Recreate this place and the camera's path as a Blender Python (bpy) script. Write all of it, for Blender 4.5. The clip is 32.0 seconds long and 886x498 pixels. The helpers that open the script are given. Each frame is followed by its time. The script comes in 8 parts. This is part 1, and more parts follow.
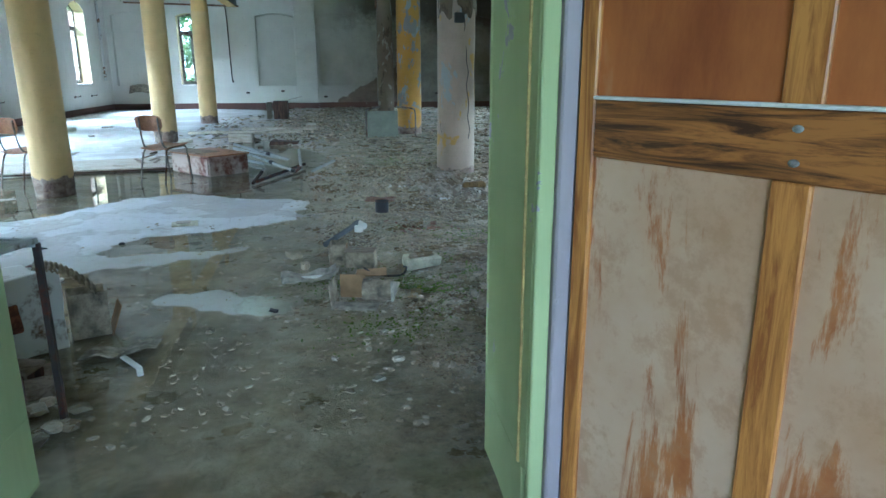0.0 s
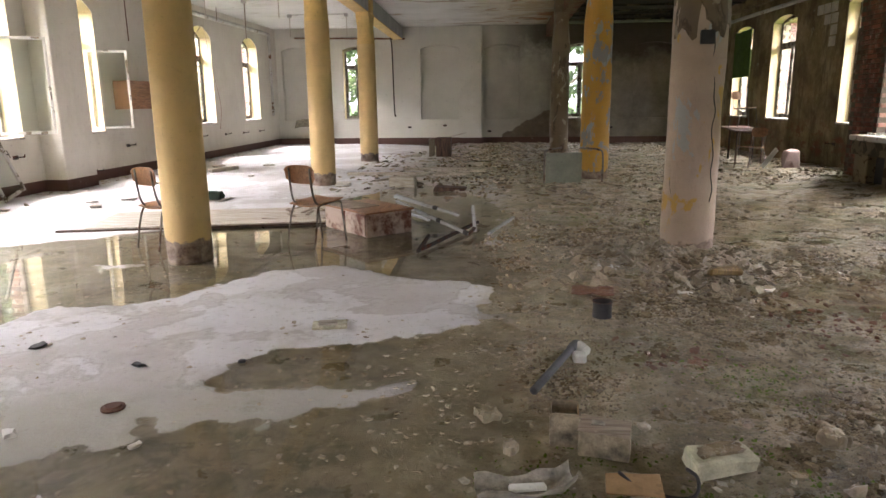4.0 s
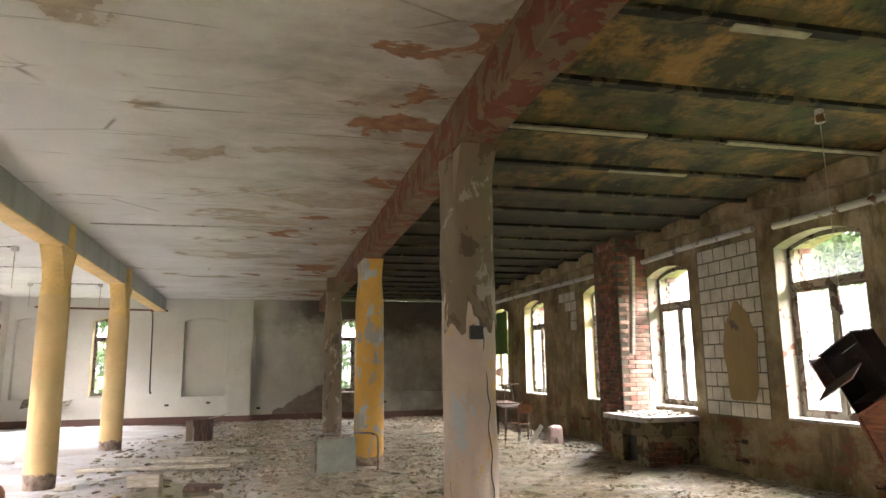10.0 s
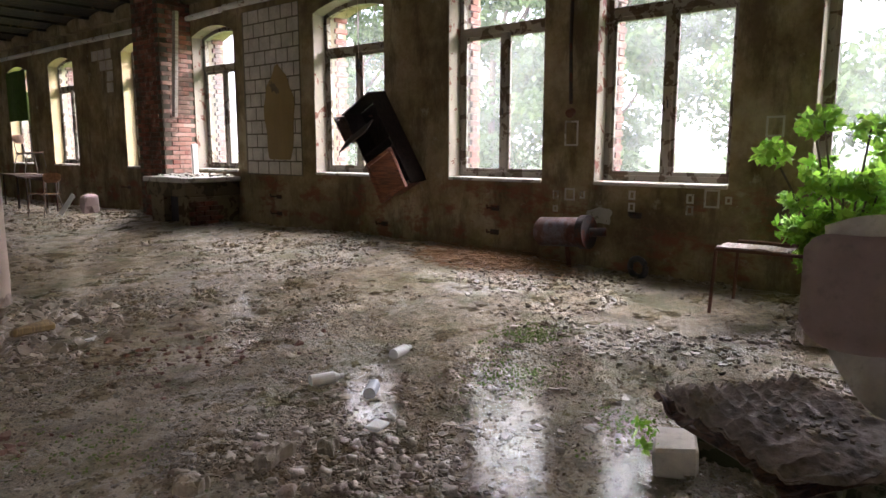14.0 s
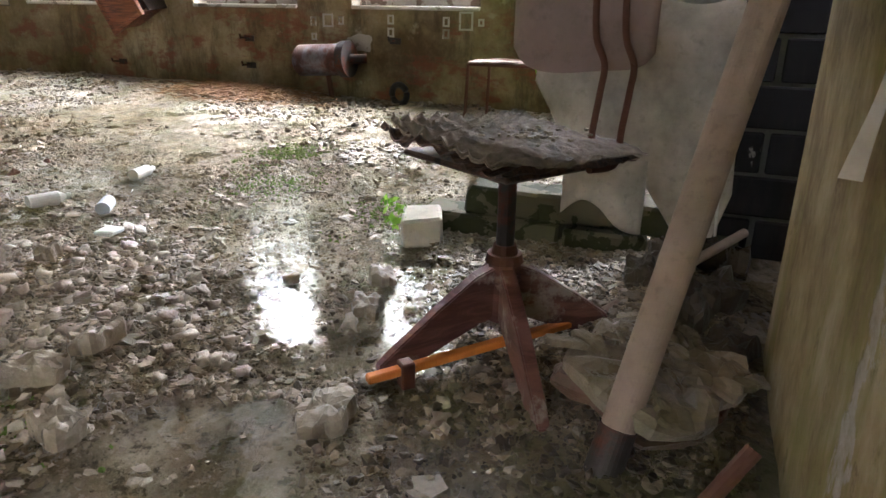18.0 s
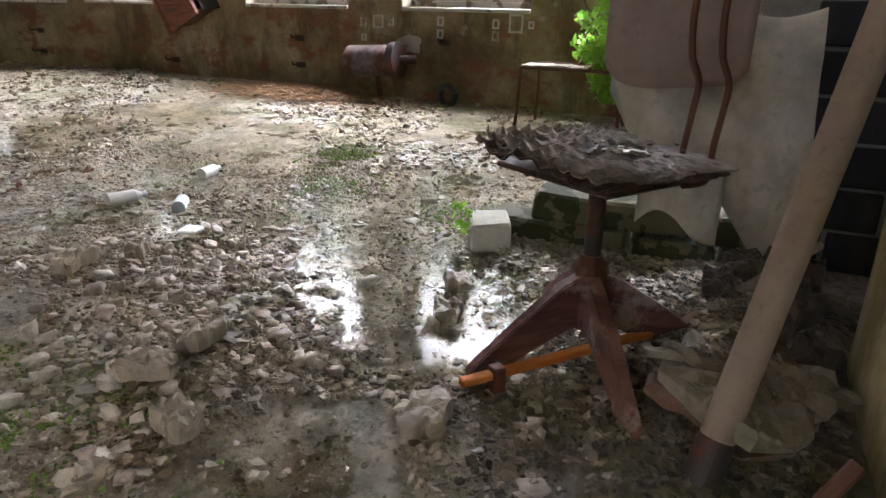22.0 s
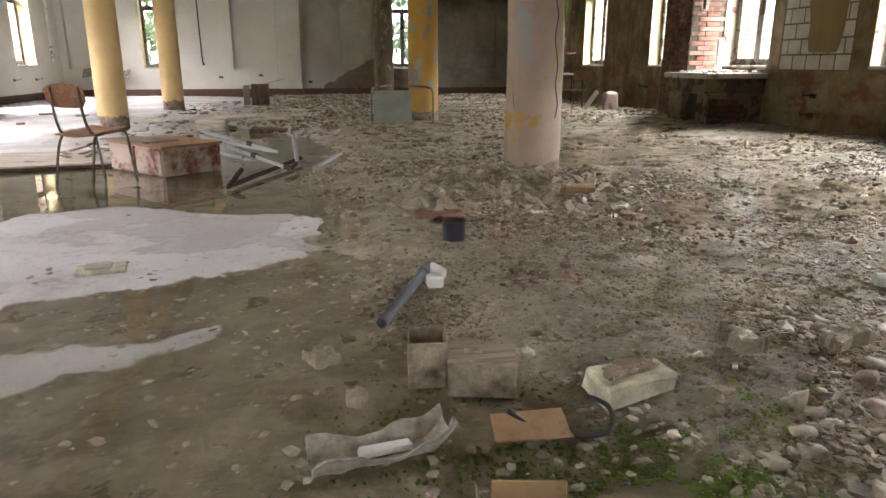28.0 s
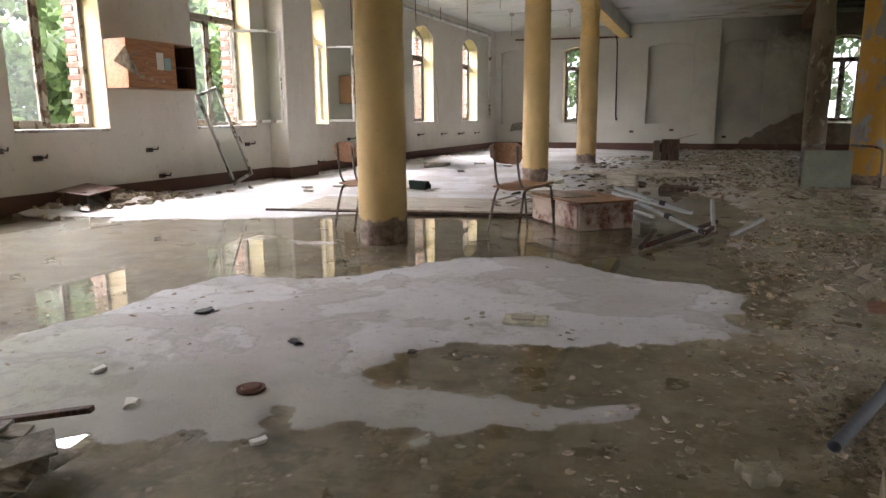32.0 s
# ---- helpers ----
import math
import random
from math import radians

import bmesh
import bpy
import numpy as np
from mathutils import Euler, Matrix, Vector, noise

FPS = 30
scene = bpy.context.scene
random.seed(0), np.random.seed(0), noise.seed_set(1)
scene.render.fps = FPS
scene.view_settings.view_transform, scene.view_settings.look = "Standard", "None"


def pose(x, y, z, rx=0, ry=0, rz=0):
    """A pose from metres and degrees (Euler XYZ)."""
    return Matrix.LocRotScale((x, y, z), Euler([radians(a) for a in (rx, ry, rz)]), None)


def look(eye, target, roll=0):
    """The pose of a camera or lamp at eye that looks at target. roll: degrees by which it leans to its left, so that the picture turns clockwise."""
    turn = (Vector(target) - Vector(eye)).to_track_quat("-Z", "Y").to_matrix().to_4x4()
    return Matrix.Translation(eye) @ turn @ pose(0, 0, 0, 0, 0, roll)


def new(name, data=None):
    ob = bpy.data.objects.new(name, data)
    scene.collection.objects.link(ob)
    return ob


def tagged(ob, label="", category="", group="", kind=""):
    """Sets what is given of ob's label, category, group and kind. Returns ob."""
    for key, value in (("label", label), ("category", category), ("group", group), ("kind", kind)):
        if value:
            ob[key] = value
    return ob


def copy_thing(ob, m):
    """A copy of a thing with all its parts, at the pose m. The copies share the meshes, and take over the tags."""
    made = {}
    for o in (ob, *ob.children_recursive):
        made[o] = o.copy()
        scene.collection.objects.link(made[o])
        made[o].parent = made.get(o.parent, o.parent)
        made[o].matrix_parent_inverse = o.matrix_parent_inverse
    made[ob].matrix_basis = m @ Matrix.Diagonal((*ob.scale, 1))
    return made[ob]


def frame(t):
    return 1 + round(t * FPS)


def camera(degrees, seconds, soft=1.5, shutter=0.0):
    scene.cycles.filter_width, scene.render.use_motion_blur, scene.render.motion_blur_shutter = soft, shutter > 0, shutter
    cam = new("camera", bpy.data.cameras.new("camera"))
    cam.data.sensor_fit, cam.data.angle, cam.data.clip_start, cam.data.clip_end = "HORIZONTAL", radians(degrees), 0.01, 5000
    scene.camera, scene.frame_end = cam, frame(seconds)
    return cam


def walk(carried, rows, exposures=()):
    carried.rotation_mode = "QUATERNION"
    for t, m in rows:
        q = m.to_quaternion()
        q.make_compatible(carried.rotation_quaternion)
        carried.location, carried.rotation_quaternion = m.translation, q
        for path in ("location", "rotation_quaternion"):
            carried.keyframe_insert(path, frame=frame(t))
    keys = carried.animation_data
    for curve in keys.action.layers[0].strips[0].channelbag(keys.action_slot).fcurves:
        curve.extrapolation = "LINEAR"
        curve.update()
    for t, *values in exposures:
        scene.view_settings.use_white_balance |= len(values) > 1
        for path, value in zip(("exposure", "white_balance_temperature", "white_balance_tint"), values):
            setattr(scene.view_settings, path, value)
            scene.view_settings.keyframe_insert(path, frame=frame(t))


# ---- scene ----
cam = camera(66.82, 32.0)
PATH = [
    (0.0, -0.000, 0.000, 1.336, -8.04, -14.97, 0.08),
    (0.5, 0.080, 0.212, 1.344, -4.99, -14.86, 0.30),
    (1.0, 0.097, 0.450, 1.345, -2.82, -14.87, 0.25),
    (1.5, -0.082, 0.764, 1.338, -1.33, -15.05, 0.29),
    (2.0, -0.183, 1.006, 1.353, 3.03, -14.95, 0.44),
    (2.5, -0.202, 1.347, 1.380, 4.20, -14.78, 0.63),
    (3.0, -0.247, 1.603, 1.385, 5.87, -14.24, 0.70),
    (3.5, -0.375, 1.910, 1.399, 4.50, -13.56, 0.61),
    (5.5, -0.379, 2.109, 1.460, 6.01, -8.83, 0.78),
    (6.0, -0.416, 2.109, 1.470, 6.14, -8.24, 0.75),
    (6.5, -0.440, 2.144, 1.479, 4.87, -6.95, 0.66),
    (7.0, -0.449, 2.210, 1.485, -0.19, -5.57, 0.64),
    (7.5, -0.427, 2.293, 1.524, -0.76, -4.96, 0.65),
    (8.0, -0.374, 2.423, 1.589, -0.76, -2.92, 0.70),
    (8.5, -0.384, 2.562, 1.639, -0.88, 2.69, 0.73),
    (9.0, -0.392, 2.631, 1.667, -4.69, 7.73, 0.52),
    (9.5, -0.326, 2.625, 1.664, -8.24, 9.87, 0.66),
    (10.0, -0.283, 2.625, 1.633, -13.98, 9.88, 0.68),
    (10.5, -0.256, 2.635, 1.602, -20.56, 9.41, 0.55),
    (11.0, -0.237, 2.650, 1.578, -26.00, 8.39, 0.52),
    (11.5, -0.218, 2.640, 1.544, -29.56, 6.06, 0.52),
    (12.0, -0.197, 2.626, 1.517, -33.67, 4.15, 0.50),
    (12.5, -0.177, 2.614, 1.497, -37.18, 3.22, 0.43),
    (13.0, -0.151, 2.575, 1.456, -42.36, 2.65, 0.43),
    (13.5, -0.152, 2.543, 1.379, -46.90, -1.59, 0.34),
    (14.0, -0.169, 2.508, 1.242, -50.24, -8.36, -0.05),
    (14.5, -0.192, 2.485, 1.116, -53.04, -10.54, -0.43),
    (15.0, -0.156, 2.482, 1.012, -54.53, -12.20, -0.46),
    (15.5, -0.098, 2.449, 0.902, -57.55, -13.86, -0.56),
    (17.5, -0.106, 2.385, 0.881, -62.94, -19.12, -0.51),
    (18.0, -0.098, 2.391, 0.900, -69.03, -19.62, -0.87),
    (18.5, -0.096, 2.377, 0.899, -74.81, -20.11, -0.86),
    (19.0, -0.097, 2.361, 0.903, -77.37, -20.64, -0.75),
    (19.5, -0.100, 2.364, 0.909, -78.41, -20.60, -0.79),
    (20.0, -0.109, 2.397, 0.903, -78.42, -20.48, -1.01),
    (20.5, -0.133, 2.437, 0.910, -78.17, -20.18, -1.32),
    (21.0, -0.154, 2.468, 0.924, -76.55, -19.92, -1.47),
    (21.5, -0.184, 2.499, 0.942, -71.30, -19.93, -1.36),
    (22.0, -0.203, 2.528, 0.944, -66.39, -19.90, -1.20),
    (22.5, -0.216, 2.564, 0.936, -62.71, -19.85, -1.02),
    (23.0, -0.237, 2.594, 0.926, -58.14, -19.78, -0.82),
    (23.5, -0.246, 2.612, 0.920, -52.18, -19.81, -0.47),
    (24.0, -0.238, 2.643, 0.895, -44.81, -19.75, -0.23),
    (24.5, -0.273, 2.666, 0.898, -39.12, -19.53, -0.10),
    (25.0, -0.302, 2.685, 0.911, -34.36, -19.06, -0.06),
    (25.5, -0.332, 2.697, 0.925, -29.19, -18.40, -0.02),
    (26.0, -0.346, 2.694, 0.937, -24.39, -17.85, 0.15),
    (26.5, -0.333, 2.687, 0.949, -20.11, -17.30, 0.16),
    (28.5, -0.442, 2.800, 0.971, -6.06, -14.94, 0.15),
    (29.0, -0.512, 2.845, 0.981, -2.04, -14.35, 0.35),
    (29.5, -0.523, 2.886, 0.995, 0.18, -13.83, 0.45),
    (30.0, -0.516, 2.909, 1.012, 5.85, -13.17, 0.56),
    (30.5, -0.504, 2.932, 1.009, 11.51, -12.53, 0.65),
    (31.0, -0.518, 2.926, 1.012, 15.66, -11.88, 0.60),
    (31.5, -0.541, 2.899, 1.021, 19.67, -11.39, 0.47),
    (32.0, -0.565, 2.878, 1.031, 22.74, -11.08, 0.41),
]
EXPOSURES = [(0.0, 3.05, 4350, -4), (1.0, 3.1, 4600, 7), (1.6, 3.0, 5400, 13), (2.2, 2.95, 6200, 18), (5.5, 2.75, 6300, 20), (8.0, 2.8, 6300, 20), (9.2, 3.4, 6300, 20), (10.2, 3.5, 6300, 20), (11.5, 2.85, 6300, 22), (13.0, 2.55, 6150, 25), (14.0, 2.3, 6000, 26), (15.3, 2.35, 5900, 26), (17.5, 3.2, 5900, 18), (19.0, 3.85, 5850, 19), (21.0, 3.65, 5850, 19), (23.0, 2.9, 5800, 19), (26.0, 3.15, 5950, 18), (29.0, 3.0, 6200, 18), (31.0, 2.52, 6150, 19), (32.0, 2.28, 6150, 19)]
walk(cam, [(t, pose(x, y, z, 90 + pitch, roll, yaw)) for t, x, y, z, yaw, pitch, roll in PATH], EXPOSURES)

# ---- light ----
world = bpy.data.worlds.new("overcast_sky")
scene.world = world
world.use_nodes = True
wt = world.node_tree
sky = wt.nodes.new("ShaderNodeTexSky")
sky.sky_type, sky.sun_disc, sky.dust_density, sky.air_density = "NISHITA", False, 4.0, 1.0
sky.sun_elevation, sky.sun_rotation = radians(58), radians(250)
haze = wt.nodes.new("ShaderNodeMix")
haze.data_type = "RGBA"
haze.inputs[0].default_value = 0.6
haze.inputs[7].default_value = (9.0, 9.3, 9.6, 1)
wt.links.new(sky.outputs[0], haze.inputs[6])
wt.links.new(haze.outputs[2], wt.nodes["Background"].inputs[0])
wt.nodes["Background"].inputs[1].default_value = 0.15
sun_data = bpy.data.lights.new("sun", "SUN")
sun_data.energy, sun_data.angle, sun_data.color = 1.5, radians(25), (1.0, 0.96, 0.9)
sun = new("sun", sun_data)
sun.matrix_world = look((-20, -8, 34), (0, 0, 0))


def sky_panel(name, at, toward, length, height, watts):
    """Open overcast sky above the tree line, standing in for the light that falls through a row of windows."""
    d = bpy.data.lights.new(name, "AREA")
    d.shape, d.size, d.size_y, d.energy, d.color = "RECTANGLE", length, height, watts, (1.0, 0.985, 0.97)
    ob = new(name, d)
    ob.matrix_world = look(at, toward)
    return ob


sky_panel("sky_west", (-17.0, 12.5, 9.6), (-4.0, 12.5, 1.0), 36, 8, 14500)
sky_panel("sky_east", (14.0, 12.0, 9.6), (2.0, 12.0, 0.8), 34, 7, 8600)
# Added lamp beyond the unseen corridor opening, brightens the door and jamb.
sky_panel("sky_south", (0.3, -4.6, 1.9), (0.3, 0.0, 1.3), 2.2, 1.8, 11)
sky_panel("sky_north", (-1.0, 33.0, 9.0), (-1.0, 20.0, 1.2), 18, 6, 1800)


# ---- materials ----
class Mat:
    """A procedural material in world metres."""

    def __init__(self, name, rough=0.8, metal=0.0, spec=0.4):
        self.m = bpy.data.materials.new(name)
        self.m.use_nodes = True
        self.t = self.m.node_tree
        self.b = self.t.nodes["Principled BSDF"]
        self.b.inputs["Roughness"].default_value = rough
        self.b.inputs["Metallic"].default_value = metal
        self.b.inputs["Specular IOR Level"].default_value = spec
        self.pos = self.t.nodes.new("ShaderNodeNewGeometry").outputs["Position"]

    def put(self, socket, value):
        if isinstance(value, bpy.types.NodeSocket):
            self.t.links.new(value, socket)
        elif isinstance(value, (tuple, list)):
            socket.default_value = (*value, 1) if len(value) == 3 and len(socket.default_value) == 4 else value
        elif socket.type == "RGBA":
            socket.default_value = (value, value, value, 1)
        else:
            socket.default_value = value

    def at(self, scale=(1, 1, 1), turn=(0, 0, 0)):
        n = self.t.nodes.new("ShaderNodeMapping")
        n.inputs["Scale"].default_value = scale
        n.inputs["Rotation"].default_value = turn
        self.put(n.inputs[0], self.pos)
        return n.outputs[0]

    def noise(self, scale, detail=4, rough=0.6, stretch=None, lump=0.0):
        n = self.t.nodes.new("ShaderNodeTexNoise")
        n.inputs["Scale"].default_value, n.inputs["Detail"].default_value = scale, detail
        n.inputs["Roughness"].default_value, n.inputs["Distortion"].default_value = rough, lump
        self.put(n.inputs["Vector"], self.at(stretch) if stretch else self.pos)
        return n.outputs[0]

    def cells(self, scale, feature="F1", stretch=None, out=0):
        n = self.t.nodes.new("ShaderNodeTexVoronoi")
        n.feature = feature
        n.inputs["Scale"].default_value = scale
        self.put(n.inputs["Vector"], self.at(stretch) if stretch else self.pos)
        return n.outputs[out]

    def ramp(self, fac, *stops):
        n = self.t.nodes.new("ShaderNodeValToRGB")
        e = n.color_ramp.elements
        while len(e) < len(stops):
            e.new(0.5)
        for k, (p, c) in zip(e, stops):
            k.position, k.color = p, ((c, c, c, 1) if isinstance(c, (int, float)) else (*c, 1))
        self.put(n.inputs[0], fac)
        return n.outputs[0]

    def mix(self, fac, a, b, how="MIX"):
        n = self.t.nodes.new("ShaderNodeMix")
        n.data_type, n.blend_type = "RGBA", how
        self.put(n.inputs[0], fac)
        self.put(n.inputs[6], a)
        self.put(n.inputs[7], b)
        return n.outputs[2]

    def math(self, how, a, b=0.0):
        n = self.t.nodes.new("ShaderNodeMath")
        n.operation = how
        self.put(n.inputs[0], a)
        self.put(n.inputs[1], b)
        return n.outputs[0]

    def axis(self, k):
        n = self.t.nodes.new("ShaderNodeSeparateXYZ")
        self.put(n.inputs[0], self.pos)
        return n.outputs[k]

    def span(self, value, lo, hi):
        n = self.t.nodes.new("ShaderNodeMapRange")
        self.put(n.inputs[0], value)
        n.inputs[1].default_value, n.inputs[2].default_value = lo, hi
        return n.outputs[0]

    def chance(self, island=False):
        if island:
            return self.t.nodes.new("ShaderNodeNewGeometry").outputs["Random Per Island"]
        return self.t.nodes.new("ShaderNodeObjectInfo").outputs["Random"]

    def bump(self, height, strength=0.4, far=0.01):
        n = self.t.nodes.new("ShaderNodeBump")
        n.inputs["Strength"].default_value, n.inputs["Distance"].default_value = strength, far
        self.put(n.inputs["Height"], height)
        old = self.b.inputs["Normal"]
        if old.links:
            self.t.links.new(old.links[0].from_socket, n.inputs["Normal"])
        self.t.links.new(n.outputs[0], old)
        return self

    def base(self, colour, rough=None):
        self.put(self.b.inputs["Base Color"], colour)
        if rough is not None:
            self.put(self.b.inputs["Roughness"], rough)
        return self


def plain(name, colour, rough=0.7, metal=0.0, vary=0.25, scale=9.0, bump=0.15):
    """A worn single-colour surface with grain and blotches."""
    m = Mat(name, rough, metal)
    dark = tuple(c * (1 - vary) for c in colour)
    light = tuple(min(1, c * (1 + vary)) for c in colour)
    c = m.ramp(m.noise(scale, 6, 0.65), (0.3, dark), (0.7, light))
    c = m.mix(m.span(m.noise(scale * 7, 3), 0.55, 0.8), c, tuple(c2 * 0.7 for c2 in colour))
    m.base(c)
    m.bump(m.noise(scale * 5, 5), bump, 0.01)
    return m.m


def peeling(name, paint, under, wear=0.55, scale=1.6, streak=0.25, dirt=(0.12, 0.1, 0.07), grime=0.4):
    """Old paint or plaster that has come off in patches."""
    m = Mat(name, 0.85, spec=0.25)
    tone = m.ramp(m.noise(0.8, 5, 0.6), (0.3, tuple(c * 0.8 for c in paint)), (0.7, paint))
    tone = m.mix(m.span(m.noise(3.0, 6, 0.7, (1, 1, streak)), 0.45, 0.8), tone, m.mix(grime, tone, dirt))
    low = m.ramp(m.noise(5, 5, 0.7), (0.3, tuple(c * 0.6 for c in under)), (0.7, under))
    f = m.noise(scale, 9, 0.62, lump=0.5)
    gone = m.span(f, wear, wear + 0.015)
    edge = m.math("MULTIPLY", m.span(f, wear - 0.012, wear), m.math("SUBTRACT", 1.0, gone))
    c = m.mix(gone, tone, low)
    c = m.mix(m.math("MULTIPLY", edge, 0.35), c, tuple(min(1, v * 1.25) for v in paint))
    m.base(c)
    m.bump(m.math("SUBTRACT", 1.0, gone), 0.5, 0.006)
    m.bump(m.noise(30, 5, 0.6), 0.2, 0.006)
    return m.m


def wooden(name, light, dark, grain=(1, 1, 12), rough=0.6, wear=0.0, worn=(0.5, 0.42, 0.32)):
    m = Mat(name, rough)
    f = m.noise(2.2, 8, 0.7, tuple(14 / g for g in grain), 1.2)
    c = m.ramp(f, (0.4, dark), (0.58, light))
    if wear:
        c = m.mix(m.span(m.noise(6, 7, 0.7), 1 - wear, 1.08 - wear), c, worn)
    m.base(c)
    m.bump(f, 0.25, 0.004)
    return m.m


def rusty(name, paint, rust=(0.16, 0.05, 0.025), share=0.5, metal=0.3, scale=7.0):
    m = Mat(name, 0.65, metal)
    f = m.span(m.noise(scale, 8, 0.7), share - 0.06, share + 0.06)
    r = m.ramp(m.noise(24, 5), (0.3, tuple(c * 0.5 for c in rust)), (0.7, rust))
    m.base(m.mix(f, r, paint))
    m.bump(m.noise(40, 4), 0.3, 0.004)
    return m.m


# plaster of the bright bays: cream white, scuffed, with soot and damp blotches
def plaster_light():
    m = Mat("cream_plaster", 0.9, spec=0.2)
    c = m.ramp(m.noise(0.5, 5, 0.6), (0.3, (0.53, 0.495, 0.42)), (0.7, (0.65, 0.615, 0.54)))
    c = m.mix(m.math("MULTIPLY", m.span(m.noise(2.2, 7, 0.7, (1, 1, 0.35)), 0.5, 0.75), 0.45), c, (0.42, 0.38, 0.3))
    c = m.mix(m.math("MULTIPLY", m.span(m.noise(9, 8, 0.78), 0.58, 0.66), 0.5), c, (0.36, 0.33, 0.27))
    c = m.mix(m.math("MULTIPLY", m.span(m.noise(40, 5, 0.8), 0.6, 0.68), 0.4), c, (0.3, 0.27, 0.22))
    m.base(c)
    m.bump(m.noise(22, 6, 0.6), 0.18, 0.01)
    m.bump(m.noise(3, 4), 0.15, 0.03)
    return m.m


# back wall: the same plaster, with black mould and painted dimness over the damp bays towards the wet side
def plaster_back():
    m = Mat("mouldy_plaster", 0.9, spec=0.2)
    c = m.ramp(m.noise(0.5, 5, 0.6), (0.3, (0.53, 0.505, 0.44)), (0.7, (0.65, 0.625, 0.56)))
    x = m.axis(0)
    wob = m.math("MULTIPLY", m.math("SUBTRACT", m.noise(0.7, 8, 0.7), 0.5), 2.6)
    # Mould plus the falling daylight, both put into the colour towards the wet side.
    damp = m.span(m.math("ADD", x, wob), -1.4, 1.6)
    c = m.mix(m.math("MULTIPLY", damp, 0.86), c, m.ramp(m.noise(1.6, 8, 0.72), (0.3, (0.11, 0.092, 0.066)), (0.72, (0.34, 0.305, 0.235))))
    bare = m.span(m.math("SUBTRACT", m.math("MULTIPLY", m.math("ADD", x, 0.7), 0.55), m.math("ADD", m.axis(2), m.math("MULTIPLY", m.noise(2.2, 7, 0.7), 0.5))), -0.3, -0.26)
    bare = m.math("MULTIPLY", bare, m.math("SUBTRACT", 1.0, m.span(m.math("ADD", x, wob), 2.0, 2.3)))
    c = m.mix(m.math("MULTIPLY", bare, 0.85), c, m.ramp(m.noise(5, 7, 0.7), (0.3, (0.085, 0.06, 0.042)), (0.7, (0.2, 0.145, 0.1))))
    # Darker towards the ceiling on the wet side.
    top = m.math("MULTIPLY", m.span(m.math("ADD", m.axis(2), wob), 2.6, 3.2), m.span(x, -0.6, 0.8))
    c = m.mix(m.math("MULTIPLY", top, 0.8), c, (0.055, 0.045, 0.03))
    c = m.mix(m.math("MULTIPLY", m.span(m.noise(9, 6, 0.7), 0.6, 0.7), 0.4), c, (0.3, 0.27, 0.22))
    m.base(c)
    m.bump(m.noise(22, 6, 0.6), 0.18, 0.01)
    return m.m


# weather side: olive brown plaster with moss, rust-red undercoat, pale lime blotches and run marks
def plaster_dark():
    m = Mat("weathered_plaster", 0.85, spec=0.25)
    c = m.ramp(m.noise(1.1, 8, 0.7), (0.36, (0.105, 0.076, 0.04)), (0.5, (0.235, 0.182, 0.1)), (0.64, (0.37, 0.31, 0.2)))
    c = m.mix(m.math("MULTIPLY", m.span(m.noise(2.4, 9, 0.75, (1, 1, 0.3)), 0.5, 0.6), 0.65), c, (0.075, 0.056, 0.032))
    low = m.math("SUBTRACT", 1.0, m.span(m.math("ADD", m.axis(2), m.math("MULTIPLY", m.noise(2.0, 5), 0.5)), 1.0, 1.25))
    reds = m.math("MULTIPLY", m.span(m.noise(1.9, 7, 0.7, (1, 1, 2.2)), 0.52, 0.6), low)
    c = m.mix(m.math("MULTIPLY", reds, 0.75), c, (0.19, 0.065, 0.04))
    c = m.mix(m.math("MULTIPLY", m.span(m.noise(3.4, 8, 0.75), 0.6, 0.68), 0.7), c, (0.34, 0.31, 0.23))
    c = m.mix(m.math("MULTIPLY", m.span(m.noise(1.3, 7, 0.7), 0.56, 0.72), 0.45), c, (0.12, 0.13, 0.045))
    m.base(c)
    m.bump(m.noise(1.6, 8, 0.7), 0.5, 0.04)
    m.bump(m.noise(26, 6, 0.7), 0.4, 0.012)
    return m.m


# wall round the doorway: olive brown plaster, streaked green, with grey paint left in tall rags
def wall_near():
    m = Mat("flaking_grey_paint", 0.85, spec=0.25)
    c = m.ramp(m.noise(2.0, 9, 0.72, (1, 1, 0.6)), (0.38, (0.2, 0.145, 0.06)), (0.5, (0.39, 0.3, 0.145)), (0.62, (0.55, 0.46, 0.29)))
    c = m.mix(m.math("MULTIPLY", m.span(m.noise(3.0, 8, 0.7, (1, 1, 0.16)), 0.5, 0.58), 0.6), c, (0.25, 0.235, 0.07))
    c = m.mix(m.math("MULTIPLY", m.span(m.noise(7, 9, 0.8, (1, 1, 0.75)), 0.55, 0.62), 0.55), c, (0.13, 0.09, 0.04))
    rag = m.noise(1.9, 9, 0.68, (1, 1, 0.45), 0.3)
    gone = m.span(rag, 0.585, 0.6)
    c = m.mix(m.math("MULTIPLY", gone, 0.85), c, m.ramp(m.noise(12, 7, 0.75), (0.4, (0.38, 0.33, 0.25)), (0.6, (0.56, 0.51, 0.43))))
    m.base(c)
    m.bump(gone, 0.7, 0.008)
    m.bump(m.noise(20, 9, 0.78), 0.8, 0.016)
    return m.m


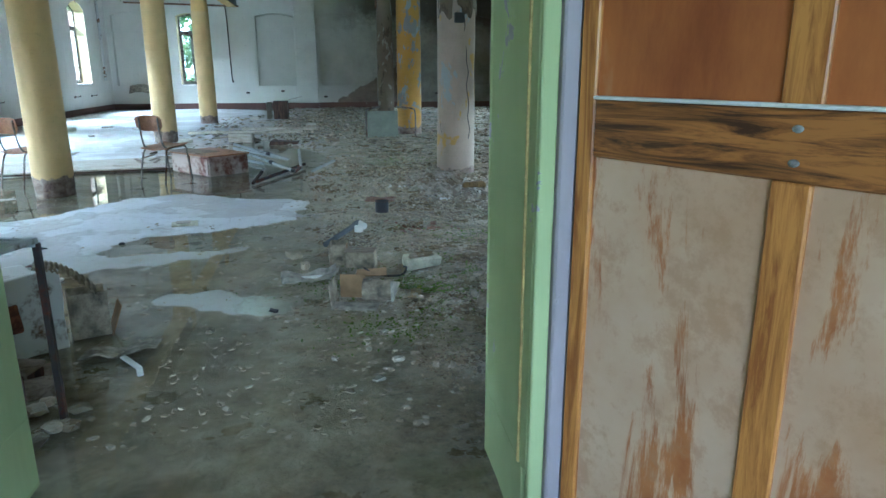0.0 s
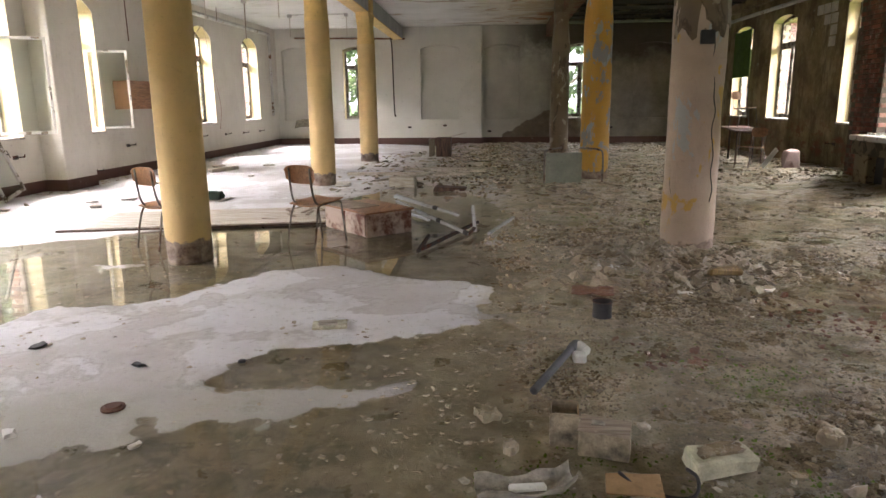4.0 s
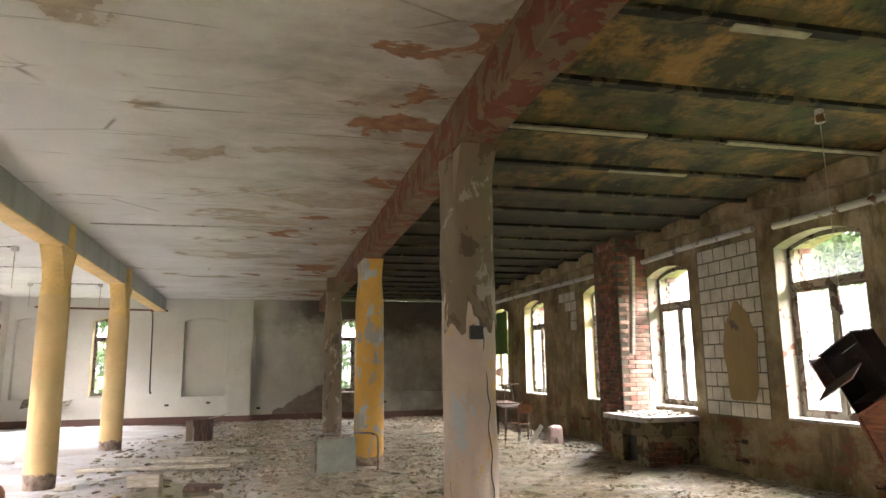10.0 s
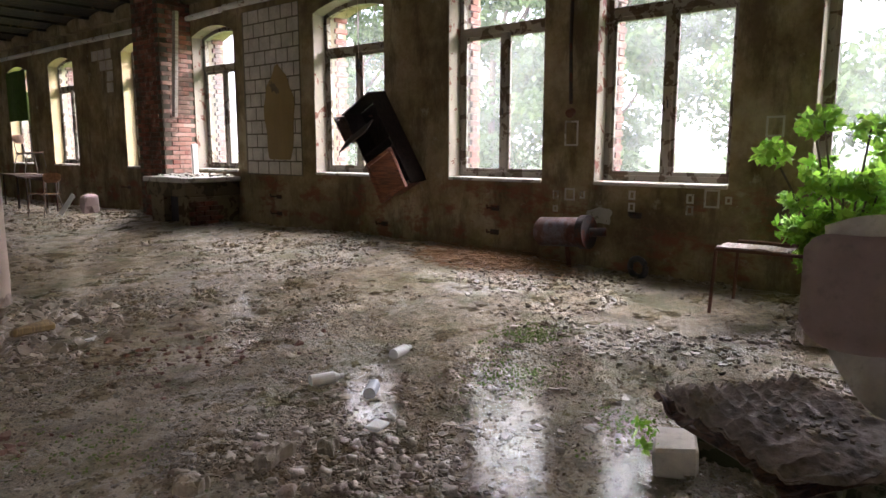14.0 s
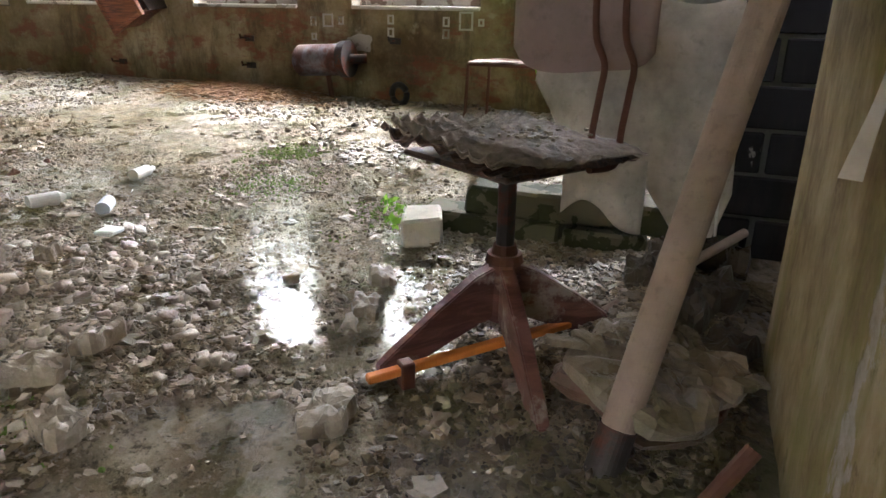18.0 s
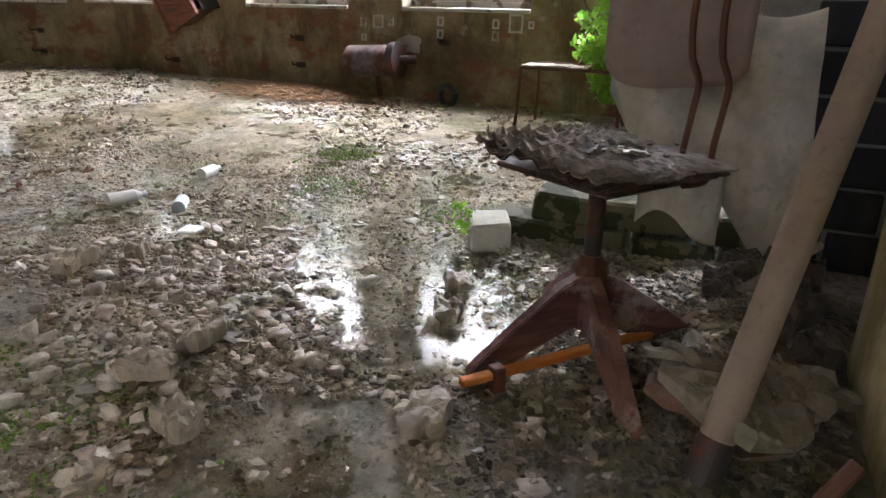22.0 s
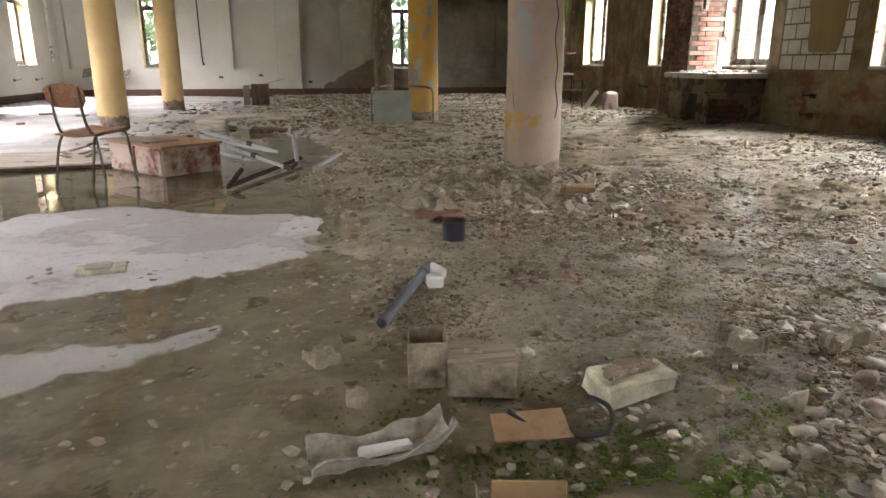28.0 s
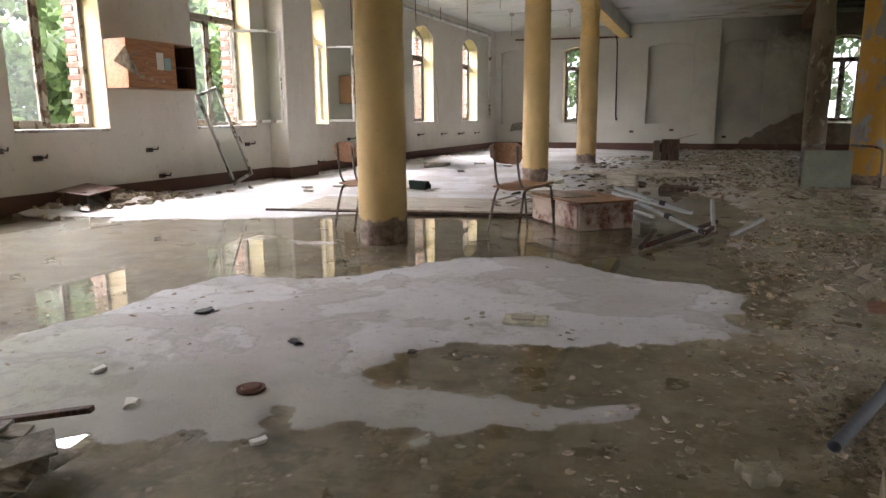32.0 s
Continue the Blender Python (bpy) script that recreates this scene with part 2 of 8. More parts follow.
# ceiling over the middle and window bays: whitewash that hangs off in scales towards the wet side
def ceiling_light():
    m = Mat("ceiling_whitewash", 0.9, spec=0.2)
    wash = m.ramp(m.noise(0.7, 5), (0.3, (0.6, 0.59, 0.565)), (0.7, (0.72, 0.71, 0.69)))
    # leak: clean over the window bays, yellow-grey, then brown and scaling towards the rotten beam
    leak = m.span(m.math("ADD", m.axis(0), m.math("MULTIPLY", m.math("SUBTRACT", m.noise(0.55, 7, 0.66), 0.5), 4.2)), -2.4, 1.5)
    stain = m.ramp(m.noise(1.7, 8, 0.7, (0.8, 1.3, 1)), (0.32, (0.17, 0.14, 0.095)), (0.5, (0.36, 0.315, 0.235)), (0.66, (0.5, 0.46, 0.385)))
    c = m.mix(m.ramp(leak, (0.1, 0.0), (0.55, 0.62), (0.95, 0.95)), wash, stain)
    f = m.math("ADD", m.noise(0.9, 9, 0.58, (0.8, 1.25, 1), lump=0.5), m.math("MULTIPLY", leak, 0.17))
    gone = m.span(f, 0.665, 0.672)
    c = m.mix(m.math("MULTIPLY", m.span(f, 0.6, 0.667), 0.35), c, (0.4, 0.35, 0.26))
    c = m.mix(m.math("MULTIPLY", gone, 0.8), c, m.ramp(m.noise(5, 7, 0.72), (0.3, (0.26, 0.2, 0.13)), (0.7, (0.47, 0.4, 0.3))))
    deep = m.math("ADD", m.noise(1.0, 8, 0.62, (1, 1.3, 1), 0.4), m.math("MULTIPLY", leak, 0.24))
    c = m.mix(m.math("MULTIPLY", m.span(deep, 0.76, 0.775), 0.9), c, m.ramp(m.noise(6, 7, 0.7), (0.3, (0.15, 0.06, 0.03)), (0.7, (0.36, 0.18, 0.085))))
    # lath marks and hairline cracks run across the bays
    lines = m.noise(1.6, 7, 0.62, (0.32, 7.0, 1), 0.3)
    c = m.mix(m.math("MULTIPLY", m.span(lines, 0.635, 0.66), 0.6), c, (0.2, 0.165, 0.115))
    crack = m.cells(0.9, "DISTANCE_TO_EDGE", (0.45, 1.5, 1))
    c = m.mix(m.math("MULTIPLY", m.math("SUBTRACT", 1.0, m.span(crack, 0.0, 0.012)), m.math("MULTIPLY", m.span(m.noise(0.8, 3), 0.5, 0.6), 0.7)), c, (0.14, 0.11, 0.08))
    c = m.mix(m.math("MULTIPLY", m.span(m.noise(18, 8, 0.8), 0.58, 0.66), m.math("MULTIPLY", leak, 0.45)), c, (0.2, 0.16, 0.1))
    m.base(c)
    m.bump(m.math("SUBTRACT", 1.0, gone), 0.6, 0.012)
    m.bump(m.noise(12, 6, 0.65), 0.2, 0.015)
    return m.m


# ceiling over the wet bay: bare flat brick vaults, black with mould, green and ochre, far bays painted dim
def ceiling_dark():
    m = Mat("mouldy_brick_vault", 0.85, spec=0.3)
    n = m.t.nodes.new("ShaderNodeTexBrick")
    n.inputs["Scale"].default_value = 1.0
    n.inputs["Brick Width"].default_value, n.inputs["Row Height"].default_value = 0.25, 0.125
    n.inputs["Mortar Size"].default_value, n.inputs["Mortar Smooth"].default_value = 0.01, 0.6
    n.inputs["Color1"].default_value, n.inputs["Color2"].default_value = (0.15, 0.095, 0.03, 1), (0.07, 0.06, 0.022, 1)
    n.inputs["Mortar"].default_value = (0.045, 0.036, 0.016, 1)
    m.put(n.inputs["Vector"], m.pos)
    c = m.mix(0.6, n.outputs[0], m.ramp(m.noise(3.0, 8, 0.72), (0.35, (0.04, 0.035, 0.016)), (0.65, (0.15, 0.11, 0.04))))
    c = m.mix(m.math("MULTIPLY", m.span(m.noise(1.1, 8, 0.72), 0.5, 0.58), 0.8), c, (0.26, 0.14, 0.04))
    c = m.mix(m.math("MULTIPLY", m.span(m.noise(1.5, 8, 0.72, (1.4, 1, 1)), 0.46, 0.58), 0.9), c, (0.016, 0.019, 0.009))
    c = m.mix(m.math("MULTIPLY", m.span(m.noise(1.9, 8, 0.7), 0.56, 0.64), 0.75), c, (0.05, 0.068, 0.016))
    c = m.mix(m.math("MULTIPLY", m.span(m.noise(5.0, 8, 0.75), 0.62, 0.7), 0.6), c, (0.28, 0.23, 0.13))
    # Weak light of the far bays put into the colour, towards black.
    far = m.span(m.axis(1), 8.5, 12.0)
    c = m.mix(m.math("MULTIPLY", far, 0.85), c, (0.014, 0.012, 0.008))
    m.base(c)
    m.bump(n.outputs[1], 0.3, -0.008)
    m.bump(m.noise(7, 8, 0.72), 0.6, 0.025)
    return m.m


# floor: pale screed where it stands dry, brown silt where it lies wet, mud and moss under the rubble
def floor_screed():
    m = Mat("wet_screed", 0.6, spec=0.5)
    z = m.math("ADD", m.axis(2), m.math("MULTIPLY", m.math("SUBTRACT", m.noise(6, 9, 0.78), 0.5), 0.026))
    dry = m.span(z, 0.0, 0.003)
    pale = m.ramp(m.noise(0.9, 7, 0.65), (0.3, (0.5, 0.485, 0.485)), (0.68, (0.66, 0.645, 0.65)))
    algae = m.math("SUBTRACT", 1.0, m.span(m.math("ADD", m.axis(1), m.math("MULTIPLY", m.noise(1.6, 6), 1.6)), 5.5, 6.1))
    pale = m.mix(m.math("MULTIPLY", algae, 0.55), pale, (0.3, 0.33, 0.17))
    pale = m.mix(m.math("MULTIPLY", m.span(m.noise(2.3, 7, 0.7), 0.5, 0.7), 0.45), pale, (0.3, 0.27, 0.2))
    pale = m.mix(m.math("MULTIPLY", m.span(m.noise(16, 8, 0.8), 0.57, 0.64), 0.6), pale, (0.24, 0.22, 0.18))
    pale = m.mix(m.math("MULTIPLY", m.span(m.noise(50, 4, 0.8), 0.62, 0.68), 0.7), pale, (0.12, 0.1, 0.075))
    tide = m.noise(0.75, 8, 0.6, lump=0.3)
    mark = m.math("SUBTRACT", 1.0, m.span(m.math("ABSOLUTE", m.math("SUBTRACT", tide, 0.5)), 0.0, 0.02))
    pale = m.mix(m.math("MULTIPLY", m.span(tide, 0.5, 0.53), 0.55), pale, (0.38, 0.345, 0.32))
    pale = m.mix(m.math("MULTIPLY", mark, 0.5), pale, (0.27, 0.24, 0.2))
    silt = m.ramp(m.noise(2.2, 9, 0.78), (0.4, (0.12, 0.1, 0.058)), (0.6, (0.31, 0.265, 0.178)))
    silt = m.mix(m.math("MULTIPLY", m.span(m.noise(34, 7, 0.8), 0.57, 0.63), 0.7), silt, (0.4, 0.36, 0.28))
    silt = m.mix(m.math("MULTIPLY", m.span(m.noise(5, 9, 0.8), 0.51, 0.58), 0.7), silt, (0.07, 0.058, 0.032))
    silt = m.mix(m.math("MULTIPLY", m.span(m.noise(1.1, 6, 0.7), 0.5, 0.66), 0.55), silt, (0.085, 0.09, 0.03))
    bank = m.span(m.math("ADD", m.axis(0), m.math("MULTIPLY", m.noise(1.1, 7, 0.66), 1.6)), -0.4, 0.5)
    crust = m.ramp(m.noise(4.0, 9, 0.76), (0.38, (0.16, 0.135, 0.082)), (0.5, (0.34, 0.29, 0.195)), (0.62, (0.52, 0.455, 0.335)))
    silt = m.mix(m.math("MULTIPLY", bank, 0.85), silt, crust)
    side = m.span(m.math("ADD", m.axis(0), m.math("MULTIPLY", m.noise(1.2, 7, 0.65), 2.4)), 0.7, 2.0)
    mud = m.ramp(m.noise(3.0, 9, 0.75), (0.4, (0.15, 0.115, 0.067)), (0.5, (0.33, 0.262, 0.165)), (0.6, (0.52, 0.43, 0.3)))
    mud = m.mix(m.math("MULTIPLY", m.span(m.noise(42, 7, 0.8), 0.55, 0.61), 0.8), mud, (0.42, 0.35, 0.25))
    mud = m.mix(m.math("MULTIPLY", m.span(m.noise(20, 8, 0.8), 0.52, 0.6), 0.8), mud, (0.06, 0.047, 0.028))
    mud = m.mix(m.math("MULTIPLY", m.span(m.noise(1.4, 8, 0.72), 0.5, 0.58), 0.65), mud, (0.125, 0.125, 0.036))
    mud = m.mix(m.math("MULTIPLY", m.span(m.noise(0.9, 7, 0.7), 0.6, 0.68), 0.6), mud, (0.17, 0.07, 0.04))
    screed = m.math("SUBTRACT", 1.0, m.span(m.math("ADD", m.axis(0), m.math("MULTIPLY", m.noise(2.5, 7, 0.7), 0.8)), -0.15, 0.2))
    dry = m.math("MULTIPLY", dry, screed)
    c = m.mix(dry, silt, pale)
    far = m.span(m.math("ADD", m.axis(1), m.math("MULTIPLY", m.axis(0), -1.2)), 11.0, 16.5)
    side = m.math("MAXIMUM", side, m.math("MULTIPLY", m.span(m.math("ADD", m.axis(0), m.noise(0.8, 6)), -2.6, -0.2), far))
    c = m.mix(side, c, mud)
    r = m.mix(dry, m.ramp(m.noise(3, 5), (0.35, 0.25), (0.65, 0.6)), 0.75)
    m.base(c, m.mix(side, r, m.ramp(m.noise(2.2, 7, 0.7), (0.4, 0.16), (0.6, 0.7))))
    m.bump(m.noise(45, 6, 0.7), 0.7, 0.01)
    m.bump(m.math("MULTIPLY", side, m.noise(14, 9, 0.8)), 1.0, 0.05)
    return m.m


def water_film():
    m = Mat("rain_water", 0.03)
    t = m.t
    clear = t.nodes.new("ShaderNodeBsdfTransparent")
    clear.inputs[0].default_value = (0.9, 0.885, 0.84, 1)
    shine = t.nodes.new("ShaderNodeBsdfGlossy")
    shine.inputs["Roughness"].default_value = 0.015
    fres = t.nodes.new("ShaderNodeLayerWeight")
    fres.inputs[0].default_value = 0.5
    bump = t.nodes.new("ShaderNodeBump")
    bump.inputs["Strength"].default_value, bump.inputs["Distance"].default_value = 0.35, 0.008
    wet = m.math("MULTIPLY", m.noise(20, 4), m.span(m.axis(0), 0.6, 2.6))
    m.put(bump.inputs["Height"], wet)
    t.links.new(bump.outputs[0], shine.inputs["Normal"])
    t.links.new(bump.outputs[0], fres.inputs["Normal"])
    mixed = t.nodes.new("ShaderNodeMixShader")
    # Mirror share cut towards the wet side to dim the reflected sky lamps.
    clean = m.math("SUBTRACT", 1.0, m.math("MULTIPLY", m.span(m.axis(0), 0.7, 1.5), 0.66))
    m.put(mixed.inputs[0], m.math("MULTIPLY", clean, m.math("ADD", 0.022, m.math("MULTIPLY", m.math("POWER", fres.outputs[1], 5.0), 0.95))))
    t.links.new(clear.outputs[0], mixed.inputs[1])
    t.links.new(shine.outputs[0], mixed.inputs[2])
    t.links.new(mixed.outputs[0], t.nodes["Material Output"].inputs[0])
    return m.m


def window_glass(name="dusty_glass", dust=0.012):
    m = Mat(name, 0.05)
    t = m.t
    clear = t.nodes.new("ShaderNodeBsdfTransparent")
    clear.inputs[0].default_value = (0.93, 0.95, 0.93, 1)
    shine = t.nodes.new("ShaderNodeBsdfGlossy")
    shine.inputs["Roughness"].default_value = 0.05
    fres = t.nodes.new("ShaderNodeLayerWeight")
    fres.inputs[0].default_value = 0.5
    gloss = m.math("ADD", 0.04, m.math("MULTIPLY", m.math("POWER", fres.outputs[1], 4.0), 0.6))
    film = t.nodes.new("ShaderNodeBsdfTranslucent")
    film.inputs[0].default_value = (0.75, 0.77, 0.74, 1)
    a, b = t.nodes.new("ShaderNodeMixShader"), t.nodes.new("ShaderNodeMixShader")
    m.put(a.inputs[0], m.math("MULTIPLY", m.noise(2.5, 6, 0.7), dust * 2))
    t.links.new(clear.outputs[0], a.inputs[1])
    t.links.new(film.outputs[0], a.inputs[2])
    m.put(b.inputs[0], gloss)
    t.links.new(a.outputs[0], b.inputs[1])
    t.links.new(shine.outputs[0], b.inputs[2])
    t.links.new(b.outputs[0], t.nodes["Material Output"].inputs[0])
    return m.m


def column_paint(name, paint, coats, wear, low_patch):
    """Column paint in old coats; the skirt is knocked off down to the stone."""
    m = Mat(name, 0.6, spec=0.35)
    c = m.ramp(m.noise(1.2, 6, 0.65), (0.3, tuple(v * 0.75 for v in paint)), (0.7, paint))
    c = m.mix(m.math("MULTIPLY", m.span(m.noise(5, 6, 0.7, (1, 1, 0.25)), 0.55, 0.75), 0.4), c, tuple(v * 0.5 for v in paint))
    for k, coat in enumerate(coats):
        c = m.mix(m.span(m.noise(2.4 + 1.7 * k, 8, 0.65, (1, 1, 0.6), 0.5), wear, wear + 0.02), c, coat)
    if low_patch:
        low = m.math("SUBTRACT", low_patch, m.math("ADD", m.axis(2), m.math("MULTIPLY", m.noise(6, 6), 0.22)))
        c = m.mix(m.span(low, -0.115, -0.1), c, m.ramp(m.noise(9, 7, 0.7), (0.35, (0.1, 0.055, 0.04)), (0.65, (0.34, 0.27, 0.21))))
    m.base(c)
    c = m.mix(m.math("MULTIPLY", m.span(m.noise(24, 7, 0.8), 0.57, 0.66), 0.35), c, tuple(v * 0.45 for v in paint))
    m.base(c)
    m.bump(m.noise(3, 8, 0.7), 0.4, 0.02)
    m.bump(m.noise(30, 6, 0.7), 0.35, 0.006)
    return m.m


def rubble_stone(name, dark, light, pale=(0.4, 0.35, 0.28)):
    m = Mat(name, 0.7, spec=0.5)
    k = m.chance(True)
    c = m.ramp(k, (0.05, dark), (0.5, tuple((a + b) / 2 for a, b in zip(dark, light))), (0.88, light), (0.99, pale))
    c = m.mix(m.math("MULTIPLY", m.span(m.noise(26, 6, 0.75), 0.45, 0.65), 0.5), c, tuple(v * 0.5 for v in dark))
    c = m.mix(m.math("MULTIPLY", m.span(m.noise(1.4, 8, 0.72), 0.52, 0.64), 0.45), c, (0.1, 0.1, 0.035))
    m.base(c, m.ramp(m.noise(2.2, 7, 0.7), (0.4, 0.16), (0.6, 0.6)))
    m.bump(m.noise(70, 5, 0.7), 0.6, 0.005)
    m.bump(m.noise(24, 4, 0.65), 0.5, 0.008)
    return m.m


def brickwork(name, light=(0.27, 0.1, 0.065), dark=(0.12, 0.045, 0.03)):
    m = Mat(name, 0.85, spec=0.25)
    c = m.mix(m.chance(), dark, light)
    c = m.mix(m.math("MULTIPLY", m.span(m.noise(7, 7, 0.7), 0.5, 0.7), 0.5), c, (0.42, 0.36, 0.3))
    c = m.mix(m.math("MULTIPLY", m.span(m.noise(2.5, 7, 0.7), 0.48, 0.58), 0.65), c, (0.05, 0.045, 0.03))
    m.base(c)
    m.bump(m.noise(35, 6, 0.7), 0.4, 0.006)
    return m.m


def leafy(name, a, b):
    m = Mat(name, 0.5, spec=0.3)
    c = m.ramp(m.chance(True), (0.0, a), (1.0, b))
    m.base(c)
    t = m.t
    thin = t.nodes.new("ShaderNodeBsdfTranslucent")
    t.links.new(c, thin.inputs[0])
    mixed = t.nodes.new("ShaderNodeMixShader")
    mixed.inputs[0].default_value = 0.45
    t.links.new(m.b.outputs[0], mixed.inputs[1])
    t.links.new(thin.outputs[0], mixed.inputs[2])
    t.links.new(mixed.outputs[0], t.nodes["Material Output"].inputs[0])
    return m.m


CREAM, BACKP, DARKP = plaster_light(), plaster_back(), plaster_dark()
CEIL_L, CEIL_D = ceiling_light(), ceiling_dark()
FLOOR, WATER, GLASS = floor_screed(), water_film(), window_glass()
# Thicker dust film on the east panes, also paints a veil of glare.
GLASS_R = window_glass("hazy_glass", 0.035)
OCHRE = peeling("ochre_reveal_paint", (0.5, 0.4, 0.23), (0.5, 0.47, 0.4), 0.64)
REVEAL_R = peeling("reveal_paint_over_brick", (0.33, 0.285, 0.22), (0.2, 0.085, 0.055), 0.585, 6.5, 0.5, (0.1, 0.08, 0.05), 0.6)
BASEBAND = peeling("oxblood_skirting_paint", (0.13, 0.07, 0.055), (0.3, 0.27, 0.22), 0.66, 3.0)
YELLOW = column_paint("yellow_column_paint", (0.74, 0.53, 0.24), [(0.5, 0.46, 0.4)], 0.7, 0.21)
YELLOW_TOP = plain("yellow_cap_paint", (0.7, 0.48, 0.18), 0.65, vary=0.15, scale=3)
ORANGE_COL = column_paint("orange_column_paint", (0.62, 0.34, 0.06), [(0.34, 0.36, 0.36), (0.28, 0.27, 0.25)], 0.54, 0.2)
PINK_COL = column_paint("pinkish_column_render", (0.54, 0.42, 0.32), [(0.4, 0.41, 0.4), (0.52, 0.33, 0.09)], 0.61, 0.2)
BARE_COL = column_paint("bare_column_stone", (0.2, 0.148, 0.095), [(0.1, 0.072, 0.045), (0.3, 0.26, 0.2)], 0.58, 0.0)
BEAM_L = peeling("grey_beam_paint", (0.5, 0.5, 0.48), (0.45, 0.36, 0.18), 0.72)
BEAM_R = peeling("rotten_beam_paint", (0.17, 0.112, 0.06), (0.16, 0.048, 0.027), 0.5, 4.5, 0.6, (0.04, 0.03, 0.02), 0.7)
JOIST = peeling("joist_flange", (0.075, 0.06, 0.03), (0.02, 0.018, 0.012), 0.46, 2.4)
FRAME_D = peeling("grey_window_paint", (0.28, 0.25, 0.2), (0.12, 0.085, 0.055), 0.52, 6.0)
FRAME_W = peeling("white_sash_paint", (0.55, 0.53, 0.48), (0.2, 0.16, 0.11), 0.56, 7.0)
SILL = peeling("sill_cement", (0.55, 0.52, 0.46), (0.3, 0.27, 0.22), 0.56, 5.0)
BRICK, BRICKP = brickwork("red_brick"), brickwork("limewashed_brick", (0.42, 0.26, 0.2), (0.24, 0.1, 0.07))
BLOCK = plain("whitewashed_block", (0.5, 0.465, 0.385), 0.9, vary=0.25, scale=4)
MORTAR = plain("mortar", (0.1, 0.085, 0.06), 0.95)
BLACKBLOCK = peeling("black_tarred_block", (0.02, 0.02, 0.022), (0.35, 0.34, 0.31), 0.66, 4.0)
BLACKJOINT = plain("pale_joint_mortar", (0.2, 0.19, 0.17), 0.9)
MOSSBLOCK = peeling("mossy_concrete_block", (0.13, 0.12, 0.07), (0.05, 0.055, 0.02), 0.52, 6.0)
GREEN = peeling("lime_green_jamb_paint", (0.44, 0.5, 0.24), (0.44, 0.41, 0.43), 0.6, 3.2, 0.12, grime=0.3)
NEARWALL = wall_near()
STRIPE = peeling("lilac_grey_frame_paint", (0.37, 0.32, 0.33), (0.3, 0.24, 0.2), 0.6, 5.0)
DOORWOOD = wooden("orange_varnished_pine", (0.5, 0.23, 0.05), (0.25, 0.09, 0.02), (1, 1, 12), 0.4)
DOORRAIL = wooden("burnt_pine_rail", (0.36, 0.15, 0.035), (0.05, 0.02, 0.01), (12, 12, 1), 0.4)
PIPEW = peeling("white_pipe_paint", (0.55, 0.54, 0.5), (0.2, 0.11, 0.06), 0.6, 6.0)
RUST = rusty("rusted_steel", (0.12, 0.05, 0.03), share=0.4)
DARKSTEEL = rusty("dark_bent_steel", (0.06, 0.05, 0.045), share=0.45, metal=0.6)
GUTTER = rusty("grey_drain_plastic", (0.1, 0.105, 0.115), (0.08, 0.068, 0.055), 0.42, 0.1)
GALV = rusty("galvanised_tube", (0.42, 0.43, 0.43), (0.2, 0.16, 0.12), 0.4, 0.7)
CHAIRSTEEL = rusty("tarnished_chair_tube", (0.22, 0.2, 0.18), (0.16, 0.09, 0.05), 0.45, 0.7)
PLY = wooden("brown_plywood", (0.34, 0.17, 0.08), (0.2, 0.09, 0.04), (1, 12, 1), 0.45, 0.3)
GREYPLY = wooden("greyed_plywood", (0.3, 0.24, 0.18), (0.16, 0.12, 0.085), (12, 1, 1), 0.8, 0.4)
DARKWOOD = wooden("dark_cabinet_wood", (0.12, 0.065, 0.04), (0.035, 0.02, 0.014), (1, 1, 12), 0.6)
REDWOOD = wooden("red_brown_drawer", (0.26, 0.09, 0.04), (0.1, 0.035, 0.02), (1, 12, 1), 0.55)
PALEWOOD = wooden("bleached_timber", (0.5, 0.45, 0.37), (0.3, 0.25, 0.19), (12, 1, 1), 0.85)
STOOLWOOD = wooden("red_stained_stool_wood", (0.2, 0.09, 0.065), (0.085, 0.032, 0.026), (12, 12, 2), 0.5, 0.45, (0.36, 0.3, 0.25))
CARD = plain("sodden_cardboard", (0.27, 0.222, 0.15), 0.9, vary=0.7, scale=11, bump=0.5)
CARDIN = plain("cardboard_inside", (0.27, 0.17, 0.08), 0.85, vary=0.35, scale=5)
PAPER = plain("wet_paper", (0.28, 0.25, 0.2), 0.8, vary=0.65, scale=13, bump=0.5)
FOAM = plain("mossy_foam_block", (0.5, 0.47, 0.34), 0.9, vary=0.4, scale=14, bump=0.5)
WHITE = plain("white_plastic", (0.68, 0.67, 0.62), 0.5, vary=0.12, scale=9)
ENAMEL = rusty("chipped_enamel", (0.6, 0.585, 0.55), (0.2, 0.11, 0.06), 0.4, 0.0, 6.0)
BLACKP = plain("black_rubber", (0.03, 0.028, 0.03), 0.5, vary=0.3)
ORANGEP = rusty("orange_painted_bar", (0.62, 0.2, 0.03), (0.3, 0.1, 0.04), 0.36, 0.1)
CLOTH = plain("stained_tarpaulin", (0.44, 0.4, 0.33), 0.9, vary=0.35, scale=4, bump=0.3)
CARDBOARD_PIPE = plain("paper_core_tube", (0.33, 0.245, 0.19), 0.8, vary=0.2, scale=6)
FELT = plain("rotten_upholstery", (0.22, 0.18, 0.142), 0.7, vary=0.6, scale=18, bump=0.7)
PINKPANEL = plain("pinkish_backrest_board", (0.27, 0.195, 0.17), 0.7, vary=0.2, scale=4)
STRAW = plain("brown_needles", (0.24, 0.135, 0.06), 0.9, vary=0.4, scale=20)
STONE = rubble_stone("rubble", (0.1, 0.075, 0.045), (0.35, 0.275, 0.182), (0.54, 0.47, 0.375))
CHIP = rubble_stone("plaster_chips", (0.13, 0.099, 0.059), (0.4, 0.318, 0.212), (0.54, 0.47, 0.375))
